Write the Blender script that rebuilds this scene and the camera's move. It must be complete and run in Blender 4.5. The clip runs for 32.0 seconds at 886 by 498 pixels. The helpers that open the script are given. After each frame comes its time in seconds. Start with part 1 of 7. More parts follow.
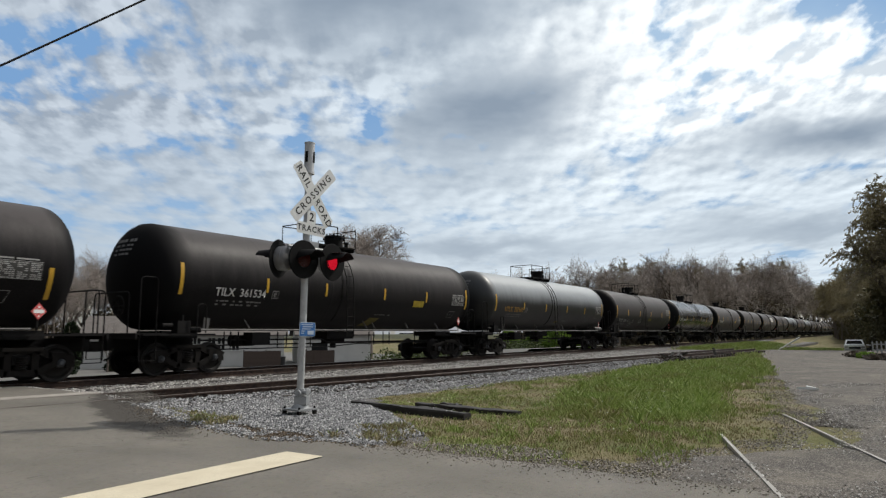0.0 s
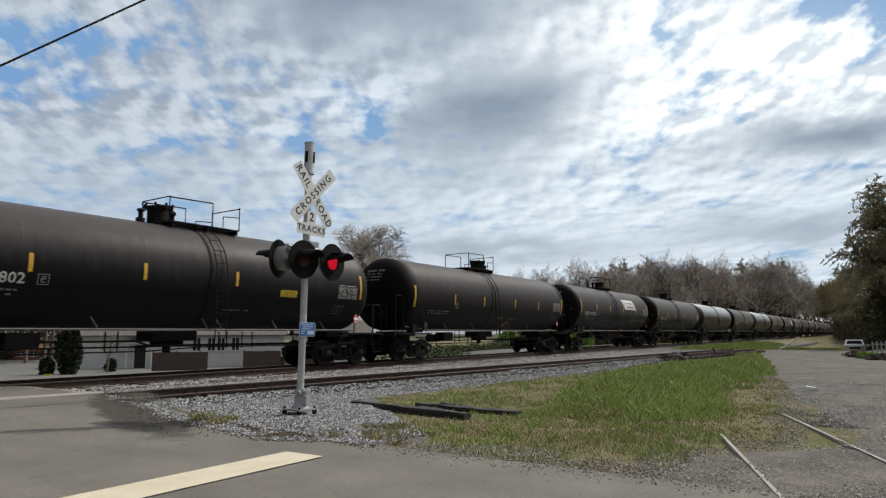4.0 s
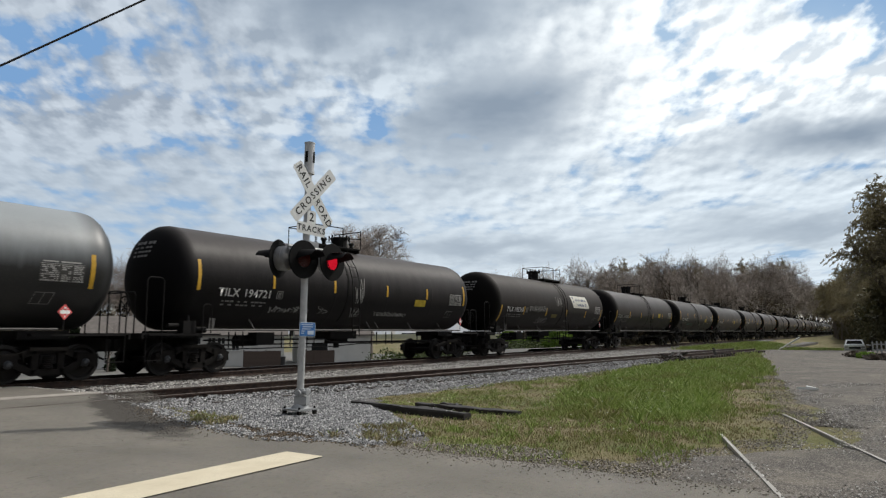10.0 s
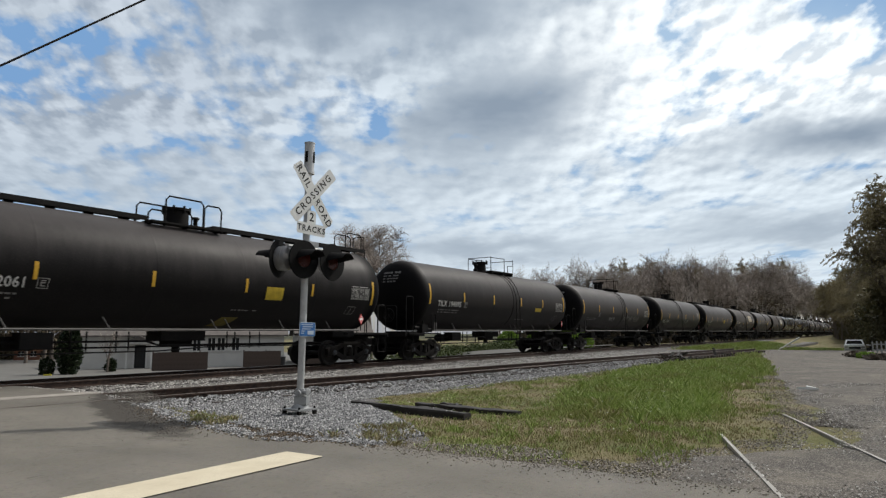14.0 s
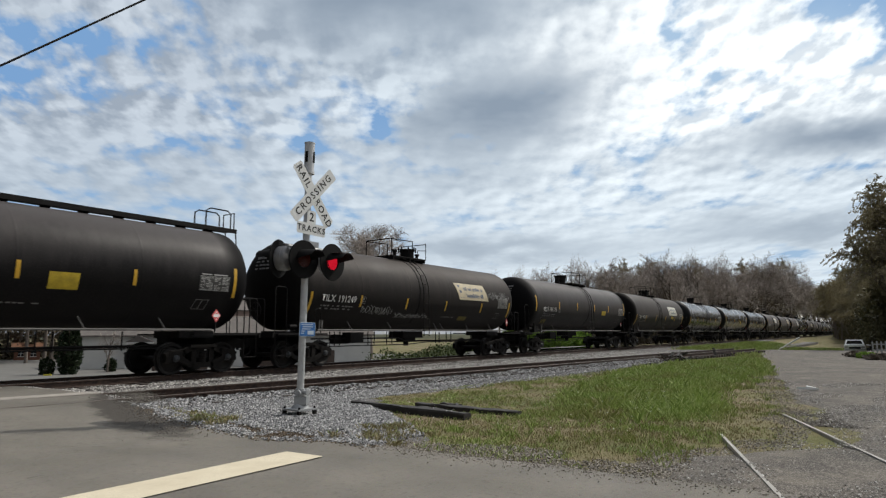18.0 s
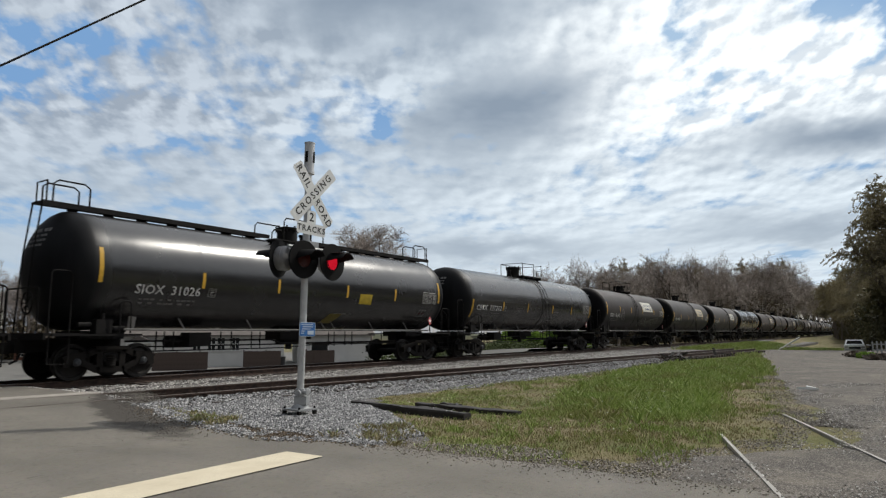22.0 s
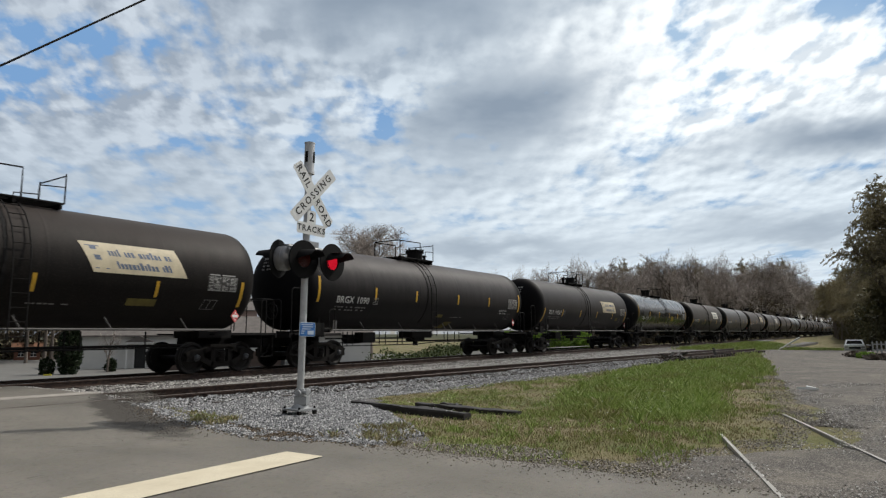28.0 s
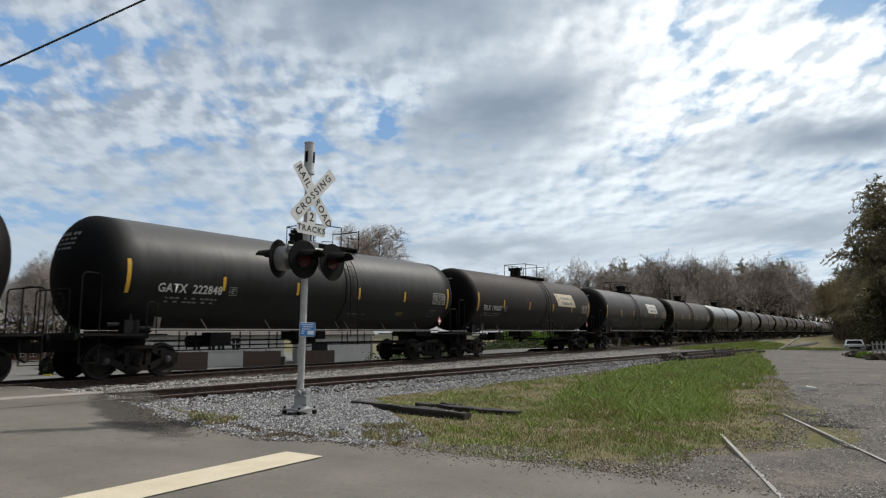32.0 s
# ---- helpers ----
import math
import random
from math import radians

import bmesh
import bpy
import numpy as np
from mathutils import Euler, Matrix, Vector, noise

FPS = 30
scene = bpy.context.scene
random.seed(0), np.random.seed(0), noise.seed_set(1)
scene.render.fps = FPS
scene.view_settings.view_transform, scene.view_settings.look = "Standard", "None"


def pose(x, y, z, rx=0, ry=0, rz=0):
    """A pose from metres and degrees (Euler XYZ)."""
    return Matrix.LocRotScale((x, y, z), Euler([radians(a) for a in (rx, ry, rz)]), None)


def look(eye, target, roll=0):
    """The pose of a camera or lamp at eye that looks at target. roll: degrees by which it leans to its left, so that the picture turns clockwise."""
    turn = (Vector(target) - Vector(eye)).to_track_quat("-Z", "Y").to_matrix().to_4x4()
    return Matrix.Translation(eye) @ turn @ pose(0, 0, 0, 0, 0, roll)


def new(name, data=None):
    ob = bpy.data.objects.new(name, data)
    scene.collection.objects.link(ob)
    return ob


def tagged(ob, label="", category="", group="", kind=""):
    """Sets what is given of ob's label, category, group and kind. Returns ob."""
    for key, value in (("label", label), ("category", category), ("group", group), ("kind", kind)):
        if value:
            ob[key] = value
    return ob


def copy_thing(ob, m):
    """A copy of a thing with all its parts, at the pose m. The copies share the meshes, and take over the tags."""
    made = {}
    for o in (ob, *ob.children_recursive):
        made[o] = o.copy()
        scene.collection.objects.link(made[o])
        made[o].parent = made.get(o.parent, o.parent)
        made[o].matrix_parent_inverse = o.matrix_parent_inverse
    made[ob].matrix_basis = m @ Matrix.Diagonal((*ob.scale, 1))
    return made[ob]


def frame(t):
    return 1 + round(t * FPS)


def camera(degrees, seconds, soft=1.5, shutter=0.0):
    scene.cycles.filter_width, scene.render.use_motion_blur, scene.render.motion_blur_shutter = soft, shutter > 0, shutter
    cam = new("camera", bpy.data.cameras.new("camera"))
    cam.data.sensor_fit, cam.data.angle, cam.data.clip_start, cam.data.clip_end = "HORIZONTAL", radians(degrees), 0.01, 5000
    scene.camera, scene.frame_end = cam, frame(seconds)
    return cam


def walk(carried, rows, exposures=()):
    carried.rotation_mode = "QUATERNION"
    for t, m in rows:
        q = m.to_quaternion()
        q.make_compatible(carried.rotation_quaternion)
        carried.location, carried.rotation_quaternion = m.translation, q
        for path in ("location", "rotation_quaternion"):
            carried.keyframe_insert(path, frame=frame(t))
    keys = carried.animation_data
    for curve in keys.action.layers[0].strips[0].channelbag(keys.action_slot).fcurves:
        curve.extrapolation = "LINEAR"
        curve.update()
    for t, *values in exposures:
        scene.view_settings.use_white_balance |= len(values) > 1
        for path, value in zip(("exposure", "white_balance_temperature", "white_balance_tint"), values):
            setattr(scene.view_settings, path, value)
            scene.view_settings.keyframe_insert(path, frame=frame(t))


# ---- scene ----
import functools

# camera on a tripod beside the crossing; X runs along the tracks, Y away across them
cam = camera(69.16, 32.0, soft=1.25, shutter=0.06)
EYE = Vector((0.0, 0.0, 1.45))
AIM = EYE + Vector((math.cos(radians(7.482)) * math.cos(radians(34.124)),
                    math.cos(radians(7.482)) * math.sin(radians(34.124)), math.sin(radians(7.482))))
walk(cam, [(0.0, look(EYE, AIM, -0.23)), (32.0, look(EYE, AIM, -0.23))])

# ---------------------------------------------------------------- light
SUN_DIR = Vector((0.84, -0.32, 1.0)).normalized()
sun = new("sun", bpy.data.lights.new("sun", "SUN"))
sun.data.energy, sun.data.angle, sun.data.color = 2.7, radians(0.8), (1.0, 0.95, 0.86)
sun.matrix_world = look((0, 0, 60), Vector((0, 0, 60)) - SUN_DIR)
scene.view_settings.exposure = 0.0

world = bpy.data.worlds.new("sky")
scene.world = world
world.use_nodes = True


class Nodes:
    """Short hand for a node tree."""

    def __init__(self, tree):
        self.t = tree
        tree.nodes.clear()

    def n(self, kind, **inputs):
        node = self.t.nodes.new(kind)
        for k, v in inputs.items():
            self.put(node, k, v)
        return node

    def put(self, node, key, v):
        sock = node.inputs[int(key[1:])] if key[0] == "i" and key[1:].isdigit() else node.inputs[key.replace("_", " ")]
        if isinstance(v, bpy.types.NodeSocket):
            self.t.links.new(v, sock)
        elif isinstance(v, (tuple, list)) and len(v) == 3 and sock.type == "RGBA":
            sock.default_value = (*v, 1)
        else:
            sock.default_value = v

    def math(self, op, a, b=0.0, c=None, clamp=False):
        node = self.n("ShaderNodeMath", i0=a, i1=b)
        if c is not None:
            self.put(node, "i2", c)
        node.operation, node.use_clamp = op, clamp
        return node.outputs[0]

    def mix(self, fac, a, b, mode="MIX"):
        node = self.n("ShaderNodeMixRGB", i0=fac, i1=a, i2=b)
        node.blend_type = mode
        return node.outputs[0]

    def ramp(self, fac, *stops):
        node = self.n("ShaderNodeValToRGB", i0=fac)
        e = node.color_ramp.elements
        while len(e) < len(stops):
            e.new(0.5)
        for el, (p, c) in zip(e, stops):
            el.position = p
            el.color = (c, c, c, 1) if isinstance(c, (int, float)) else (*c, 1)
        return node.outputs[0]

    def noise(self, vec, scale, detail=4.0, rough=0.55, distort=0.0):
        node = self.n("ShaderNodeTexNoise", Vector=vec, Scale=scale, Detail=detail, Roughness=rough, Distortion=distort)
        return node.outputs[0]

    def map(self, vec, scale=(1, 1, 1), rot=(0, 0, 0), loc=(0, 0, 0)):
        return self.n("ShaderNodeMapping", Vector=vec, Location=loc, Rotation=rot, Scale=scale).outputs[0]


def cloud_colour(N, xy):
    """Broken mid-level cloud on a plane 300 m up: xy in metres of that plane."""
    warp = N.n("ShaderNodeMixRGB", i0=0.035, i1=N.map(xy, (1 / 300, 1 / 300, 0)),
               i2=N.n("ShaderNodeTexNoise", Vector=N.map(xy, (1 / 120, 1 / 120, 0)), Scale=1.0, Detail=3.0).outputs[1])
    warp.blend_type = "ADD"
    w = warp.outputs[0]
    big = N.noise(w, 1.1, 3.0, 0.5)
    lumps = N.noise(N.map(w, (1, 1.7, 1), (0, 0, 0.6)), 7.0, 5.0, 0.55)
    fine = N.noise(w, 17.0, 6.0, 0.62)
    body = N.math("ADD", N.math("ADD", N.math("MULTIPLY", big, 0.55), N.math("MULTIPLY", lumps, 0.75)), N.math("MULTIPLY", fine, 0.32))
    return body, big


def spot(N, sep, x, y, rx, ry, turn=0.0):
    """A soft oval on the cloud plane, 1 in its middle."""
    dx, dy = N.math("SUBTRACT", sep.outputs[0], x), N.math("SUBTRACT", sep.outputs[1], y)
    c, s = math.cos(turn), math.sin(turn)
    a = N.math("DIVIDE", N.math("ADD", N.math("MULTIPLY", dx, c), N.math("MULTIPLY", dy, s)), rx)
    b = N.math("DIVIDE", N.math("SUBTRACT", N.math("MULTIPLY", dy, c), N.math("MULTIPLY", dx, s)), ry)
    q = N.math("ADD", N.math("MULTIPLY", a, a), N.math("MULTIPLY", b, b))
    return N.math("POWER", 2.718, N.math("MULTIPLY", q, -1.0))


# world: sky with broken cloud all round, as bright as the part in view
W = Nodes(world.node_tree)
sky = W.n("ShaderNodeTexSky")
sky.sky_type, sky.sun_disc = "NISHITA", False
sky.sun_elevation, sky.sun_rotation = math.asin(SUN_DIR.z), math.atan2(SUN_DIR.x, SUN_DIR.y)
ray = W.n("ShaderNodeTexCoord").outputs["Generated"]
sep = W.n("ShaderNodeSeparateXYZ", Vector=ray)
up = W.math("MAXIMUM", sep.outputs[2], 0.06)
flat = W.n("ShaderNodeCombineXYZ", X=W.math("MULTIPLY", W.math("DIVIDE", sep.outputs[0], up), 300.0),
           Y=W.math("MULTIPLY", W.math("DIVIDE", sep.outputs[1], up), 300.0)).outputs[0]
body, big = cloud_colour(W, flat)
cover = W.ramp(body, (0.58, 0.0), (0.80, 1.0))
shade = W.ramp(big, (0.35, (0.80, 0.82, 0.85)), (0.68, (0.50, 0.54, 0.60)))
blue = W.mix(1.0, sky.outputs[0], (0.10, 0.10, 0.10), "MULTIPLY")
toward = W.n("ShaderNodeVectorMath", i0=ray, i1=tuple(SUN_DIR))
toward.operation = "DOT_PRODUCT"
near_sun = W.math("POWER", W.math("MAXIMUM", toward.outputs["Value"], 0.0), 2.0)
shade = W.mix(1.0, shade, W.mix(near_sun, (0.42, 0.43, 0.45), (2.6, 2.55, 2.45)), "MULTIPLY")   # thin cloud glares round the sun
mixed = W.mix(cover, blue, shade)
back = W.n("ShaderNodeBackground", Color=mixed, Strength=0.8)
W.t.links.new(back.outputs[0], W.n("ShaderNodeOutputWorld").inputs[0])

# ---------------------------------------------------------------- helpers for meshes


def box(bm, c, size, rot=None):
    m = Matrix.Translation(c) @ (rot.to_4x4() if rot else Matrix()) @ Matrix.Diagonal((*size, 1))
    bmesh.ops.create_cube(bm, size=1.0, matrix=m)
    return bm


def rod(bm, a, b, r, seg=8, r2=None, caps=True):
    a, b = Vector(a), Vector(b)
    d = b - a
    m = Matrix.Translation((a + b) / 2) @ d.to_track_quat("Z", "Y").to_matrix().to_4x4()
    bmesh.ops.create_cone(bm, cap_ends=caps, segments=seg, radius1=r, radius2=r if r2 is None else r2, depth=d.length, matrix=m)
    return bm


def bar(bm, points, r, seg=6):
    """One bent round bar through the points."""
    pts = [Vector(p) for p in points]
    rings = []
    side = None
    for k, p in enumerate(pts):
        d = (pts[min(k + 1, len(pts) - 1)] - pts[max(k - 1, 0)]).normalized()
        side = d.orthogonal().normalized() if side is None else (side - d * side.dot(d)).normalized()
        other = d.cross(side)
        rings.append([bm.verts.new(p + (side * math.cos(2 * math.pi * q / seg) + other * math.sin(2 * math.pi * q / seg)) * r) for q in range(seg)])
    for m, n in zip(rings, rings[1:]):
        for q in range(seg):
            bm.faces.new((m[q], m[(q + 1) % seg], n[(q + 1) % seg], n[q]))
    bm.faces.new(rings[0][::-1])
    bm.faces.new(rings[-1])
    return bm


def spin(bm, profile, seg, place=None, close=False):
    """A turned body: profile of (radius, height) about z, placed by a matrix."""
    rings = []
    for r, h in profile:
        if r < 1e-6:
            rings.append([bm.verts.new((0, 0, h))])
        else:
            rings.append([bm.verts.new((r * math.cos(2 * math.pi * k / seg), r * math.sin(2 * math.pi * k / seg), h)) for k in range(seg)])
    new_verts = [v for ring in rings for v in ring]
    for a, b in zip(rings, rings[1:]):
        for k in range(seg):
            q = [a[k % len(a)], a[(k + 1) % len(a)], b[(k + 1) % len(b)], b[k % len(b)]]
            q = [v for i, v in enumerate(q) if v not in q[:i]]
            if len(q) > 2:
                bm.faces.new(q)
    if place:
        bmesh.ops.transform(bm, matrix=place, verts=new_verts)
    return bm


def poly(bm, points, thick=None):
    """A flat face; thick: drawn out along that vector."""
    f = bm.faces.new([bm.verts.new(p) for p in points])
    if thick is not None:
        out = bmesh.ops.extrude_face_region(bm, geom=[f])
        bmesh.ops.translate(bm, vec=thick, verts=[v for v in out["geom"] if isinstance(v, bmesh.types.BMVert)])
        bmesh.ops.recalc_face_normals(bm, faces=bm.faces)
    return bm


def mesh_of(name, bm, material, smooth=False):
    me = bpy.data.meshes.new(name)
    bm.to_mesh(me)
    bm.free()
    if material:
        me.materials.append(material)
    if smooth:
        me.shade_smooth()
        me.set_sharp_from_angle(angle=radians(40))
    return me


def part(name, bm, material, parent, label="", smooth=False, at=None):
    """Links a bmesh, or a mesh, as one mesh object under a thing or a part."""
    me = bm if isinstance(bm, bpy.types.Mesh) else mesh_of(name, bm, material, smooth)
    ob = new(name, me)
    ob.parent = parent
    if at is not None:
        ob.matrix_basis = at
    if label:
        ob["label"] = label
    return ob


def thing(name, label, category, group="", m=None):
    ob = new(name)
    ob.empty_display_size = 0.3
    if m is not None:
        ob.matrix_basis = m
    return tagged(ob, label, category, group)


def B():
    return bmesh.new()


def letters(text, size, spacing=1.0):
    """A flat mesh of the words, centred, in the xy plane."""
    cu = bpy.data.curves.new("words", "FONT")
    cu.body, cu.size, cu.align_x, cu.align_y, cu.space_character = text, size, "CENTER", "CENTER", spacing
    cu.resolution_u, cu.offset = 2, 0.018 * size
    ob = bpy.data.objects.new("words", cu)
    scene.collection.objects.link(ob)
    dg = bpy.context.evaluated_depsgraph_get()
    me = bpy.data.meshes.new_from_object(ob.evaluated_get(dg))
    bpy.data.objects.remove(ob)
    bpy.data.curves.remove(cu)
    bm = B()
    bm.from_mesh(me)
    bpy.data.meshes.remove(me)
    bm.faces.ensure_lookup_table()
    return bm


def grid_sheet(name, inside, x0, x1, y0, y1, step, height, material):
    """A sheet over the squares whose middle lies inside."""
    bm = B()
    pts = {}

    def vert(i, j):
        if (i, j) not in pts:
            x, y = x0 + i * step, y0 + j * step
            pts[i, j] = bm.verts.new((x, y, height(x, y)))
        return pts[i, j]
    for i in range(round((x1 - x0) / step)):
        for j in range(round((y1 - y0) / step)):
            if inside(x0 + (i + .5) * step, y0 + (j + .5) * step):
                bm.faces.new((vert(i, j), vert(i + 1, j), vert(i + 1, j + 1), vert(i, j + 1)))
    ob = new(name, mesh_of(name, bm, material, True))
    return ob


def strip_sheet(name, stations, lo, hi, n, height, material, swap=False):
    """A sheet of n cells across, from lo(s) to hi(s) at each station s along x (or y, with swap)."""
    bm = B()
    rows = []
    for s in stations:
        p, q = lo(s), hi(s)
        row = []
        for k in range(n + 1):
            t = k / n
            t = 1 - (1 - t) ** 1.6
            o = p + (q - p) * t
            x, y = (o, s) if swap else (s, o)
            row.append(bm.verts.new((x, y, height(x, y) if k < n else height(x, y) - 0.07)))
        rows.append(row)
    for r0, r1 in zip(rows, rows[1:]):
        for k in range(n):
            bm.faces.new((r0[k], r0[k + 1], r1[k + 1], r1[k]) if swap is False else (r0[k], r1[k], r1[k + 1], r0[k + 1])) 
    bmesh.ops.recalc_face_normals(bm, faces=bm.faces)
    if sum(f.normal.z for f in bm.faces) < 0:
        bmesh.ops.reverse_faces(bm, faces=bm.faces)
    return new(name, mesh_of(name, bm, material, True))


# ---------------------------------------------------------------- materials


def material(name, build):
    m = bpy.data.materials.new(name)
    m.use_nodes = True
    N = Nodes(m.node_tree)
    N.obj = N.n("ShaderNodeTexCoord").outputs["Object"]
    N.geo = N.n("ShaderNodeNewGeometry")
    N.info = N.n("ShaderNodeObjectInfo")
    shader = build(N)
    N.t.links.new(shader, N.n("ShaderNodeOutputMaterial").inputs[0])
    return m


def surface(N, colour, rough=0.6, metal=0.0, bump=None, depth=0.01, strength=0.5, spec=0.5, **more):
    p = N.n("ShaderNodeBsdfPrincipled", Base_Color=colour, Roughness=rough, Metallic=metal)
    N.put(p, "Specular_IOR_Level", spec)
    for k, v in more.items():
        N.put(p, k, v)
    if bump is not None:
        b = N.n("ShaderNodeBump", Height=bump, Distance=depth, Strength=strength)
        N.t.links.new(b.outputs[0], p.inputs["Normal"])
    return p.outputs[0]


def plain(name, c, rough=0.6, metal=0.0, vary=0.25, scale=3.0, spec=0.5):
    """A paint or metal with blotches and fine grain of its own colour."""
    def build(N):
        f = N.noise(N.obj, scale, 5)
        g = N.noise(N.obj, scale * 14, 3)
        k = N.math("ADD", N.math("MULTIPLY", f, 0.7), N.math("MULTIPLY", g, 0.3))
        lo, hi = tuple(v * (1 - vary) for v in c), tuple(min(1, v * (1 + vary)) for v in c)
        return surface(N, N.ramp(k, (0.3, lo), (0.7, hi)), N.math("MULTIPLY_ADD", g, 0.25, rough - 0.12), metal, g, 0.003, 0.3, spec)
    return material(name, build)


def asphalt(N):
    P = N.geo.outputs["Position"]
    stones = N.noise(P, 90.0, 2)
    grain = N.noise(P, 22.0, 4)
    stain = N.noise(P, 0.7, 5, 0.6)
    wear = N.noise(N.map(P, (0.5, 0.12, 1)), 1.6, 4)
    k = N.math("ADD", N.math("MULTIPLY", stain, 0.6), N.math("ADD", N.math("MULTIPLY", wear, 0.4), N.math("MULTIPLY", stones, 0.35)))
    c = N.ramp(k, (0.45, (0.096, 0.088, 0.076)), (0.65, (0.153, 0.141, 0.121)), (0.85, (0.205, 0.187, 0.159)))
    chips = N.n("ShaderNodeTexVoronoi", Vector=P, Scale=55.0)
    c = N.mix(N.ramp(chips.outputs[0], (0.12, 0.45), (0.30, 0.0)), c, N.mix(1.0, chips.outputs[1], (0.42, 0.40, 0.36), "MULTIPLY"))
    pits = N.noise(P, 14.0, 5, 0.7)
    c = N.mix(N.ramp(pits, (0.36, 0.45), (0.46, 0.0)), c, (0.07, 0.066, 0.06))
    # a tongue of dark crumbled tar and dirt along the road's flank
    sp = N.n("ShaderNodeSeparateXYZ", Vector=P)
    dx, dy = N.math("SUBTRACT", sp.outputs[0], 6.75), N.math("SUBTRACT", sp.outputs[1], 11.2)
    px = N.math("DIVIDE", N.math("ADD", N.math("MULTIPLY", dx, 0.38), N.math("MULTIPLY", dy, 0.925)), 3.4)
    py = N.math("DIVIDE", N.math("SUBTRACT", N.math("MULTIPLY", dx, 0.925), N.math("MULTIPLY", dy, 0.38)), 0.85)
    tar = N.math("ADD", N.math("SQRT", N.math("ADD", N.math("MULTIPLY", px, px), N.math("MULTIPLY", py, py))), N.math("MULTIPLY", N.math("SUBTRACT", N.noise(P, 1.9, 6, 0.65), 0.5), 1.2))
    c = N.mix(N.ramp(tar, (0.78, 0.95), (1.08, 0.0)), c, N.mix(pits, (0.024, 0.021, 0.018), (0.078, 0.068, 0.057)))
    crack = N.n("ShaderNodeTexVoronoi", Vector=N.map(P, (0.35, 0.35, 0.35)), Scale=1.0)
    crack.feature = "DISTANCE_TO_EDGE"
    N.put(crack, "Vector", N.mix(0.08, N.map(P, (0.35, 0.35, 0.35)), N.n("ShaderNodeTexNoise", Vector=P, Scale=2.0).outputs[1], "ADD"))
    line = N.math("MULTIPLY", N.math("LESS_THAN", crack.outputs[0], 0.0025), N.math("GREATER_THAN", stain, 0.57))
    c = N.mix(N.math("MULTIPLY", line, 0.35), c, (0.04, 0.037, 0.034))
    h = N.math("ADD", N.math("MULTIPLY", stones, 0.6), N.math("MULTIPLY", grain, 0.4))
    return surface(N, c, 0.85, 0, h, 0.012, 0.6, 0.35)


ASPHALT = material("asphalt", asphalt)


def drive(N):
    P = N.geo.outputs["Position"]
    stones = N.noise(P, 46.0, 3, 0.75)
    patch = N.noise(P, 0.7, 6, 0.66)
    mid = N.noise(P, 3.0, 5, 0.65)
    k = N.math("ADD", N.math("MULTIPLY", patch, 0.75), N.math("MULTIPLY", mid, 0.3))
    c = N.ramp(k, (0.42, (0.034, 0.031, 0.027)), (0.54, (0.078, 0.068, 0.057)), (0.68, (0.155, 0.134, 0.108)))
    c = N.mix(N.math("MULTIPLY", N.ramp(stones, (0.50, 0.0), (0.60, 1.0)), 0.6), c, (0.31, 0.285, 0.255))
    c = N.mix(N.ramp(stones, (0.34, 0.6), (0.42, 0.0)), c, (0.035, 0.032, 0.029))
    return surface(N, c, 0.9, 0, stones, 0.012, 0.6, 0.3)


DRIVE = material("worn driveway", drive)


def soil(N):
    P = N.geo.outputs["Position"]
    a, b, c2 = N.noise(P, 0.22, 5, 0.6), N.noise(P, 2.2, 5, 0.65), N.noise(P, 30.0, 3)
    k = N.math("ADD", N.math("MULTIPLY", a, 0.6), N.math("ADD", N.math("MULTIPLY", b, 0.35), N.math("MULTIPLY", c2, 0.12)))
    c = N.ramp(k, (0.42, (0.10, 0.118, 0.038)), (0.50, (0.145, 0.135, 0.058)), (0.59, (0.195, 0.158, 0.095)), (0.74, (0.25, 0.205, 0.145)))
    return surface(N, c, 0.95, 0, N.math("ADD", b, c2), 0.05, 0.8, 0.2)


SOIL = material("grassy soil", soil)


def ballast_bed(N):
    P = N.geo.outputs["Position"]
    v = N.n("ShaderNodeTexVoronoi", Vector=P, Scale=22.0)
    v2 = N.noise(P, 60.0, 3)
    c = N.mix(0.5, N.ramp(v.outputs[0], (0.0, (0.36, 0.35, 0.35)), (0.55, (0.06, 0.06, 0.062))), N.ramp(v2, (0.35, (0.08, 0.08, 0.085)), (0.7, (0.34, 0.335, 0.33))))
    rust = N.noise(P, 0.9, 4)
    c = N.mix(N.math("MULTIPLY", rust, 0.25), c, (0.17, 0.13, 0.10))
    return surface(N, c, 0.9, 0, v.outputs[0], 0.05, 1.0, 0.3)


BED = material("ballast bed", ballast_bed)


def stone(N):
    r = N.geo.outputs["Random Per Island"]
    f = N.noise(N.geo.outputs["Position"], 40.0, 4)
    c = N.ramp(r, (0.0, (0.035, 0.035, 0.036)), (0.40, (0.17, 0.17, 0.173)), (0.75, (0.42, 0.415, 0.41)), (1.0, (0.74, 0.73, 0.71)))
    c = N.mix(0.35, c, N.ramp(f, (0.35, 0.08), (0.7, 0.45)))
    return surface(N, c, 0.85, 0, f, 0.01, 0.5, 0.3)


STONE = material("crushed stone", stone)


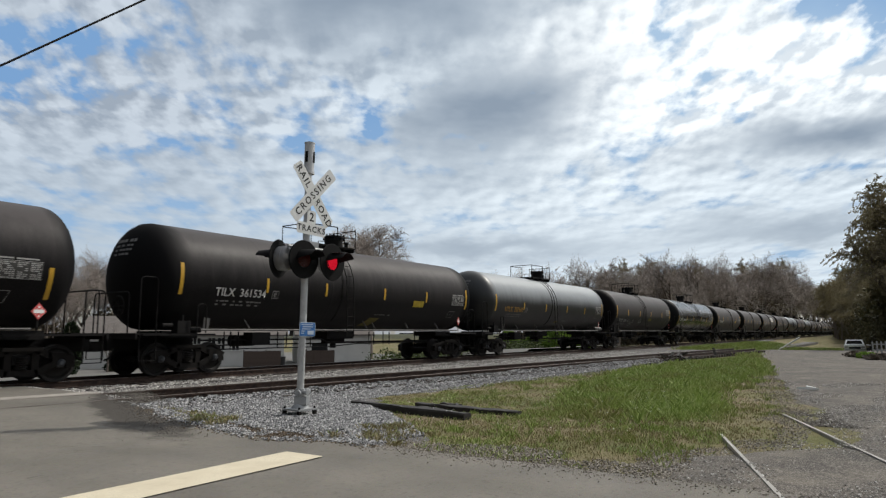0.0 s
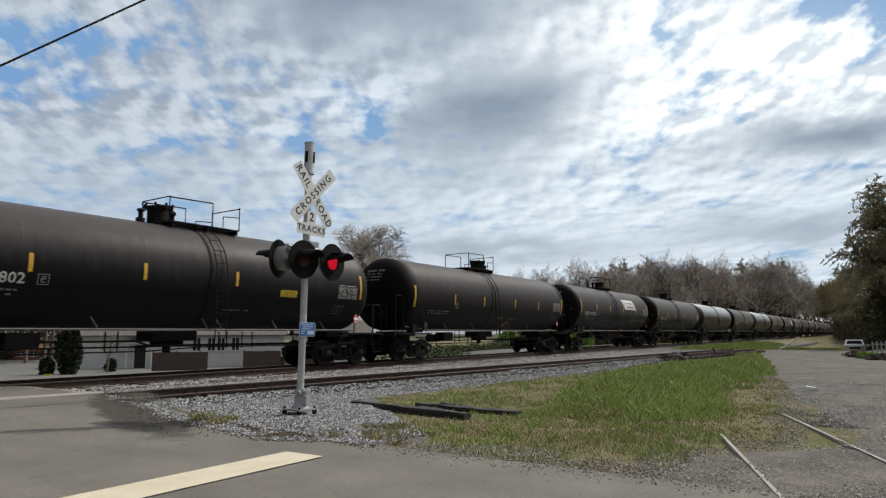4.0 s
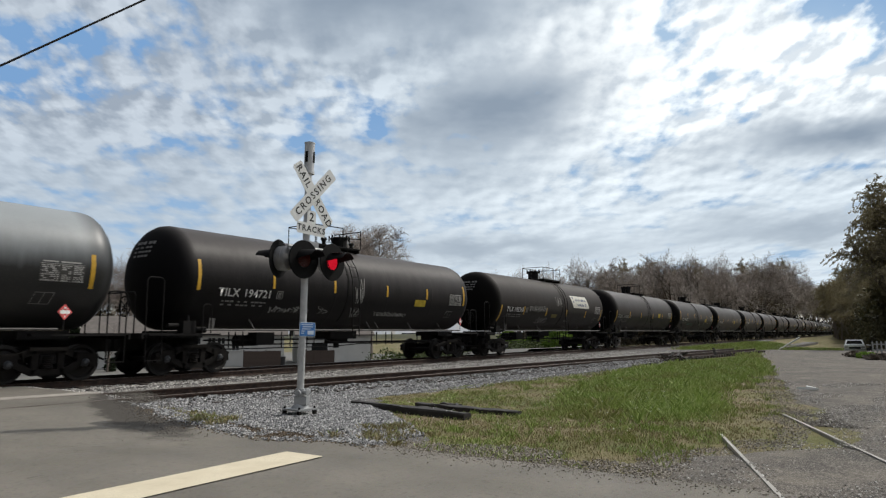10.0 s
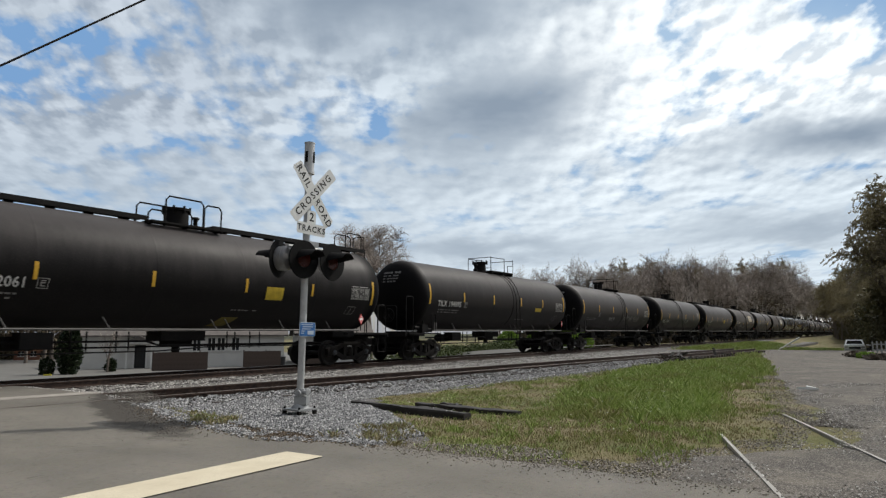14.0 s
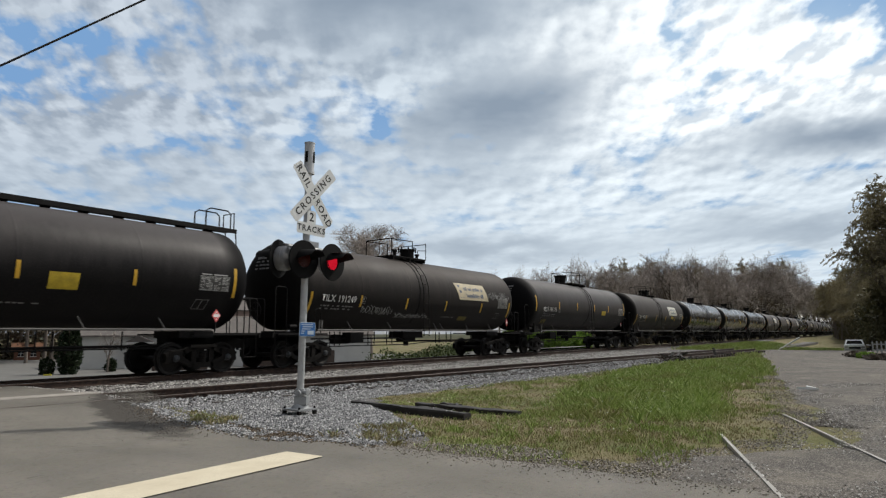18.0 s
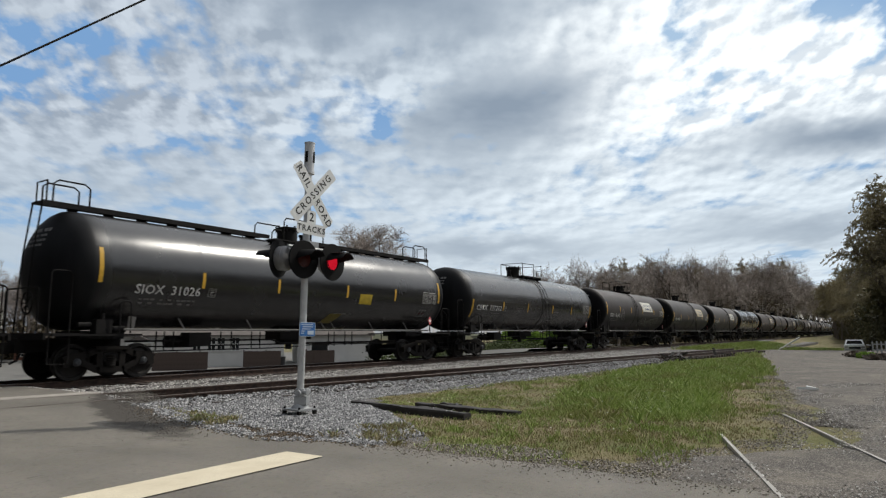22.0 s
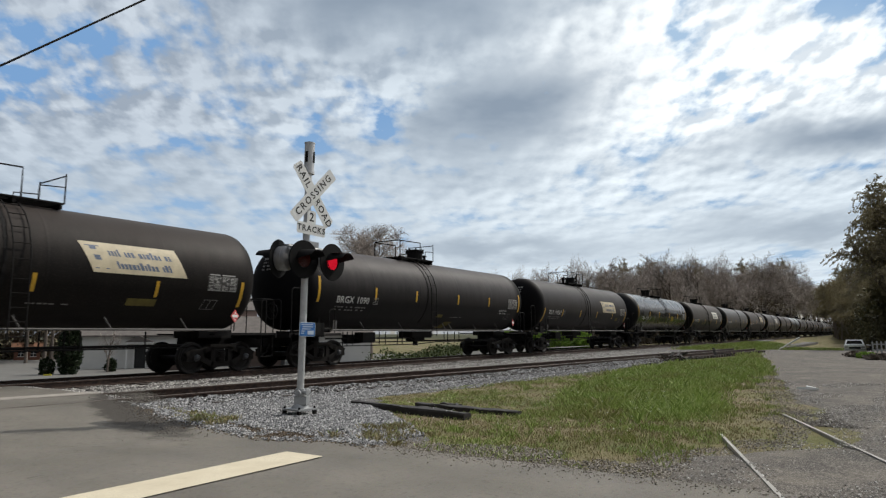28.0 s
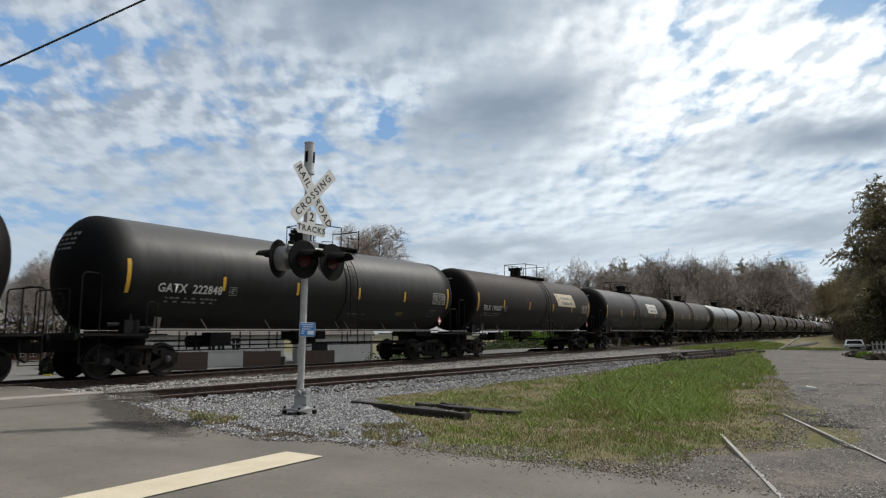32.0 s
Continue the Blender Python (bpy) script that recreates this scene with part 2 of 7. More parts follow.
def rusty_stone(N):
    r = N.geo.outputs["Random Per Island"]
    f = N.noise(N.geo.outputs["Position"], 40.0, 4)
    c = N.ramp(r, (0.0, (0.075, 0.066, 0.057)), (0.35, (0.25, 0.23, 0.205)), (0.75, (0.56, 0.535, 0.50)), (1.0, (0.80, 0.78, 0.74)))
    c = N.mix(0.25, c, N.ramp(f, (0.35, 0.10), (0.7, 0.46)))
    return surface(N, c, 0.88, 0, f, 0.01, 0.5, 0.3)


MAIN_STONE = material("rust-dusted crushed stone", rusty_stone)


def rail_steel(N):
    P = N.geo.outputs["Position"]
    up_face = N.n("ShaderNodeSeparateXYZ", Vector=N.geo.outputs["Normal"]).outputs[2]
    f = N.noise(P, 9.0, 5)
    c = N.ramp(f, (0.35, (0.028, 0.018, 0.0145)), (0.65, (0.075, 0.046, 0.034)))
    return surface(N, c, 0.75, 0.2, f, 0.004, 0.6)


RUST = material("rusted rail steel", rail_steel)
RAIL_TOP = plain("worn rail head", (0.12, 0.098, 0.085), 0.45, 0.6, 0.3, 5.0)
TIE_WOOD = plain("old creosoted wood", (0.055, 0.043, 0.036), 0.9, 0, 0.5, 6.0)
CREOSOTE = plain("black creosoted timber", (0.022, 0.019, 0.017), 0.75, 0, 0.5, 8.0)
PANEL = plain("weathered crossing panel", (0.30, 0.275, 0.245), 0.9, 0, 0.25, 4.0)


def stop_paint(N):
    P = N.geo.outputs["Position"]
    f, g = N.noise(P, 1.8, 5, 0.65), N.noise(P, 60.0, 3)
    c = N.ramp(f, (0.3, (0.56, 0.49, 0.36)), (0.7, (0.70, 0.63, 0.48)))
    worn = N.math("MULTIPLY", N.ramp(g, (0.56, 0.0), (0.66, 1.0)), N.ramp(f, (0.45, 0.1), (0.7, 0.6)))
    return surface(N, N.mix(worn, c, (0.20, 0.18, 0.15)), 0.8, 0, g, 0.006, 0.5, 0.3)


STOP_PAINT = material("worn road paint", stop_paint)
GALV = plain("galvanised steel", (0.56, 0.57, 0.58), 0.46, 0.5, 0.18, 9.0)
CAST = plain("cast aluminium", (0.36, 0.37, 0.375), 0.5, 0.4, 0.15, 7.0)
SIGN_WHITE = plain("white sign sheet", (0.80, 0.81, 0.80), 0.45, 0, 0.08, 4.0)
SIGN_BLACK = plain("black sign lettering", (0.015, 0.015, 0.016), 0.5, 0, 0.2, 10.0)
SIGN_BLUE = plain("blue sign sheet", (0.03, 0.14, 0.40), 0.45, 0, 0.15, 6.0)
SIGN_PALE = plain("pale sign print", (0.50, 0.58, 0.68), 0.5, 0, 0.1, 6.0)
LAMP_GREY = plain("weathered lamp housing", (0.20, 0.20, 0.205), 0.55, 0.3, 0.25, 8.0)
LAMP_BLACK = plain("flat black lamp paint", (0.007, 0.007, 0.0075), 0.8, 0, 0.3, 6.0, 0.15)


def lit_lens(N):
    f = N.noise(N.obj, 60.0, 2)
    e = N.n("ShaderNodeEmission", Color=N.ramp(f, (0.3, (0.40, 0.004, 0.012)), (0.7, (0.66, 0.014, 0.034))), Strength=0.95)
    return e.outputs[0]


LIT = material("lit red lamp", lit_lens)
DARK_LENS = plain("unlit red lens", (0.055, 0.008, 0.006), 0.25, 0, 0.3, 30.0)


def tank_paint(name, top, low, rough, grime=0.5, spec=0.5, dust_light=None, dull_ends=False):
    """Tank car paint: a base colour, dusty streaks running down, soot patches, a pale tint over the upper half."""
    def build(N):
        s = N.n("ShaderNodeSeparateXYZ", Vector=N.obj)
        off = N.n("ShaderNodeVectorMath", i0=N.obj, i1=N.n("ShaderNodeCombineXYZ", X=N.math("MULTIPLY", N.info.outputs["Random"], 200.0)).outputs[0]).outputs[0]
        streak = N.noise(N.map(off, (2.2, 2.2, 0.25)), 1.6, 5, 0.6)
        patch = N.noise(off, 0.55, 5, 0.6)
        fine = N.noise(off, 26.0, 3)
        dusty = N.ramp(N.math("MULTIPLY_ADD", streak, 0.6, N.math("MULTIPLY", patch, 0.5)), (0.40, 0.0), (0.72, 1.0))
        c = N.mix(dusty, low, top)
        c = N.mix(N.math("MULTIPLY", N.ramp(fine, (0.5, 0.0), (0.75, 1.0)), 0.18 * grime), c, (0.16, 0.14, 0.12))
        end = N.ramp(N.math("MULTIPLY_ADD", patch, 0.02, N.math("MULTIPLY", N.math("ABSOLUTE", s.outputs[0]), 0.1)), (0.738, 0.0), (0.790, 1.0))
        if dust_light:
            # settled road dust plus painted-in sky light, upper half, edge uneven; ends stay black
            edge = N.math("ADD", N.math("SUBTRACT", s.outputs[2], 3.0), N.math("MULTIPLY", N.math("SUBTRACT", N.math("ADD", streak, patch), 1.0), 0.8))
            upper_tint = N.math("MULTIPLY", N.ramp(N.math("MULTIPLY_ADD", edge, 0.5, 0.5), (0.40, 0.0), (0.72, 0.38), (1.0, 1.0)), N.math("MULTIPLY_ADD", N.info.outputs["Random"], 0.5, 0.5))
            c = N.mix(N.math("MULTIPLY", upper_tint, N.math("SUBTRACT", 1.0, end)), c, dust_light)
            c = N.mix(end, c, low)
        rr = N.math("MULTIPLY_ADD", patch, 0.28, rough - 0.14)
        gloss = spec
        if dull_ends:
            # the round ends are rougher and reflect less
            rr = N.math("MULTIPLY_ADD", end, 0.25, rr)
            gloss = N.math("MULTIPLY_ADD", end, 0.10 - spec, spec)
        # fine dust on the paint scatters light at a glance
        film = N.math("MULTIPLY", N.math("SUBTRACT", 1.0, end), 0.105 if dust_light else 0.02)
        return surface(N, c, rr, 0, N.math("ADD", N.math("MULTIPLY", fine, 0.2), patch), 0.006, 0.22, gloss, Sheen_Weight=film, Sheen_Roughness=0.45, Sheen_Tint=(1.0, 0.93, 0.90, 1.0))
    return material(name, build)


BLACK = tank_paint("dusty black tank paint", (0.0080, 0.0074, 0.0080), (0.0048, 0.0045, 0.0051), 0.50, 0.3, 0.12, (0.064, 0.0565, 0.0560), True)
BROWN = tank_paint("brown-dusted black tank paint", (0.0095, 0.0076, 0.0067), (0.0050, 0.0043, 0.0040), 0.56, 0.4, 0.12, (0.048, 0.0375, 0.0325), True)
GLOSSY = tank_paint("glossy black tank paint", (0.012, 0.0125, 0.014), (0.008, 0.0084, 0.0095), 0.25, 0.08, 0.9, None, True)


def pale_top_paint(N):
    """Black tank paint, pale grey over its upper half, the edge uneven and streaked."""
    s = N.n("ShaderNodeSeparateXYZ", Vector=N.obj)
    off = N.n("ShaderNodeVectorMath", i0=N.obj, i1=N.n("ShaderNodeCombineXYZ", X=N.math("MULTIPLY", N.info.outputs["Random"], 200.0)).outputs[0]).outputs[0]
    streak = N.noise(N.map(off, (2.0, 2.0, 0.2)), 1.8, 5, 0.6)
    patch = N.noise(off, 0.6, 5, 0.6)
    fine = N.noise(off, 24.0, 3)
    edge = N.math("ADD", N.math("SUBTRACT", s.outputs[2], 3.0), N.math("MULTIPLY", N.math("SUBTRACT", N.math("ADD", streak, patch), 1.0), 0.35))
    paler = N.ramp(N.math("MULTIPLY_ADD", edge, 0.5, 0.5), (0.38, 0.0), (0.64, 0.55), (0.95, 1.0))
    paler = N.math("MULTIPLY", paler, N.ramp(N.math("MULTIPLY", N.math("ABSOLUTE", s.outputs[0]), 0.1), (0.74, 1.0), (0.80, 0.12)))
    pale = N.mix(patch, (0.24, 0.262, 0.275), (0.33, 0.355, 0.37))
    c = N.mix(paler, (0.020, 0.0205, 0.021), pale)
    c = N.mix(N.math("MULTIPLY", N.ramp(fine, (0.5, 0.0), (0.75, 1.0)), 0.10), c, (0.14, 0.12, 0.10))
    return surface(N, c, N.math("MULTIPLY_ADD", patch, 0.25, 0.30), 0, patch, 0.006, 0.2, 0.45)


GREY = material("grey and black tank paint", pale_top_paint)
GREYBLACK = tank_paint("grey-topped tank paint", (0.0125, 0.0130, 0.0140), (0.0070, 0.0074, 0.0080), 0.50, 0.3, 0.22, (0.076, 0.077, 0.080), True)
UNDER = plain("black running gear paint", (0.008, 0.0072, 0.0072), 0.75, 0, 0.5, 5.0, 0.2)
GEAR = plain("dusty cast steel", (0.0095, 0.0080, 0.0072), 0.8, 0.05, 0.45, 6.0, 0.2)
WHEEL = plain("wheel steel", (0.011, 0.0095, 0.0088), 0.65, 0.25, 0.4, 6.0)
PIPE = plain("dull grey hand rail", (0.085, 0.082, 0.079), 0.55, 0.2, 0.3, 4.0)
YELLOW = plain("yellow reflector sheet", (0.60, 0.35, 0.03), 0.45, 0, 0.15, 8.0)
PANEL_YELLOW = plain("dirty yellow panel", (0.50, 0.36, 0.025), 0.6, 0, 0.35, 5.0)
STENCIL = plain("white stencil paint", (0.55, 0.545, 0.53), 0.6, 0, 0.2, 9.0)
STENCIL_OLD = plain("worn white stencil paint", (0.30, 0.295, 0.28), 0.65, 0, 0.35, 12.0)
FAINT = plain("faded stencil paint", (0.17, 0.165, 0.16), 0.65, 0, 0.4, 20.0)
GOLD = plain("orange stencil paint", (0.42, 0.22, 0.03), 0.6, 0, 0.3, 9.0)
SCRAWL = plain("pale spray paint", (0.24, 0.24, 0.235), 0.6, 0, 0.4, 9.0)
SCRAWL_TEAL = plain("teal spray paint", (0.05, 0.16, 0.17), 0.6, 0, 0.4, 9.0)
DATA_LIGHT = plain("pale data print", (0.36, 0.355, 0.34), 0.6, 0, 0.3, 14.0)
DATA = plain("dark data panel", (0.05, 0.048, 0.046), 0.6, 0, 0.35, 14.0)
BANNER = plain("cream white banner vinyl", (0.72, 0.70, 0.62), 0.5, 0, 0.12, 3.0)
BANNER_OLD = plain("yellowed banner vinyl", (0.60, 0.52, 0.36), 0.55, 0, 0.2, 3.0)
BANNER_INK = plain("slate blue banner ink", (0.12, 0.15, 0.22), 0.55, 0, 0.2, 8.0)
PLACARD = plain("red placard", (0.62, 0.10, 0.10), 0.55, 0, 0.2, 8.0)
HUB = plain("grey bearing cap", (0.055, 0.06, 0.066), 0.5, 0.3, 0.3, 12.0)

# ---------------------------------------------------------------- clouds in view: a sheet that drifts
F, RT = Vector((0.8278, 0.561, 0)), Vector((0.561, -0.8278, 0))
cm = bpy.data.materials.new("drifting cloud")
cm.use_nodes = True
N = Nodes(cm.node_tree)
tc = N.n("ShaderNodeTexCoord").outputs["Object"]


def along(v):
    d = N.n("ShaderNodeVectorMath", i0=tc, i1=tuple(v))
    d.operation = "DOT_PRODUCT"
    return d.outputs["Value"]


run, across = along(F), along(RT)
sa = N.math("DIVIDE", across, run)            # sideways and upward slope of the sheet as seen from the crossing
sb = N.math("DIVIDE", 300.0, run)
cell = N.n("ShaderNodeCombineXYZ", X=N.math("MULTIPLY", N.math("DIVIDE", sa, N.math("SQRT", sb)), 9.0), Y=N.math("MULTIPLY", N.math("POWER", sb, -0.2), -30.0)).outputs[0]


far = N.ramp(sb, (0.11, 1.0), (0.36, 0.0))
leftward = N.ramp(N.math("MULTIPLY_ADD", sa, -1.0, 0.5), (0.40, 0.0), (0.92, 0.85))
calm = N.math("SUBTRACT", 1.0, N.math("MULTIPLY", far, N.math("MULTIPLY_ADD", leftward, 0.36, 0.42)))


def puffs(shift):
    """Lumpy cloud cells about one unit across, ragged at their edges and gathered in loose groups."""
    p = N.map(cell, (1, 1, 1), (0, 0, 0), (shift[0], shift[1], 0))
    rough = N.n("ShaderNodeTexNoise", Vector=p, Scale=1.1, Detail=3.0, Roughness=0.55).outputs[1]
    p2 = N.mix(0.9, p, N.mix(1.0, rough, (0.5, 0.5, 0.5), "SUBTRACT"), "ADD")
    v = N.n("ShaderNodeTexVoronoi", Vector=p2, Scale=0.92)
    v.feature = "SMOOTH_F1"
    N.put(v, "Smoothness", 0.55)
    lump = N.math("MULTIPLY_ADD", v.outputs[0], -1.0, 0.52)
    frill = N.math("MULTIPLY_ADD", N.noise(p, 2.1, 4.0, 0.50), 0.80, -0.40)
    group = N.math("MULTIPLY_ADD", N.noise(p, 0.33, 3.0, 0.5), 0.90, -0.45)
    return N.math("ADD", N.math("MULTIPLY", lump, calm), N.math("ADD", N.math("MULTIPLY", frill, calm), group))


dens = puffs((0.0, 0.0))
lit = puffs((0.20, -0.20))
drag = N.n("ShaderNodeTexNoise", Vector=cell, Scale=0.42, Detail=4.0, Roughness=0.55).outputs[1]
drag = N.n("ShaderNodeSeparateXYZ", Vector=drag)
sl = N.n("ShaderNodeSeparateXYZ", Vector=N.n("ShaderNodeCombineXYZ", X=N.math("ADD", sa, N.math("MULTIPLY_ADD", drag.outputs[0], 0.16, -0.08)),
                                             Y=N.math("ADD", sb, N.math("MULTIPLY_ADD", drag.outputs[1], 0.09, -0.045))).outputs[0])
# where the sheet opens, thickens and glows
thin = N.math("ADD", spot(N, sl, -0.22, 0.39, 0.17, 0.055, -0.25), N.math("ADD", N.math("MULTIPLY", spot(N, sl, -0.50, 0.48, 0.12, 0.05, -0.3), 0.65), N.math("MULTIPLY", spot(N, sl, -0.50, 0.19, 0.40, 0.055, 0.06), 1.1)))
thin = N.math("ADD", thin, N.math("ADD", N.math("MULTIPLY", spot(N, sl, 0.42, 0.44, 0.07, 0.14, 0.2), 1.0), N.math("MULTIPLY", spot(N, sl, 0.68, 0.52, 0.10, 0.05), 0.9)))
big = spot(N, sl, 0.085, 0.355, 0.155, 0.085, 0.30)
top = spot(N, sl, -0.06, 0.56, 0.24, 0.085, 0.03)
streak = N.math("ADD", spot(N, sl, 0.62, 0.318, 0.17, 0.032, 0.12), N.math("ADD", N.math("MULTIPLY", spot(N, sl, 0.06, 0.135, 0.20, 0.022), 0.6), N.math("MULTIPLY", spot(N, sl, 0.58, 0.165, 0.18, 0.022, 0.05), 0.6)))
glow = N.math("ADD", spot(N, sl, 0.30, 0.45, 0.24, 0.20, 0.2), N.math("MULTIPLY", spot(N, sl, 0.64, 0.44, 0.26, 0.12), 0.8), None, True)
grey = N.math("ADD", big, N.math("ADD", top, streak))
bias = N.math("ADD", N.math("MULTIPLY", grey, 0.42), N.math("ADD", N.math("MULTIPLY", N.ramp(sb, (0.12, 1.0), (0.30, 0.0)), 0.05), N.math("MULTIPLY_ADD", glow, 0.20, 0.17)))
bias = N.math("SUBTRACT", N.math("MULTIPLY_ADD", leftward, 0.09, bias), N.math("MULTIPLY", thin, 0.27))
thick = N.math("ADD", dens, bias)
cover = N.ramp(N.math("ADD", thick, 0.5), (0.40, 0.0), (0.52, 0.62), (0.68, 1.0))
# sunlit side and shaded side of each lump
relief = N.math("MULTIPLY_ADD", N.math("SUBTRACT", dens, lit), 1.35, 0.5)
relief = N.math("MULTIPLY_ADD", N.math("SUBTRACT", relief, 0.5), N.math("SUBTRACT", 1.0, N.math("MINIMUM", N.math("ADD", N.math("MULTIPLY", grey, 1.1), N.math("MULTIPLY", far, 0.40)), 0.88)), 0.5)
soft = N.noise(N.map(cell, (1, 1.6, 1), (0, 0, 0.2), (7, 2, 0)), 0.42, 4.0, 0.5)
dark = N.math("ADD", N.math("MULTIPLY", N.math("POWER", grey, 0.75), 0.90), N.math("MULTIPLY", N.ramp(soft, (0.42, 0.0), (0.72, 1.0)), N.math("SUBTRACT", 0.32, N.math("MULTIPLY", N.math("MAXIMUM", glow, far), 0.26))), None, True)
white = N.mix(glow, (0.74, 0.83, 0.905), (1.10, 1.15, 1.17))
white = N.mix(leftward, white, (0.470, 0.530, 0.610))
white = N.mix(1.0, white, N.ramp(relief, (0.22, (0.68, 0.715, 0.76)), (0.50, (0.97, 0.98, 0.99)), (0.76, (1.22, 1.215, 1.20))), "MULTIPLY")
white = N.mix(N.math("MULTIPLY", far, N.math("MULTIPLY_ADD", leftward, 0.35, 0.55)), white, N.mix(leftward, (0.70, 0.79, 0.865), (0.46, 0.56, 0.66)))
cloud = N.mix(dark, white, (0.275, 0.343, 0.43))
blue = N.mix(far, (0.20, 0.37, 0.64), (0.36, 0.52, 0.71))
blue = N.mix(N.math("MULTIPLY", glow, 0.7), blue, (0.50, 0.66, 0.82))
N.t.links.new(N.n("ShaderNodeEmission", Color=N.mix(cover, blue, cloud), Strength=1.0).outputs[0], N.n("ShaderNodeOutputMaterial").inputs[0])
cm.cycles.emission_sampling = "NONE"
bm = B()
poly(bm, [F * a + RT * b + Vector((0, 0, 300)) for a, b in ((505, -460), (505, 460), (4300, 3250), (4300, -3250))])
clouds = tagged(new("backdrop_clouds", mesh_of("backdrop_clouds", bm, cm)), "broken white and grey clouds with blue gaps", "sky", kind="structure")

# ---------------------------------------------------------------- ground
RAIL_Z = 0.287          # top of the main rails
TRACK_Y = 18.04         # middle of the main track
SIDE_P = Vector((7.28, 12.72, 0))   # a point on the siding's middle
SIDE_D = Vector((1, -0.088, 0)).normalized()
SIDE_Z = 0.25


def side_y(x):
    return SIDE_P.y + (x - SIDE_P.x) * SIDE_D.y / SIDE_D.x


def fbm(x, y, s=1.0):
    return noise.fractal(Vector((x * s, y * s, 3.7)), 0.9, 2.0, 4)


def step(a, b, x):
    t = max(0.0, min(1.0, (x - a) / (b - a)))
    return t * t * (3 - 2 * t)


def ground_z(x, y):
    """The lie of the land: flat by the road, falling away behind the main track."""
    z = -0.06 - 1.55 * (step(20.5, 30, y) if x < 48 else step(24, 44, y)) + 0.05 * fbm(x, y, 0.12) - 0.80 * step(60, 72, x) * (1 - step(8, 13, y))
    return z


bm = B()
xs = sorted({-2400, -900, -400, -200, -100, *range(-60, 200, 4), 220, 260, 320, 420, 600, 1000, 2400})
ys = sorted({-2400, -800, -300, -120, -60, -30, *range(-16, 100, 3), 110, 140, 200, 320, 600, 1200, 2400})
vs = [[bm.verts.new((x, y, ground_z(x, y))) for y in ys] for x in xs]
for a, b in zip(vs, vs[1:]):
    for k in range(len(ys) - 1):
        bm.faces.new((a[k], b[k], b[k + 1], a[k + 1]))
tagged(new("ground", mesh_of("ground", bm, SOIL, True)), "rough spring grass and bare soil", "ground", kind="structure")


def road_edge(y):
    return 6.75 - 0.30 * step(5.9, 7.0, y) * (1 - step(9.6, 11.2, y)) + 0.14 * fbm(y, 1.0, 0.7) + 0.07 * fbm(y, 5.0, 3.0) + (0.45 if y > 12 else 0.0) * step(12, 13.2, y)


def road_z(x, y):
    """The road climbs to the tracks."""
    return 0.0 + 0.245 * step(7.5, 12.2, y) - 1.6 * step(20.5, 45, y)


road = strip_sheet("road", [-12 + 0.25 * k for k in range(305)], lambda y: -10.0, road_edge, 60, lambda x, y: road_z(x, y) + 0.004 * fbm(x, y, 1.5), ASPHALT, True)
tagged(road, "worn grey asphalt road over the crossing", "road", kind="structure")
bm = B()
for a, b in ((Vector((-6, 5.42)), Vector((5.72, 5.60))),):
    n = 40
    rows = []
    for k in range(n + 1):
        x = a.x + (b.x - a.x) * k / n
        y = a.y + (b.y - a.y) * k / n
        e = 0.008 * fbm(x, 9, 6)
        rows.append((bm.verts.new((x, y + e, 0.012)), bm.verts.new((x - 0.02, y + 0.61 - e, 0.012))))
    for p, q in zip(rows, rows[1:]):
        bm.faces.new((p[0], q[0], q[1], p[1]))
tagged(new("stop_line", mesh_of("stop_line", bm, STOP_PAINT)), "wide cream stop line painted on the asphalt", "road marking", kind="structure")


def drive_edge(x):
    base = 0.8 + 0.165 * max(0.0, x - 11) + 1.25 * (1 - step(8.2, 10.4, x))
    return base + 0.28 * fbm(x, 0.5, 0.5) + 0.12 * fbm(x, 4.5, 2.2)


def drive_inside(x, y):
    return x > 6.5 and y < drive_edge(x) and x < 61


def lane_z(x, y):
    return -0.012 + 0.007 * fbm(x, y, 0.4) - 0.052 * step(-0.9, 0.0, y - drive_edge(x))


DRIVE_SHEET = strip_sheet("driveway", [6.4 + 0.2 * k for k in range(270)], lambda x: -9.0, drive_edge, 40, lane_z, DRIVE)
tagged(DRIVE_SHEET, "patched asphalt and gravel driveway", "driveway", kind="structure")


# ---------------------------------------------------------------- tracks


def rail_profile(bm, a, b, top_z, side=1):
    """One rail from a to b (xy), with foot, web and head."""
    d = (b - a).normalized()
    nrm = Vector((-d.y, d.x, 0))
    prof = [(-0.07, -0.172), (0.07, -0.172), (0.07, -0.158), (0.012, -0.145), (0.012, -0.045), (0.036, -0.035), (0.036, -0.004), (0.03, 0.0), (-0.03, 0.0), (-0.036, -0.004), (-0.036, -0.035), (-0.012, -0.045), (-0.012, -0.145), (-0.07, -0.158)]
    rings = []
    n = max(1, int((b - a).length / 12))
    for k in range(n + 1):
        p = a + (b - a) * (k / n)
        rings.append([bm.verts.new(p + nrm * s + Vector((0, 0, top_z + h))) for s, h in prof])
    for r0, r1 in zip(rings, rings[1:]):
        for k in range(len(prof)):
            f = bm.faces.new((r0[k], r0[(k + 1) % len(prof)], r1[(k + 1) % len(prof)], r1[k]))
            f.material_index = 1 if prof[k][1] > -0.01 and prof[(k + 1) % len(prof)][1] > -0.01 else 0
    bm.faces.new(rings[0])
    bm.faces.new(rings[-1])
    bmesh.ops.recalc_face_normals(bm, faces=bm.faces)
    return bm


def rail(name, a, b, z, label, parent):
    ob = part(name, rail_profile(B(), a, b, z), RUST, parent, label)
    ob.data.materials.append(RAIL_TOP)
    return ob


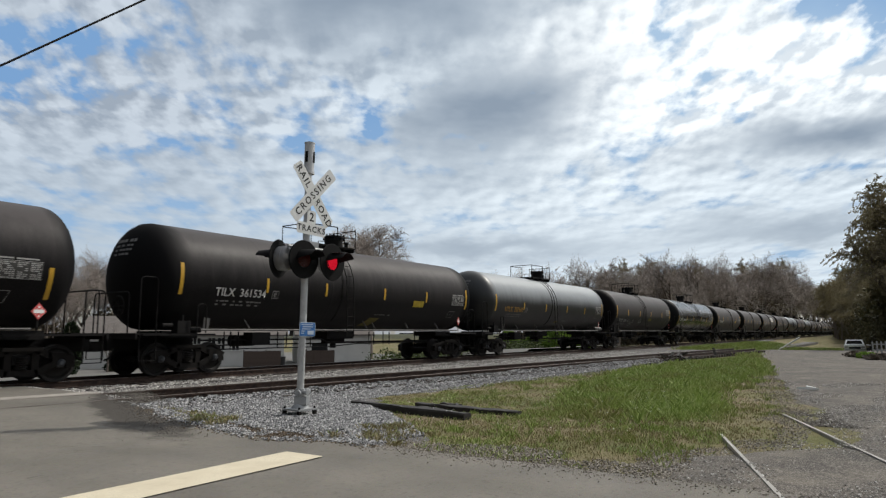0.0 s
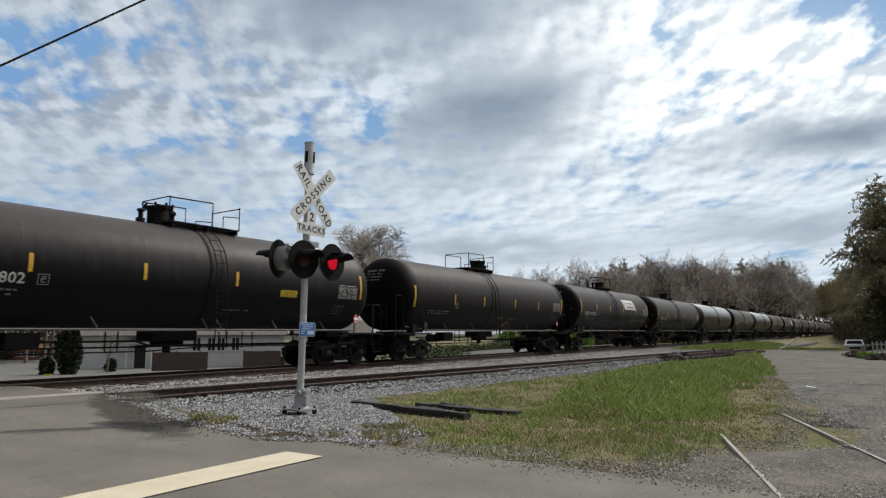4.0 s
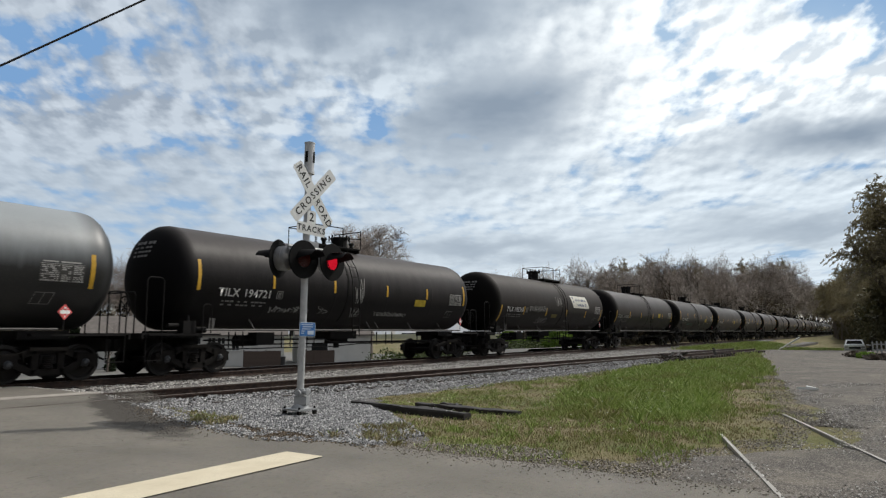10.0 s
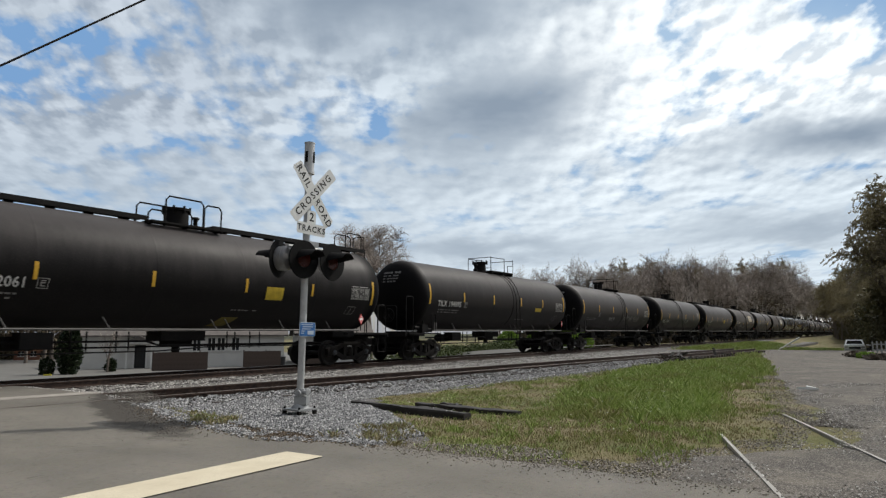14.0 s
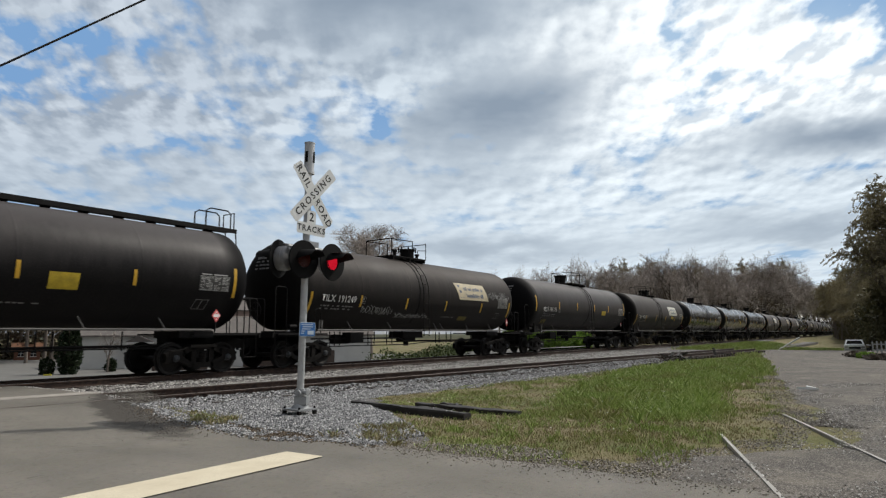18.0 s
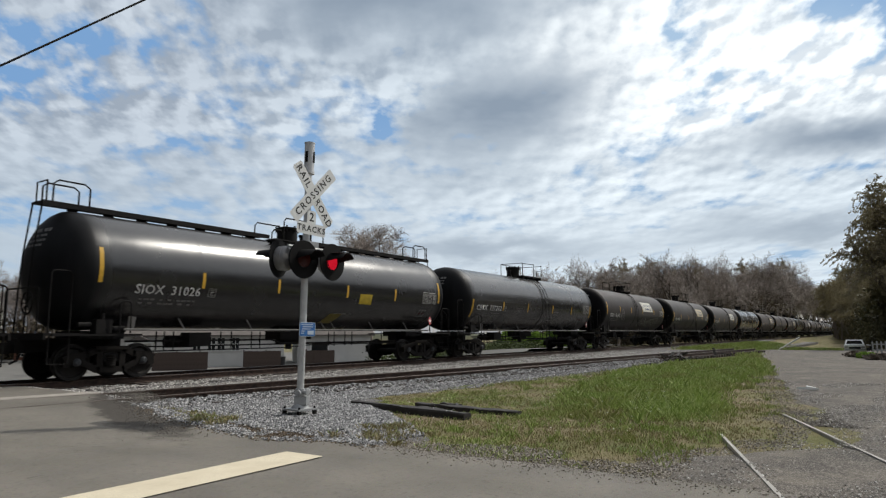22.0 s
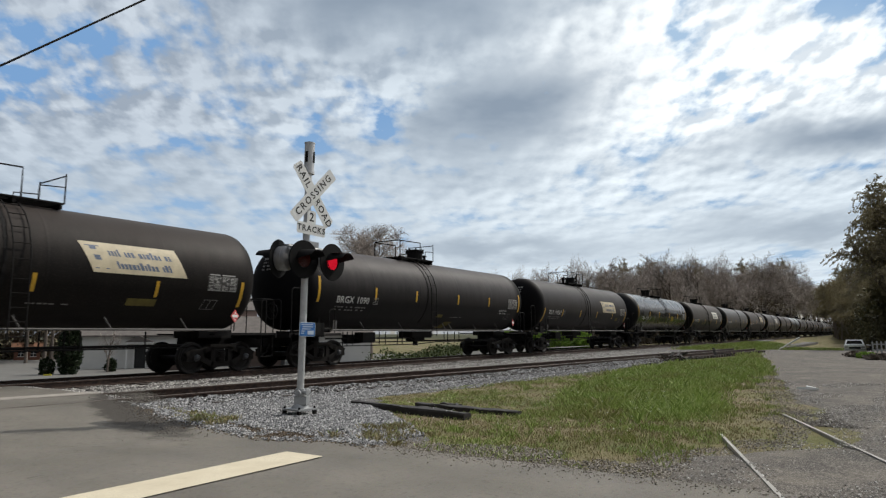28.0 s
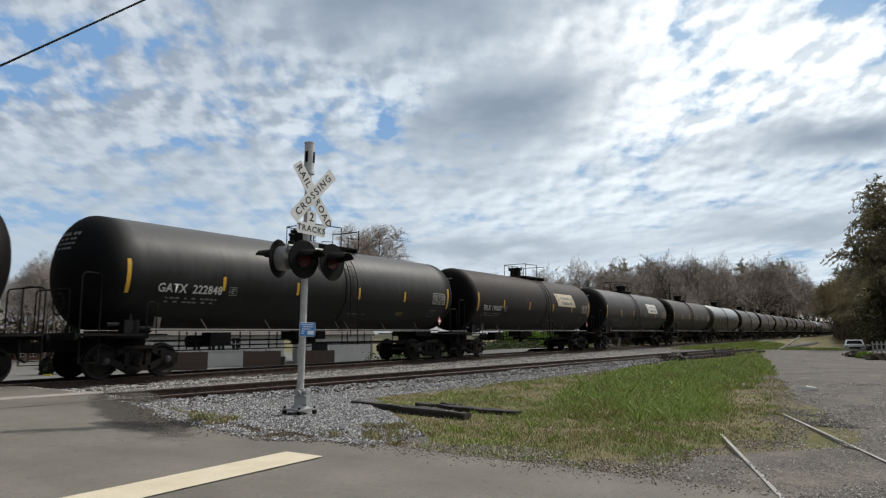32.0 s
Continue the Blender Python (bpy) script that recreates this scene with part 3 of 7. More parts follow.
main_track = thing("railway_track", "main line track of rusty rails on wooden sleepers in pale ballast", "railway track")
side_track = thing("railway_track", "brown rusted siding track in grey ballast", "railway track")
for s in (-0.755, 0.755):
    rail("rail", Vector((-70, TRACK_Y + s, 0)), Vector((420, TRACK_Y + s, 0)), RAIL_Z, "rusty steel rail with worn bright head", main_track)
    o = SIDE_P + Vector((-SIDE_D.y, SIDE_D.x, 0)) * s
    rail("rail", o - SIDE_D * 40, o + SIDE_D * 46, SIDE_Z, "brown rusted steel rail", side_track)
TIE = mesh_of("sleeper", box(B(), (0, 0, 0), (0.22, 2.6, 0.18)), TIE_WOOD)
for k in range(170):
    x = -12 + k * 0.53
    part("sleeper", TIE, None, main_track, at=pose(x, TRACK_Y, RAIL_Z - 0.172 - 0.085, 0, 0, random.uniform(-1, 1)))
turn_deg = math.degrees(math.atan2(SIDE_D.y, SIDE_D.x))
for k in range(95):
    p = SIDE_P + SIDE_D * (1.2 + k * 0.55 - 0.9)
    if p.x < 54:
        part("sleeper", TIE, None, side_track, at=pose(p.x, p.y, SIDE_Z - 0.172 - 0.085, 0, 0, turn_deg + random.uniform(-2, 2)))


def pad_rim(y):
    """Where the signal's bed of stone gives way to grass."""
    return 7.98 + 0.80 * (y - 5.8)


def bed_height(x, y):
    """Ballast: two shoulders round the tracks."""
    zt = -0.3
    d = abs(y - TRACK_Y)
    zt = max(zt, RAIL_Z - 0.20 - 0.55 * max(0, d - 1.75))
    if x < 56:
        d = abs(y - side_y(x))
        zt = max(zt, SIDE_Z - 0.21 - 0.30 * max(0, d - 1.5))
        if side_y(x) < y < TRACK_Y:
            zt = max(zt, 0.03)
    # the road's flank falls away beside the crossing
    if 6.0 < x < 10 and 9 < y < 20:
        zt = max(zt, road_z(x, y) - 0.03 - 0.17 * max(0.0, x - road_edge(y)))
    pad = math.hypot((x - 7.7) / 1.9, (y - 8.5) / 2.5)
    if pad < 1.4 and x > 5.9:
        zt = max(zt, 0.06 - 0.25 * max(0, pad - 0.75))
    if 7 < x < 14 and 7.5 < y < 12:
        zt = max(zt, 0.05 - 0.18 * max(0, x - 11 + 1.2 * max(0, 9.4 - y)))
    if y < 9.2:
        zt -= 0.35 * max(0.0, x - pad_rim(y))
    zt += 0.02 * fbm(x, y, 1.2)
    if y < 9.5 and x < 10:
        zt = min(zt, road_z(x, y) + 0.0 + 0.10 * max(0.0, x - road_edge(y)))
    return zt if x > road_edge(y) else min(zt, road_z(x, y) - 0.02)


def bed_inside(x, y):
    if x < road_edge(y) - 0.4 and y < 22.4 and x > -9:
        return False
    return bed_height(x, y) > ground_z(x, y) - 0.02


BEDZ = bed_height
bed = grid_sheet("ballast_bed", bed_inside, -30, 130, 4.5, 22.5, 0.35, bed_height, BED)
tagged(bed, "bed of pale crushed stone ballast under the tracks", "ballast", kind="structure")
# ---------------------------------------------------------------- crossing signal
PX, PY = 8.12, 8.55
signal = thing("crossing_signal", "railway crossing signal post with crossbuck and red flashing lamps", "crossing signal", m=Matrix.Translation((PX, PY, 0)) @ Matrix.Rotation(radians(0.83), 4, Vector((0.83, 0.56, 0))))
bm = B()
rod(bm, (0, 0, 0.10), (0, 0, 4.92), 0.062, 20)
part("post", bm, GALV, signal, "bare galvanised steel pole", True)
bm = B()
rod(bm, (0, 0, 4.40), (0, 0, 4.93), 0.092, 20)
rod(bm, (0, 0, 4.36), (0, 0, 4.40), 0.105, 20)
rod(bm, (0, 0, 4.93), (0, 0, 4.95), 0.098, 20)
part("bell_housing", bm, GALV, signal, "grey cylindrical bell housing with slots", True)
for a in (-2.9, -1.2):
    bm = B()
    box(bm, (0.094 * math.cos(a), 0.094 * math.sin(a), 4.67), (0.012, 0.05, 0.20), Euler((0, 0, a)).to_matrix())
    part("slot", bm, LAMP_BLACK, signal, "dark sound slot")
bm = B()
rod(bm, (0, 0, 0.19), (0, 0, 0.45), 0.086, 20)
rod(bm, (0, 0, 0.30), (0, 0, 0.33), 0.115, 20)
box(bm, (0.02, -0.03, 0.25), (0.22, 0.22, 0.14), Euler((0, 0, 0.5)).to_matrix())
rod(bm, (0, 0, 0.115), (0, 0, 0.19), 0.15, 20, 0.11)
for q in (-2.6, -1.5, -0.4):
    rod(bm, (0.06 * math.cos(q), 0.06 * math.sin(q), 0.385), (0.15 * math.cos(q), 0.15 * math.sin(q), 0.39), 0.038, 10)
    rod(bm, (0.14 * math.cos(q), 0.14 * math.sin(q), 0.39), (0.175 * math.cos(q), 0.175 * math.sin(q), 0.39), 0.047, 10)
bmesh.ops.translate(bm, verts=bm.verts, vec=(0, 0, 0.05))
part("pole_base", bm, CAST, signal, "cast aluminium junction box base", True)
bm = B()
box(bm, (0, 0, 0.15), (0.42, 0.42, 0.03))
part("base_plate", bm, CAST, signal, "square base plate")
for sx in (-0.18, 0.18):
    for sy in (-0.18, 0.18):
        bm = B()
        box(bm, (sx, sy, 0.01), (0.055, 0.055, 0.25))
        rod(bm, (sx, sy, 0.13), (sx, sy, 0.20), 0.018, 8)
        part("anchor_foot", bm, GEAR, signal)


def board(name, w, h, thick, mat, parent, label, m):
    bm = B()
    box(bm, (0, 0, 0), (w, h, thick))
    bmesh.ops.bevel(bm, geom=[e for e in bm.edges if abs((e.verts[0].co - e.verts[1].co).z) > thick * 0.9], offset=0.02, segments=2, affect="EDGES")
    return part(name, bm, mat, parent, label, at=m)


# sign plane: words run along +x, the face looks to -y
FACE = Matrix.Rotation(radians(90), 4, "X")
SIGN_TURN = Matrix.Rotation(radians(-4), 4, "Z")


def lettered(text, size, parent, spacing=1.0, mat=None, dz=0.0, dx=0.0, thick=0.006):
    bm = letters(text, size, spacing)
    bmesh.ops.translate(bm, vec=(dx, dz, thick), verts=bm.verts)
    return part("lettering", bm, mat or SIGN_BLACK, parent, "black capital letters" if mat is None else "")


lean = 3
for text, ang, d in (("RAIL   ROAD", -52, 0.0), ("CROSSING", 47, 0.008)):
    m = Matrix.Translation((0.05, -0.09 - d, 3.97)) @ SIGN_TURN @ FACE @ Matrix.Rotation(radians(ang), 4, "Z")
    b = board("crossbuck_blade", 1.31, 0.235, 0.004, SIGN_WHITE, signal, "white blade with black capitals", m)
    if d == 0.0:
        lettered("RAIL", 0.185, b, 1.25, dx=-0.39, thick=0.004)
        lettered("ROAD", 0.185, b, 1.2, dx=0.39, thick=0.004)
    else:
        lettered(text, 0.185, b, 1.32, thick=0.004)
m = Matrix.Translation((0.03, -0.085, 3.545)) @ SIGN_TURN @ FACE @ Matrix.Rotation(radians(-lean * 0.6), 4, "Z")
b = board("track_count_plate", 0.20, 0.25, 0.004, SIGN_WHITE, signal, "small white plate with the figure 2", m)
lettered("2", 0.22, b, thick=0.004)
m = Matrix.Translation((0.03, -0.09, 3.33)) @ SIGN_TURN @ FACE @ Matrix.Rotation(radians(-lean * 0.75), 4, "Z")
b = board("track_count_plate", 0.66, 0.21, 0.004, SIGN_WHITE, signal, "white plate with the word tracks", m)
lettered("TRACKS", 0.155, b, 1.2, thick=0.004)
m = Matrix.Translation((0.03, -0.085, 1.53)) @ SIGN_TURN @ FACE
b = board("notice_plate", 0.36, 0.25, 0.004, SIGN_PALE, signal, "small blue notice plate with pale print", m)
bm = B()
box(bm, (0, 0, 0.004), (0.335, 0.225, 0.004))
part("blue_field", bm, SIGN_BLUE, b)
bm = B()
for k, (x, w) in enumerate(((-0.01, 0.26), (0.0, 0.24), (-0.03, 0.2), (-0.1, 0.08), (-0.11, 0.06))):
    box(bm, (x, 0.085 - 0.038 * k, 0.007), (w, 0.015, 0.003))
box(bm, (0.07, -0.055, 0.007), (0.14, 0.07, 0.003))
part("print_bars", bm, SIGN_PALE, b)

# arm that carries the lamps
bm = B()
rod(bm, (-0.45, -0.02, 2.98), (0.52, -0.10, 2.98), 0.028, 10)
rod(bm, (0, 0, 2.90), (0, 0, 3.12), 0.085, 16)
box(bm, (0.12, -0.03, 3.03), (0.22, 0.12, 0.16))
part("lamp_arm", bm, CAST, signal, "cast aluminium bracket", True)


def lamp(name, x, y, z, turn, back=False):
    """A flasher: backing disc, housing, hood, lens and glowing lamp; an added leaf covers it when unlit."""
    u = part(name, spin(B(), [(0.0, 0.20), (0.12, 0.20), (0.20, 0.17), (0.215, 0.15), (0.215, 0.10), (0.225, 0.095), (0.225, 0.075), (0.215, 0.07), (0.215, -0.02), (0.0, -0.02)], 32), LAMP_GREY, signal,
             "red flashing lamp with black disc and hood", True, at=Matrix.Translation((x, y, z)) @ Matrix.Rotation(radians(turn), 4, "Z") @ Matrix.Rotation(radians(-90), 4, "X"))
    # local: +z is the back, -z the face, -y up
    part("backing_disc", spin(B(), [(0.335, -0.02), (0.342, -0.03), (0.335, -0.04), (0.155, -0.042), (0.155, -0.022), (0.335, -0.02)], 40), LAMP_BLACK, u, "round black backing disc", True)
    bm = B()
    n, rr, ln = 22, 0.178, 0.36
    rings = []
    for j in range(5):
        zz = -0.04 - ln * j / 4
        span = radians(178 - 14 * j)
        rings.append([[bm.verts.new((math.sin(a) * q, -math.cos(a) * q + 0.035 * j / 4, zz)) for a in [span * (k / n - 0.5) for k in range(n + 1)]] for q in (rr, rr + 0.006)])
    for r0, r1 in zip(rings, rings[1:]):
        for q in (0, 1):
            for k in range(n):
                bm.faces.new((r0[q][k], r0[q][k + 1], r1[q][k + 1], r1[q][k]))
    for k in range(n):
        bm.faces.new((rings[-1][0][k], rings[-1][0][k + 1], rings[-1][1][k + 1], rings[-1][1][k]))
    bmesh.ops.recalc_face_normals(bm, faces=bm.faces)
    part("hood", bm, LAMP_BLACK, u, "long black visor over the lens", True)
    part("lens_rim", spin(B(), [(0.150, -0.045), (0.158, -0.055), (0.150, -0.06), (0.142, -0.05)], 32), LAMP_BLACK, u, "", True)
    part("lamp_glow", spin(B(), [(0.0, -0.026), (0.145, -0.028)], 32), DARK_LENS if back else LIT, u, "glowing red lamp face" if not back else "dark red lens")
    return u


lamp_back = lamp("flasher", -0.40, 0.21, 2.77, 200, True)
lamp_left = lamp("flasher", -0.17, -0.11, 2.76, -2)
lamp_right = lamp("flasher", 0.43, -0.22, 2.76, 4)
BLINK_LEAVES = []
for u in (lamp_left, lamp_right):
    # added leaf stands for the unlit lens; it swings up when the lamp shows
    BLINK_LEAVES.append(part("shutter", spin(B(), [(0.0, -0.003), (0.153, -0.003), (0.153, 0.003), (0.0, 0.003)], 32, Matrix.Translation((0, 0.155, 0))), DARK_LENS, u, "dark red leaf added to show the lamp unlit", at=pose(0, -0.155, -0.036)))

# ---------------------------------------------------------------- tank cars
TR, TZ, HALF = 1.59, 2.88, 7.72     # tank radius, its middle over the rail, half the straight shell


def on_tank(x, ang, out=0.0):
    """A point of the shell: ang in radians from the horizontal on the near side, upwards positive."""
    return Vector((x, -(TR + out) * math.cos(ang), TZ + (TR + out) * math.sin(ang)))


def patch(x0, x1, a0, a1, out=0.006, n=6, skew=0.0, thick=0.004):
    """A thin sheet lying on the shell."""
    bm = B()
    rows = []
    for k in range(n + 1):
        a = a0 + (a1 - a0) * k / n
        s = skew * k / n
        rows.append([bm.verts.new(on_tank(x + s, a, out + o)) for x in (x0, x1) for o in (0, -thick)])
    for p, q in zip(rows, rows[1:]):
        bm.faces.new((p[0], p[2], q[2], q[0]))
        bm.faces.new((p[1], p[0], q[0], q[1]))
        bm.faces.new((p[2], p[3], q[3], q[2]))
    bm.faces.new((rows[0][1], rows[0][3], rows[0][2], rows[0][0]))
    bm.faces.new((rows[-1][0], rows[-1][2], rows[-1][3], rows[-1][1]))
    return bm


def words_on_tank(text, size, x, ang, spacing=1.0):
    """Lettering bent round the shell, its middle at x."""
    bm = letters(text, size, spacing)
    for v in bm.verts:
        v.co = on_tank(x + v.co.x, ang + v.co.y / TR, 0.008)
    return bm


def bars_on_tank(rows):
    """Small print as bars: rows of (x0, x1, angle, height)."""
    bm = B()
    for x0, x1, a, h in rows:
        p = [bm.verts.new(on_tank(x, b, 0.008)) for x, b in ((x0, a), (x1, a), (x1, a + h / TR), (x0, a + h / TR))]
        bm.faces.new(p)
    return bm


def tank_mesh(mat, HALF):
    prof = []
    for k in range(9):
        a = math.pi / 2 * k / 8
        prof.append((TR * math.sin(a), -HALF - 0.80 * math.cos(a)))
    prof += [(TR, -HALF + 0.1)]
    for x in (-4.6, -1.5, 1.5, 4.6):
        prof += [(TR, x - 0.06), (TR, x - 0.025), (TR + 0.002, x - 0.01), (TR + 0.002, x + 0.01), (TR, x + 0.025), (TR, x + 0.06)]
    prof += [(TR, HALF - 0.1)]
    for k in range(9):
        a = math.pi / 2 * (1 - k / 8)
        prof.append((TR * math.sin(a), HALF + 0.80 * math.cos(a)))
    bm = spin(B(), prof, 72, Matrix.Translation((0, 0, TZ)) @ Matrix.Rotation(radians(90), 4, "Y"))
    return mesh_of("tank", bm, mat, True)


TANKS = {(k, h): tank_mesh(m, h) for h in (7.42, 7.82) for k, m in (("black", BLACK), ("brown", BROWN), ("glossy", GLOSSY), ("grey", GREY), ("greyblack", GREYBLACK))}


def gear_meshes():
    """The meshes that all the cars share."""
    M = {}
    # wheel: tread, flange, dished plate
    bm = B()
    for turn in (0, 180):
        spin(bm, [(0, -0.04), (0.10, -0.05), (0.12, -0.02), (0.34, 0.0), (0.39, -0.05), (0.457, -0.05), (0.457, 0.06), (0.485, 0.075), (0.48, 0.095), (0.38, 0.095), (0.33, 0.03), (0, 0.03)], 32,
             Matrix.Rotation(radians(turn), 4, "Z") @ Matrix.Translation((0, -0.80, 0)) @ Matrix.Rotation(radians(-90), 4, "X"))
    rod(bm, (0, -1.05, 0), (0, 1.05, 0), 0.08, 12)
    M["wheelset"] = mesh_of("wheelset", bm, WHEEL, True)
    # side frame: arched top chord, sloping bottom chord, columns, journal boxes; a plate with thickness
    bm = B()
    top = [(-1.18, 0.10), (-1.05, 0.17), (-0.62, 0.20), (-0.35, 0.33), (0.35, 0.33), (0.62, 0.20), (1.05, 0.17), (1.18, 0.10)]
    low = [(-1.18, -0.02), (-1.0, -0.04), (-0.80, 0.03), (-0.34, -0.20), (0.34, -0.20), (0.80, 0.03), (1.0, -0.04), (1.18, -0.02)]
    for (a, b), (c, d) in zip(zip(top, top[1:]), zip(low, low[1:])):
        t0, t1, l0, l1 = Vector((a[0], 0, a[1])), Vector((b[0], 0, b[1])), Vector((c[0], 0, c[1])), Vector((d[0], 0, d[1]))
        for p, q in ((t0, t1), (l0, l1)):
            dd = q - p
            ang = math.atan2(dd.z, dd.x)
            box(bm, (p + q) / 2, (dd.length + 0.06, 0.16, 0.15), Euler((0, -ang, 0)).to_matrix())
    for x in (-0.30, 0.30):
        box(bm, (x, 0, 0.06), (0.16, 0.15, 0.5))
    for x in (-0.89, 0.89):
        box(bm, (x, 0, 0.09), (0.42, 0.18, 0.24))
    box(bm, (0, -0.02, 0.36), (0.9, 0.2, 0.09))
    M["frame"] = mesh_of("side_frame", bm, GEAR)
    bm = B()
    spin(bm, [(0.0, -0.15)] + [(0.13 + 0.02 * (k % 2), -0.15 + 0.025 * k) for k in range(13)] + [(0.0, 0.15)], 14, Matrix.Translation((0, 0, 0.03)))
    M["springs"] = mesh_of("spring_nest", bm, GEAR, True)
    M["cap"] = mesh_of("bearing_cap", spin(B(), [(0, -0.10), (0.05, -0.10), (0.085, -0.07), (0.095, -0.03), (0.115, -0.02), (0.115, 0.06)], 18, Matrix.Rotation(radians(-90), 4, "X")), HUB, True)
    bm = B()
    box(bm, (0, 0, 0.12), (0.38, 2.1, 0.22))
    box(bm, (0, 0, 0.27), (0.5, 0.6, 0.12))
    box(bm, (-0.45, 0, 0.0), (0.1, 1.5, 0.12))
    box(bm, (0.45, 0, 0.0), (0.1, 1.5, 0.12))
    M["bolster"] = mesh_of("truck", bm, UNDER)
    M["rung"] = mesh_of("rung", rod(B(), (-0.19, 0, 0), (0.19, 0, 0), 0.012, 6), GEAR)
    # stub sill and draft gear at the end towards -x
    bm = B()
    box(bm, (-7.6, 0, 0.90), (2.7, 0.46, 0.36))
    box(bm, (-7.0, 0, 1.16), (1.2, 1.3, 0.22))
    M["sill"] = mesh_of("stub_sill", bm, UNDER)
    bm = B()
    box(bm, (-8.98, 0, 0.84), (0.5, 0.2, 0.2))
    box(bm, (-9.12, 0.03, 0.84), (0.26, 0.3, 0.28))
    M["coupler"] = mesh_of("coupler", bm, GEAR)
    bm = B()
    pts = [Vector((-8.85, -0.42, 0.80)), Vector((-8.95, -0.42, 0.55)), Vector((-9.1, -0.38, 0.46))]
    bar(bm, pts, 0.028, 8)
    M["hose"] = mesh_of("air_hose", bm, UNDER, True)
    # end platform with its grating and steps
    bm = B()
    box(bm, (-8.35, 0, 1.18), (0.95, 2.75, 0.05))
    box(bm, (-8.80, 0, 1.12), (0.06, 2.8, 0.16))
    box(bm, (-7.5, -1.36, 1.16), (2.3, 0.22, 0.05))
    box(bm, (-7.5, 1.36, 1.16), (2.3, 0.22, 0.05))
    M["platform"] = mesh_of("end_platform", bm, UNDER)
    bm = bar(B(), [Vector((-8.69, -1.36, 1.16)), Vector((-8.69, -1.36, 0.45)), Vector((-8.21, -1.36, 0.45)), Vector((-8.21, -1.36, 1.16))], 0.022, 6)
    M["steps"] = mesh_of("sill_step", bm, UNDER)
    return M


GM = gear_meshes()


def hoop(parent, x, y, z0, z1, w, along="x", r=0.02, mat=None):
    """A bent grab iron: up, over, down."""
    d = Vector((w, 0, 0)) if along == "x" else Vector((0, w, 0))
    p = Vector((x, y, z0))
    q = Vector((x, y, z1))
    c = 0.08
    u = d.normalized() * c
    bm = bar(B(), [p, q - Vector((0, 0, c)), q + u * 0.6 - Vector((0, 0, c * 0.25)), q + u * 1.4, q + d - u * 1.4, q + d - u * 0.6 - Vector((0, 0, c * 0.25)), q + d - Vector((0, 0, c)), p + d], r, 6)
    return part("grab_iron", bm, mat or UNDER, parent, smooth=True)


WHEELSETS = ([], [])    # leading and trailing one of each truck


def truck_at(x, parent):
    t = part("truck", GM["bolster"], None, parent, "four-wheel truck of cast steel", at=pose(x, 0, 0.457))
    for s in (-1, 1):
        f = part("side_frame", GM["frame"], None, t, at=pose(0, s * 1.0, 0))
        part("spring_nest", GM["springs"], None, t, at=pose(0, s * 1.0, 0))
        for dx in (-0.89, 0.89):
            part("bearing_cap", GM["cap"], None, t, at=pose(dx, s * 1.06, 0.02, 0, 0, 0 if s < 0 else 180))
    for dx in (-0.89, 0.89):
        WHEELSETS[dx > 0].append(part("wheelset", GM["wheelset"], None, t, "two steel wheels on one axle", at=pose(dx, 0, 0)))
    return t


def crown_walk(parent, zt):
    """The long walkway of some cars, with low hoops by the dome and tall ones at its ends."""
    for s in (-1, 1):
        bm = B()
        box(bm, (s * 4.85, 0, zt + 0.14), (7.5, 0.62, 0.05))
        box(bm, (s * 4.85, -0.31, zt + 0.11), (7.5, 0.03, 0.14))
        for k in range(7):
            box(bm, (s * (1.7 + k), 0, zt + 0.05), (0.06, 0.5, 0.16))
        part("roof_walk", bm, UNDER, parent, "long black walkway along the crown")
        part("platform_rail", bar(B(), [Vector((s * 8.5, -0.28, zt + 0.14)), Vector((s * 8.5, -0.28, zt + 0.72)), Vector((s * 8.5, 0.28, zt + 0.72)), Vector((s * 8.5, 0.28, zt + 0.14))], 0.022, 6), UNDER, parent, "", True)
        for y in (-0.3, 0.3):
            part("platform_rail", bar(B(), [Vector((s * 8.35, y, zt + 0.14)), Vector((s * 8.35, y, zt + 0.66)), Vector((s * 8.22, y, zt + 0.76)), Vector((s * 7.55, y, zt + 0.76)), Vector((s * 7.4, y, zt + 0.66)), Vector((s * 7.4, y, zt + 0.14))], 0.024, 6), UNDER, parent, "", True)
            part("end_ladder_stile", bar(B(), [Vector((s * 8.58, y * 0.9, zt + 0.14)), Vector((s * 8.72, y * 0.9, 3.2)), Vector((s * 8.8, y * 0.9, 1.2))], 0.022, 6), UNDER, parent, "", True)
    for y in (-0.78, 0.78):
        for x0, x1, h in ((-1.40, -0.90, 0.36), (-0.86, 0.42, 0.84), (0.46, 1.08, 0.76)):
            part("platform_rail", bar(B(), [Vector((x0, y, zt - 0.14)), Vector((x0, y, zt + h - 0.18)), Vector((x0 + 0.1, y, zt + h - 0.06)), Vector((x1 - 0.1, y, zt + h - 0.06)), Vector((x1, y, zt + h - 0.18)), Vector((x1, y, zt - 0.14))], 0.026, 6), UNDER, parent, "", True)
    bm = B()
    for y in (-0.84, -0.70, -0.56, 0.56, 0.70, 0.84):
        box(bm, (-0.1, y, zt - 0.04), (2.5, 0.11, 0.05))
    for x in (-1.25, -0.1, 1.05):
        box(bm, (x, 0, zt - 0.06), (0.06, 1.75, 0.10))
    part("crown_platform", bm, UNDER, parent, "black grated platform")


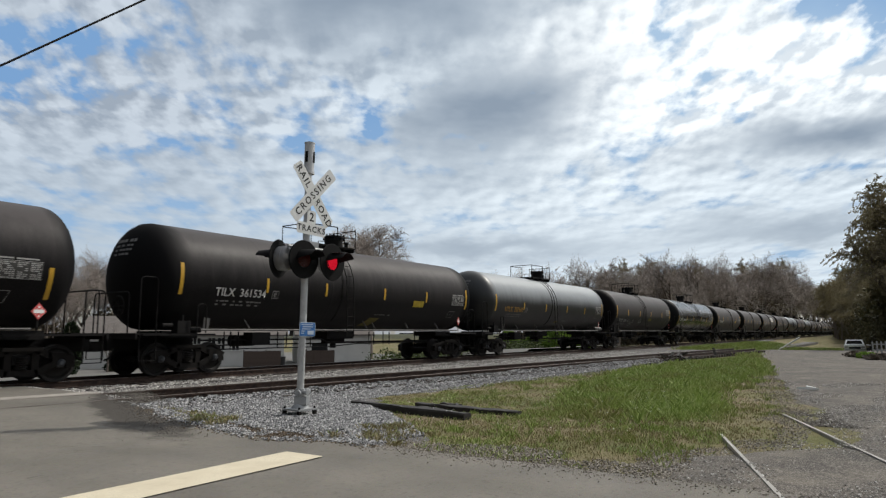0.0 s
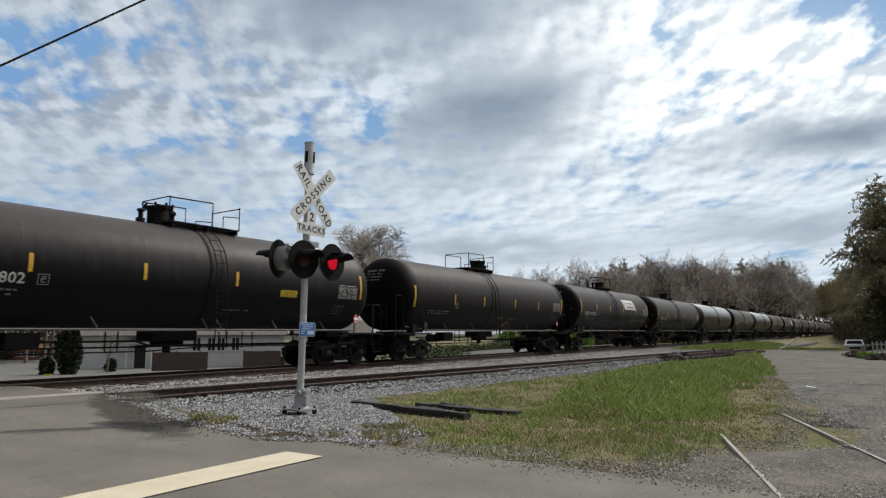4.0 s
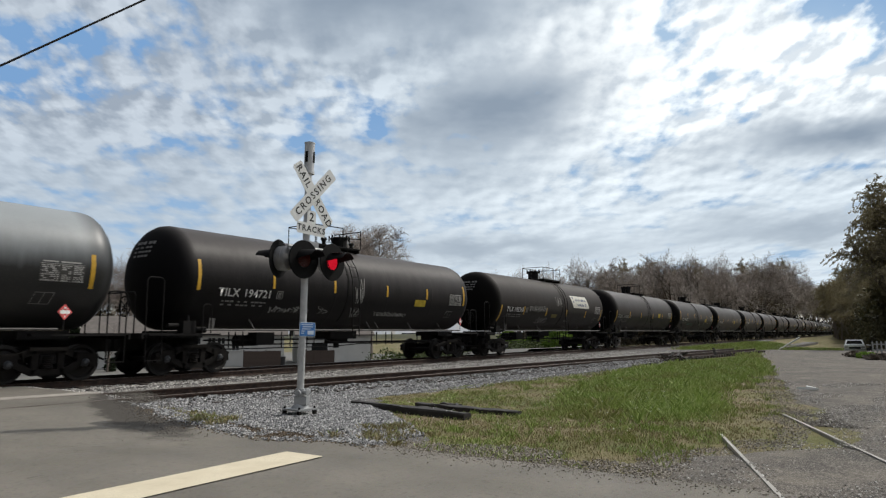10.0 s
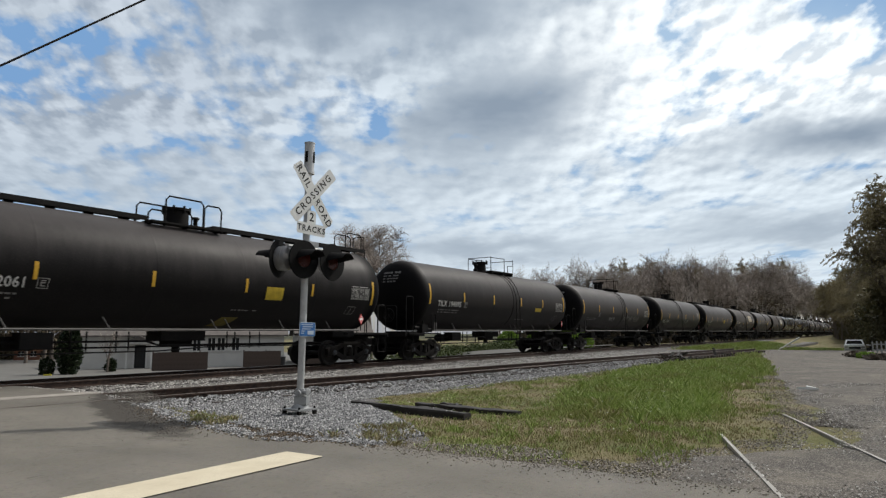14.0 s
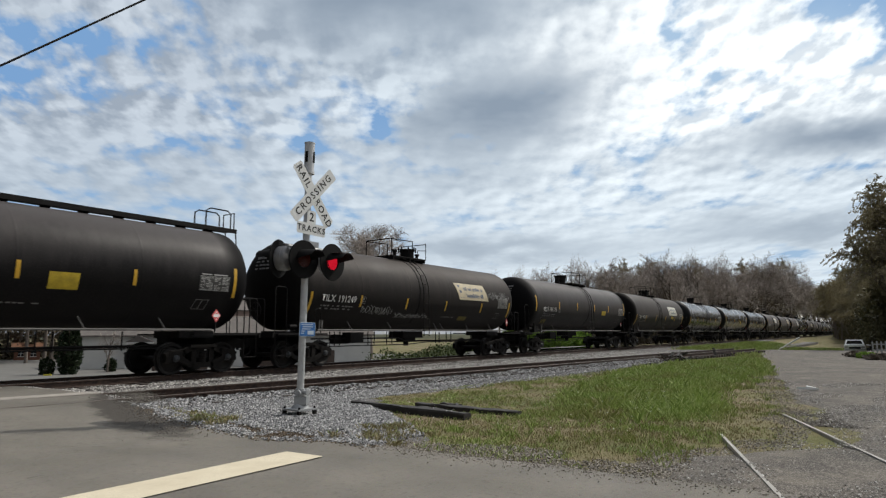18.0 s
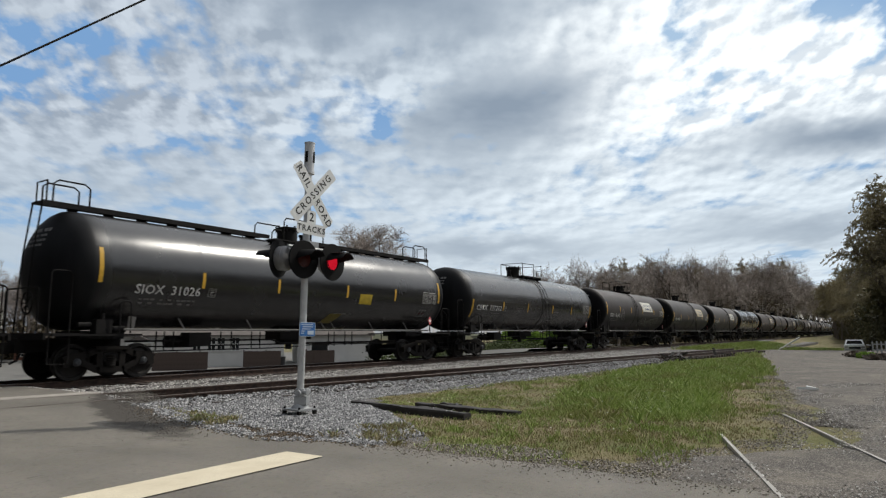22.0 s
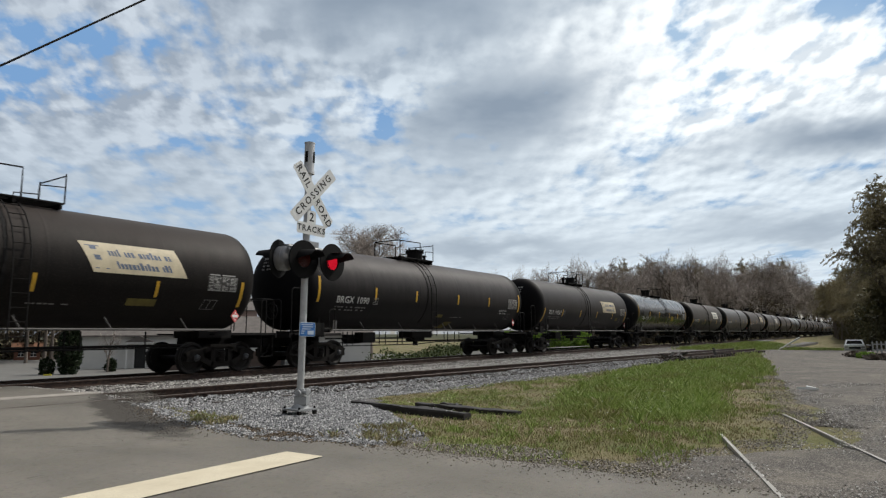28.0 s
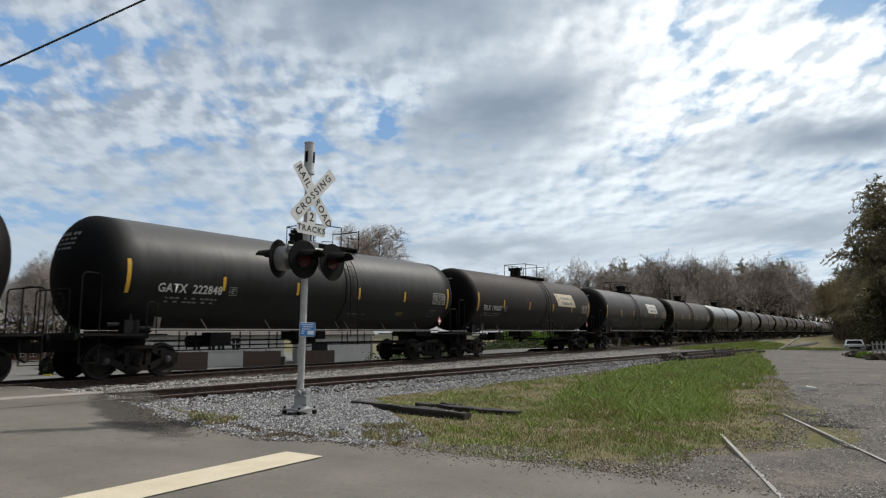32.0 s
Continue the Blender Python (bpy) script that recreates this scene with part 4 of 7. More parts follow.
def top_works(kind, parent, tx, dome_x):
    """Platform, rails, dome and valves on the crown; kind 0: one wide dome, 1: dome and tall valve, 2: long walkway."""
    zt = TZ + TR
    prof = [(0.0, 0.58), (0.34, 0.56), (0.42, 0.54), (0.42, 0.47), (0.37, 0.45), (0.37, 0.02), (0.43, 0.0), (0.43, -0.06)]
    if kind == 1:
        prof = [(r * 0.86, h * 0.95) for r, h in prof]
    dome = part("dome", spin(B(), prof, 24, Matrix.Translation((dome_x, 0, zt + 0.04))), UNDER, parent, "black manway dome", True)
    bm = B()
    for k in range(8):
        q = 2 * math.pi * k / 8
        rod(bm, (dome_x + 0.40 * math.cos(q), 0.40 * math.sin(q), zt + 0.42), (dome_x + 0.40 * math.cos(q), 0.40 * math.sin(q), zt + 0.64), 0.035, 6)
    tagged(part("eye_bolts", bm, UNDER, dome), kind="stuff")
    side = -1 if dome_x < tx else 1
    part("valve", spin(B(), [(0, 0.36), (0.1, 0.36), (0.12, 0.30), (0.07, 0.26), (0.07, 0.1), (0.13, 0.08), (0.13, -0.05)], 14, Matrix.Translation((dome_x + 0.62 * side, -0.1, zt + 0.04))), UNDER, parent, "", True)
    if kind == 1:
        part("valve", spin(B(), [(0, 0.50), (0.11, 0.49), (0.13, 0.40), (0.08, 0.36), (0.08, 0.1), (0.13, 0.08), (0.13, -0.05)], 14, Matrix.Translation((dome_x - 0.62 * side, 0.25, zt + 0.04))), UNDER, parent, "tall relief valve", True)
    if kind == 2:
        crown_walk(parent, zt)
        return
    first = set(parent.children)
    bm = B()
    for k in range(7):
        box(bm, (0.12, -0.66 + 0.22 * k, zt + 0.06), (2.5, 0.16, 0.04))
    for x in (-1.0, 0.2, 1.3):
        box(bm, (x, 0, zt - 0.02), (0.06, 1.45, 0.14))
    part("crown_platform", bm, UNDER, parent, "black grated platform")
    for y in (-0.72, 0.72):
        part("platform_rail", bar(B(), [Vector((-1.15, y, zt + 0.06)), Vector((-1.15, y, zt + 0.78)), Vector((0.35, y, zt + 0.82)), Vector((0.35, y, zt + 0.06))], 0.022, 6), UNDER, parent, "", True)
        part("platform_rail", bar(B(), [Vector((0.75, y, zt + 0.06)), Vector((0.75, y, zt + 0.45)), Vector((1.38, y, zt + 0.5)), Vector((1.38, y, zt + 0.85))], 0.018, 6), UNDER, parent, "", True)
    for x in (-1.15, 1.38):
        part("platform_rail", bar(B(), [Vector((x, -0.72, zt + 0.06)), Vector((x, -0.72, zt + 0.8)), Vector((x, 0.72, zt + 0.8)), Vector((x, 0.72, zt + 0.06))], 0.02, 6), UNDER, parent, "", True)
    for o in set(parent.children) - first:
        o.location.x = tx - 0.1


def side_ladder(x, parent, strap=True):
    """The ladder bent round the near flank, with its strap."""
    for dx in (-0.19, 0.19):
        pts = [on_tank(x + dx, a, 0.09) for a in (1.35, 1.1, 0.8, 0.5, 0.2, 0.0)] + [Vector((x + dx, -TR - 0.10, 2.2)), Vector((x + dx, -TR - 0.10, 1.05))]
        part("ladder_stile", bar(B(), pts, 0.018, 6), UNDER, parent, "", True)
    pts = [on_tank(x, a, 0.09) for a in (1.25, 1.0, 0.75, 0.5, 0.25, 0.02)] + [Vector((x, -TR - 0.10, z)) for z in (2.45, 2.12, 1.79, 1.46, 1.12)]
    for p in pts:
        part("rung", GM["rung"], None, parent, at=Matrix.Translation(p))
    if strap:
        part("tank_strap", patch(x - 0.36, x - 0.28, -0.9, 1.57, 0.012, 14, 0, 0.012), UNDER, parent, "steel band round the tank")


def tank_car(style, body, ladder, dome):
    """A whole tank car, its origin on the rails under its middle, its leading end to -x; body 1: the shorter tank, 2: crown walkway."""
    c = thing("tank_car", "black tank car", "tank car", "cars of the train")
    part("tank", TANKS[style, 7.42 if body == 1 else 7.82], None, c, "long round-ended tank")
    for s in (0, 180):
        part("stub_sill", GM["sill"], None, c, at=pose(0, 0, 0, 0, 0, s))
        part("coupler", GM["coupler"], None, c, at=pose(0, 0, 0, 0, 0, s))
        part("air_hose", GM["hose"], None, c, at=pose(0, 0, 0, 0, 0, s))
        part("end_platform", GM["platform"], None, c, at=pose(0, 0, 0, 0, 0, s))
        part("sill_step", GM["steps"], None, c, at=pose(0, 0, 0, 0, 0, s))
        part("sill_step", GM["steps"], None, c, at=pose(0, 2.72 if s == 0 else -2.72, 0, 0, 0, s))
    for x in (-6.95, 6.95):
        truck_at(x, c)
    hoop(c, -8.72, -1.36, 1.2, 2.75, 0.5, "x")
    hoop(c, -7.0, -1.47, 1.2, 2.05, 0.3, "x")
    hoop(c, 8.2, -1.36, 1.2, 2.3, 0.5, "x")
    hoop(c, -8.78, -0.9, 1.2, 2.35, 1.8, "y")
    hoop(c, 8.78, -0.9, 1.2, 2.35, 1.8, "y")
    # hand rail along the flank and its stays
    part("hand_rail", bar(B(), [Vector((-6.9, -1.50, 1.30)), Vector((6.9, -1.50, 1.30))], 0.030, 8), PIPE, c, "long grey rail along the flank", True)
    for x in (-5.1, -2.7, 0.55, 1.05, 3.2, 5.4):
        part("rail_stay", bar(B(), [Vector((x, -1.50, 1.30)), Vector((x - 0.16, -1.40, 1.62))], 0.022, 6), PIPE, c)
    part("brake_pipe", bar(B(), [Vector((-6.4, -0.7, 0.98)), Vector((-1.2, -0.7, 0.98)), Vector((-0.8, -0.7, 0.85)), Vector((6.4, -0.7, 0.85))], 0.03, 6), UNDER, c, "", True)
    part("brake_pipe", bar(B(), [Vector((-5.6, 0.4, 0.80)), Vector((5.6, 0.4, 0.80))], 0.025, 6), UNDER, c, "", True)
    bm = B()
    box(bm, (-4.2, -0.75, 1.02), (0.75, 0.45, 0.4))
    rod(bm, (-4.9, -0.3, 0.95), (-4.0, -0.3, 0.95), 0.18, 14)
    part("brake_cylinder", bm, UNDER, c)
    bm = B()
    box(bm, (0.2, 0, 1.12), (1.5, 0.8, 0.3))
    box(bm, (0.2, 0, 0.92), (0.8, 0.5, 0.25))
    rod(bm, (0.2, 0, 0.62), (0.2, 0, 0.85), 0.12, 14)
    part("outlet_skid", bm, UNDER, c, "bottom outlet with its skid")
    part("brake_rod", bar(B(), [Vector((-5.9, -0.95, 0.70)), Vector((-1.0, -0.95, 0.70)), Vector((0.6, -0.9, 0.78)), Vector((5.9, -0.9, 0.78))], 0.02, 6), UNDER, c, "", True)
    for x in (-5.5, -5.25, -4.95, -3.3, -2.9, -2.1, -1.75, 1.5, 1.8, 2.4, 2.8, 4.6):
        part("pipe_hanger", bar(B(), [Vector((x, -0.75, 1.25)), Vector((x, -0.75, 0.72))], 0.022, 6), UNDER, c)
    top_works(body, c, ladder, dome)
    if body != 2:
        side_ladder(ladder, c)
    # hand brake wheel at the leading end
    bm = B()
    n = 20
    bar(bm, [Vector((-8.88, -0.55 + 0.28 * math.cos(2 * math.pi * k / n), 1.95 + 0.28 * math.sin(2 * math.pi * k / n))) for k in range(n + 1)], 0.02, 6)
    for k in range(4):
        a = math.pi * k / 4
        rod(bm, (-8.88, -0.55 - 0.27 * math.cos(a), 1.95 - 0.27 * math.sin(a)), (-8.88, -0.55 + 0.27 * math.cos(a), 1.95 + 0.27 * math.sin(a)), 0.012, 5)
    part("brake_wheel", bm, UNDER, c, "spoked hand brake wheel")
    # brake valve on the leading platform, with its pale plate
    bm = B()
    box(bm, (-7.35, -1.22, 1.38), (0.42, 0.3, 0.36))
    rod(bm, (-7.1, -1.25, 1.30), (-6.75, -1.25, 1.30), 0.09, 12)
    rod(bm, (-7.62, -1.2, 1.42), (-7.95, -1.2, 1.42), 0.07, 10)
    rod(bm, (-7.35, -1.25, 1.55), (-7.35, -1.25, 1.72), 0.05, 10)
    part("brake_valve", bm, UNDER, c, "dark brake valve on the end platform")
    bm = B()
    box(bm, (-6.66, -1.42, 1.48), (0.20, 0.02, 0.34), Euler((0, radians(8), 0)).to_matrix())
    part("brake_plate", bm, PIPE, c, "small pale plate")
    # placard on its holder at the trailing end
    for x, y in ((7.05, -1.50), (7.15, 1.42)):
        bm = B()
        box(bm, (0, 0, 0), (0.28, 0.012, 0.28), Euler((0, radians(45), 0)).to_matrix())
        pl = part("placard", bm, PLACARD, c, "red diamond placard", at=pose(x, y, 1.72, 0, 0, 14 if y < 0 else 180))
        bm = B()
        box(bm, (0, -0.010, 0.0), (0.27, 0.008, 0.085))
        for k in range(4):
            box(bm, (0, -0.010, 0), (0.24, 0.006, 0.010), Euler((0, radians(45 + 90 * k), 0)).to_matrix() @ Matrix.Translation((0, 0, 0)).to_3x3())
        box(bm, (0, -0.010, 0.10), (0.05, 0.008, 0.05))
        box(bm, (0, -0.010, -0.11), (0.03, 0.008, 0.05))
        part("placard_print", bm, SIGN_WHITE, pl)
        bm = B()
        box(bm, (0, 0.02, -0.25), (0.03, 0.02, 0.4))
        part("placard_post", bm, UNDER, pl)
    return c
# ---------------------------------------------------------------- the train
SPEED = 20.03
STYLE_LABEL = {"black": "dusty black tank car", "brown": "brown-dusted black tank car", "glossy": "glossy black tank car", "grey": "black tank car, pale grey on top", "greyblack": "dull grey-black tank car"}
PROTO = {}
TRAIN = []


def print_rows(rows, h, seed):
    """Lines of small print as word-long bars: rows of (x0, x1, angle)."""
    rng = random.Random(seed)
    out = []
    for x0, x1, a in rows:
        x = x0
        while x < x1:
            w = rng.uniform(0.05, 0.17)
            out.append((x, min(x + w, x1), a, h * rng.uniform(0.85, 1.1)))
            x += w + rng.choice((0.03, 0.03, 0.05, 0.16))
    return out


PRINT = mesh_of("small_print", bars_on_tank(print_rows([(-6.5, -4.75, -0.475), (-6.5, -4.85, -0.55)], 0.055, 3)), FAINT)
PRINT_MORE = mesh_of("small_print", bars_on_tank(print_rows([(-2.9, -2.1, -0.25), (-2.9, -2.2, -0.32), (-2.9, -2.4, -0.44), (1.9, 2.6, -0.32), (1.9, 2.4, -0.40), (-6.0, -4.4, -0.80), (-6.0, -5.0, -0.86)], 0.045, 5)), FAINT)
BELT_PRINT = mesh_of("small_print", bars_on_tank(print_rows([(1.2, 2.2, -0.66)], 0.04, 9)), FAINT)


def head_print(half):
    """Small print as bars on the leading tank head."""
    bm = B()
    rng = random.Random(4)
    for j in range(4):
        y = 0.42
        while y > -0.42:
            w = rng.uniform(0.07, 0.16)
            z = 0.95 - 0.13 * j
            h = 0.09 if j == 0 else 0.06
            p = []
            for yy, zz in ((y, z), (y - w, z), (y - w, z + h), (y, z + h)):
                q = 1 - (yy * yy + zz * zz) / (TR * TR)
                p.append(bm.verts.new((-half - 0.80 * math.sqrt(q) - 0.012, yy, TZ + zz)))
            bm.faces.new(p)
            y -= w + (0.03 if rng.random() < 0.7 else 0.11)
    return mesh_of("head_print", bm, FAINT)


HEAD_PRINT = {1: head_print(7.42), 0: head_print(7.82)}
DATA_PANEL = mesh_of("data_panel", patch(0.0, 1.05, -0.27, 0.0, 0.006), DATA)
rng = random.Random(12)
rows = []
for j in range(9):
    for x0, x1 in ((0.03, 0.44), (0.50, 0.72), (0.78, 1.02)):
        x = x0
        while x < x1 - 0.03:
            w = rng.uniform(0.03, 0.13)
            if rng.random() < 0.86:
                rows.append((x, min(x + w, x1), -0.262 + 0.028 * j, 0.028))
            x += w + 0.02
rows += [(0.0, 1.05, -0.27, 0.010), (0.0, 1.05, -0.006, 0.010), (0.05, 0.40, 0.02, 0.035), (0.46, 0.95, 0.02, 0.035)]
bm = bars_on_tank(rows)
bmesh.ops.translate(bm, vec=(0, -0.004, 0.001), verts=bm.verts)
DATA_BARS = mesh_of("data_print", bm, DATA_LIGHT)
bm = B()
for x0, x1, a0, a1 in ((-0.13, 0.13, 0.0, 0.010), (-0.13, 0.13, 0.155, 0.165), (-0.13, -0.115, 0.0, 0.165), (0.115, 0.13, 0.0, 0.165), (-0.055, 0.055, 0.035, 0.05), (-0.055, -0.03, 0.05, 0.085), (-0.055, 0.055, 0.085, 0.10), (-0.06, 0.06, 0.118, 0.13)):
    bm.faces.new([bm.verts.new(on_tank(x, a - 0.36, 0.008)) for x, a in ((x0, a0), (x1, a0), (x1, a1), (x0, a1))])
CLASS_BOX = mesh_of("class_mark", bm, STENCIL_OLD)
bm = B()
for x0, x1, a0, a1 in ((-0.3, 0.3, 0.0, 0.012), (-0.3, 0.3, 0.2, 0.212), (-0.3, -0.275, 0.0, 0.212), (0.275, 0.3, 0.0, 0.212), (-0.02, 0.01, 0.0, 0.2)):
    bm.faces.new([bm.verts.new(on_tank(0.75 * x + 0.35 * a, a - 0.66, 0.008)) for x, a in ((x0, a0), (x1, a0), (x1, a1), (x0, a1))])
FRAME_MARK = mesh_of("inspection_mark", bm, FAINT)
CYL = B()
rod(CYL, (6.7, -1.25, 1.42), (7.9, -1.25, 1.42), 0.16, 16)
CYL = mesh_of("air_tank", CYL, PIPE, True)
INKS = {"pale": SCRAWL, "white": STENCIL_OLD, "teal": SCRAWL_TEAL, "orange": plain("dull orange spray paint", (0.13, 0.055, 0.02), 0.6, 0, 0.4, 9.0), "yellow": plain("dull yellow spray paint", (0.20, 0.17, 0.05), 0.6, 0, 0.4, 9.0)}


@functools.lru_cache(maxsize=None)
def banner_meshes(a0, old):
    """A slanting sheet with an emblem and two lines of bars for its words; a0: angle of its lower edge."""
    sheet = mesh_of("banner", patch(0.0, 2.68, a0, a0 + 0.50, 0.007, 6, -0.40), BANNER_OLD if old else BANNER)
    bm = B()
    rng = random.Random(31)
    for x0, x1, a in ((0.62, 2.35, 0.28), (0.72, 2.30, 0.08)):
        x = x0
        while x < x1:
            w = rng.uniform(0.05, 0.10)
            tall = rng.choice((0.085, 0.085, 0.12))
            lo = a0 + a
            bm.faces.new([bm.verts.new(on_tank(px - 0.8 * (b - a0), b, 0.011)) for px, b in ((x, lo), (x + w, lo), (x + w, lo + tall), (x, lo + tall))])
            x += w + (0.13 if rng.random() < 0.12 else 0.03)
    words = mesh_of("banner_print", bm, BANNER_INK)
    bm = B()
    for x0, x1, b0, b1 in ((0.10, 0.20, 0.06, 0.44), (0.36, 0.46, 0.06, 0.44), (0.20, 0.36, 0.20, 0.28), (0.20, 0.36, 0.37, 0.44)):
        bm.faces.new([bm.verts.new(on_tank(x - 0.8 * b, a0 + b, 0.011)) for x, b in ((x0, b0), (x1, b0), (x1, b1), (x0, b1))])
    return sheet, words, mesh_of("banner_emblem", bm, BANNER_INK)


def scrawl(seed, x0, x1, a0, a1, mat):
    """Looping sprayed strokes on the shell."""
    rng = random.Random(seed)
    bm = B()
    x = x0
    big = min(1.0, (a1 - a0) / 0.24)
    while x < x1:
        w = min(rng.uniform(0.14, 0.36) * max(big, 0.5), x1 - x0)
        lift, tall = rng.uniform(-0.03, 0.03) * big, rng.uniform(0.6, 1.1)
        pts = []
        n = 12
        kind = rng.randrange(3)
        for k in range(n + 1):
            t = k / n
            if kind == 0:
                px, pa = x + w * (0.5 + 0.5 * math.cos(6.6 * t)), a0 + (a1 - a0) * (0.5 + 0.5 * math.sin(6.6 * t))
            elif kind == 1:
                px, pa = x + w * t, a0 + (a1 - a0) * abs((t * 4) % 2 - 1)
            else:
                px, pa = x + w * (0.5 + 0.45 * math.sin(5 * t)), a0 + (a1 - a0) * t
            pts.append((px + 0.05 * math.sin(9 * t + seed), a0 + (pa - a0) * tall + lift))
        hw = rng.uniform(0.008, 0.015)
        prev = None
        for k, (px, pa) in enumerate(pts):
            q = pts[min(k + 1, n)]
            p = pts[max(k - 1, 0)]
            dx, da = q[0] - p[0], (q[1] - p[1]) * TR
            ln = math.hypot(dx, da) or 1
            e = [bm.verts.new(on_tank(px - s * da / ln * hw, pa + s * dx / ln * hw / TR, 0.008)) for s in (-1, 1)]
            if prev:
                bm.faces.new((prev[0], e[0], e[1], prev[1]))
            prev = e
        x += w * rng.uniform(0.55, 0.95)
    return mesh_of("scrawl", bm, mat)


def mural(seed, x0, x1, a0, a1, mat):
    """A broad sprayed piece: overlapping rounded strokes of one dull colour."""
    rng = random.Random(seed)
    bm = B()
    for k in range(26):
        cx, r = x0 + (x1 - x0) * (k + 0.5) / 26, rng.uniform(0.16, 0.34)
        ca = a0 + (a1 - a0) * rng.uniform(0.25, 0.75)
        ring = []
        for j in range(15):
            t = 5.4 * j / 14 + rng.uniform(0, 0.2)
            ring.append([bm.verts.new(on_tank(cx + q * 0.8 * math.cos(t), min(a1, max(a0, ca + q * math.sin(t) / TR)), 0.008 + 0.0002 * k)) for q in (r, r - 0.055)])
        for p, q in zip(ring, ring[1:]):
            bm.faces.new((p[0], q[0], q[1], p[1]))
    return mesh_of("mural", bm, mat)


@functools.lru_cache(maxsize=None)
def stripe_mesh(a0, a1, wide):
    return mesh_of("reflector_stripe", patch(-wide, wide, a0, a1), YELLOW)


@functools.lru_cache(maxsize=None)
def panel_mesh(w, a0, a1, skew, old):
    return mesh_of("yellow_panel", patch(-w / 2, w / 2, a0, a1, 0.006, 4, skew), PANEL_OLD if old else PANEL_YELLOW)


PANEL_OLD = plain("grimy olive yellow panel", (0.13, 0.105, 0.02), 0.65, 0, 0.4, 5.0)
# reflector stripes: lower and upper angle at the ends, the same between them, and their places along the tank
STRIPES = {
    "tall": ((-0.37, 0.21), (-0.24, 0.05), (-4.5, -1.8, 1.5, 4.38)), "worn": ((-0.36, 0.19), (-0.29, -0.02), (-4.45, -1.6, 1.5, 4.43)),
    "low": ((-0.61, -0.04), (-0.34, -0.05), (-4.53, -1.66, 1.64, 4.48)), "high": ((-0.27, 0.31), (-0.15, 0.13), (-4.42, -1.55, 1.48, 4.22)),
    "top": ((-0.23, 0.35), (-0.10, 0.18), (-4.45, -1.8, 1.15, 4.3)), "under": ((-0.72, -0.15), (-0.45, -0.16), (-4.6, -1.7, 1.25, 4.4)),
    "mid": ((-0.39, 0.19), (-0.26, 0.01), (-4.6, -1.6, 1.55, 4.4)), "even": ((-0.37, 0.22), (-0.25, 0.03), (-4.68, -1.65, 1.35, 4.66)),
    "plain": ((-0.24, 0.34), (-0.24, 0.05), (-4.58, -1.7, 1.64, 4.5)),
}


def car(s0, body, style, stripes, marks="", mark_x=-4.68, mark_a=-0.285, wide=2.0, ink=None, data_a=0.0, ladder=None, dome=None, banner=None, old=False, panels=(), tilt=None, scrawls=(), paint=None, tests=None, kit="", words=""):
    """One car of the train: its leading stripe at s0 along the line at the start. panels: (x, width, lower, upper angle)."""
    if ladder is None:
        ladder = {0: -0.65, 1: -0.52, 2: 0.0}[body]
    if dome is None:
        dome = 0.0 if body == 2 else ladder + (0.8 if ladder < 0 else -1.15)
    key = style, body, ladder, dome
    if key not in PROTO:
        PROTO[key] = c = tank_car(*key)
    else:
        c = copy_thing(PROTO[key], Matrix())
        for t in c.children:
            for w in t.children:
                if w.name.startswith("wheelset"):
                    WHEELSETS[w.location.x > 0].append(w)
    TRAIN.append((c, s0 + (7.24 if body == 1 else 7.63), [s0, stripes, marks, mark_x, mark_a, wide, ink, data_a, banner, old, panels, tilt, scrawls, paint, tests, kit, words, style, body]))


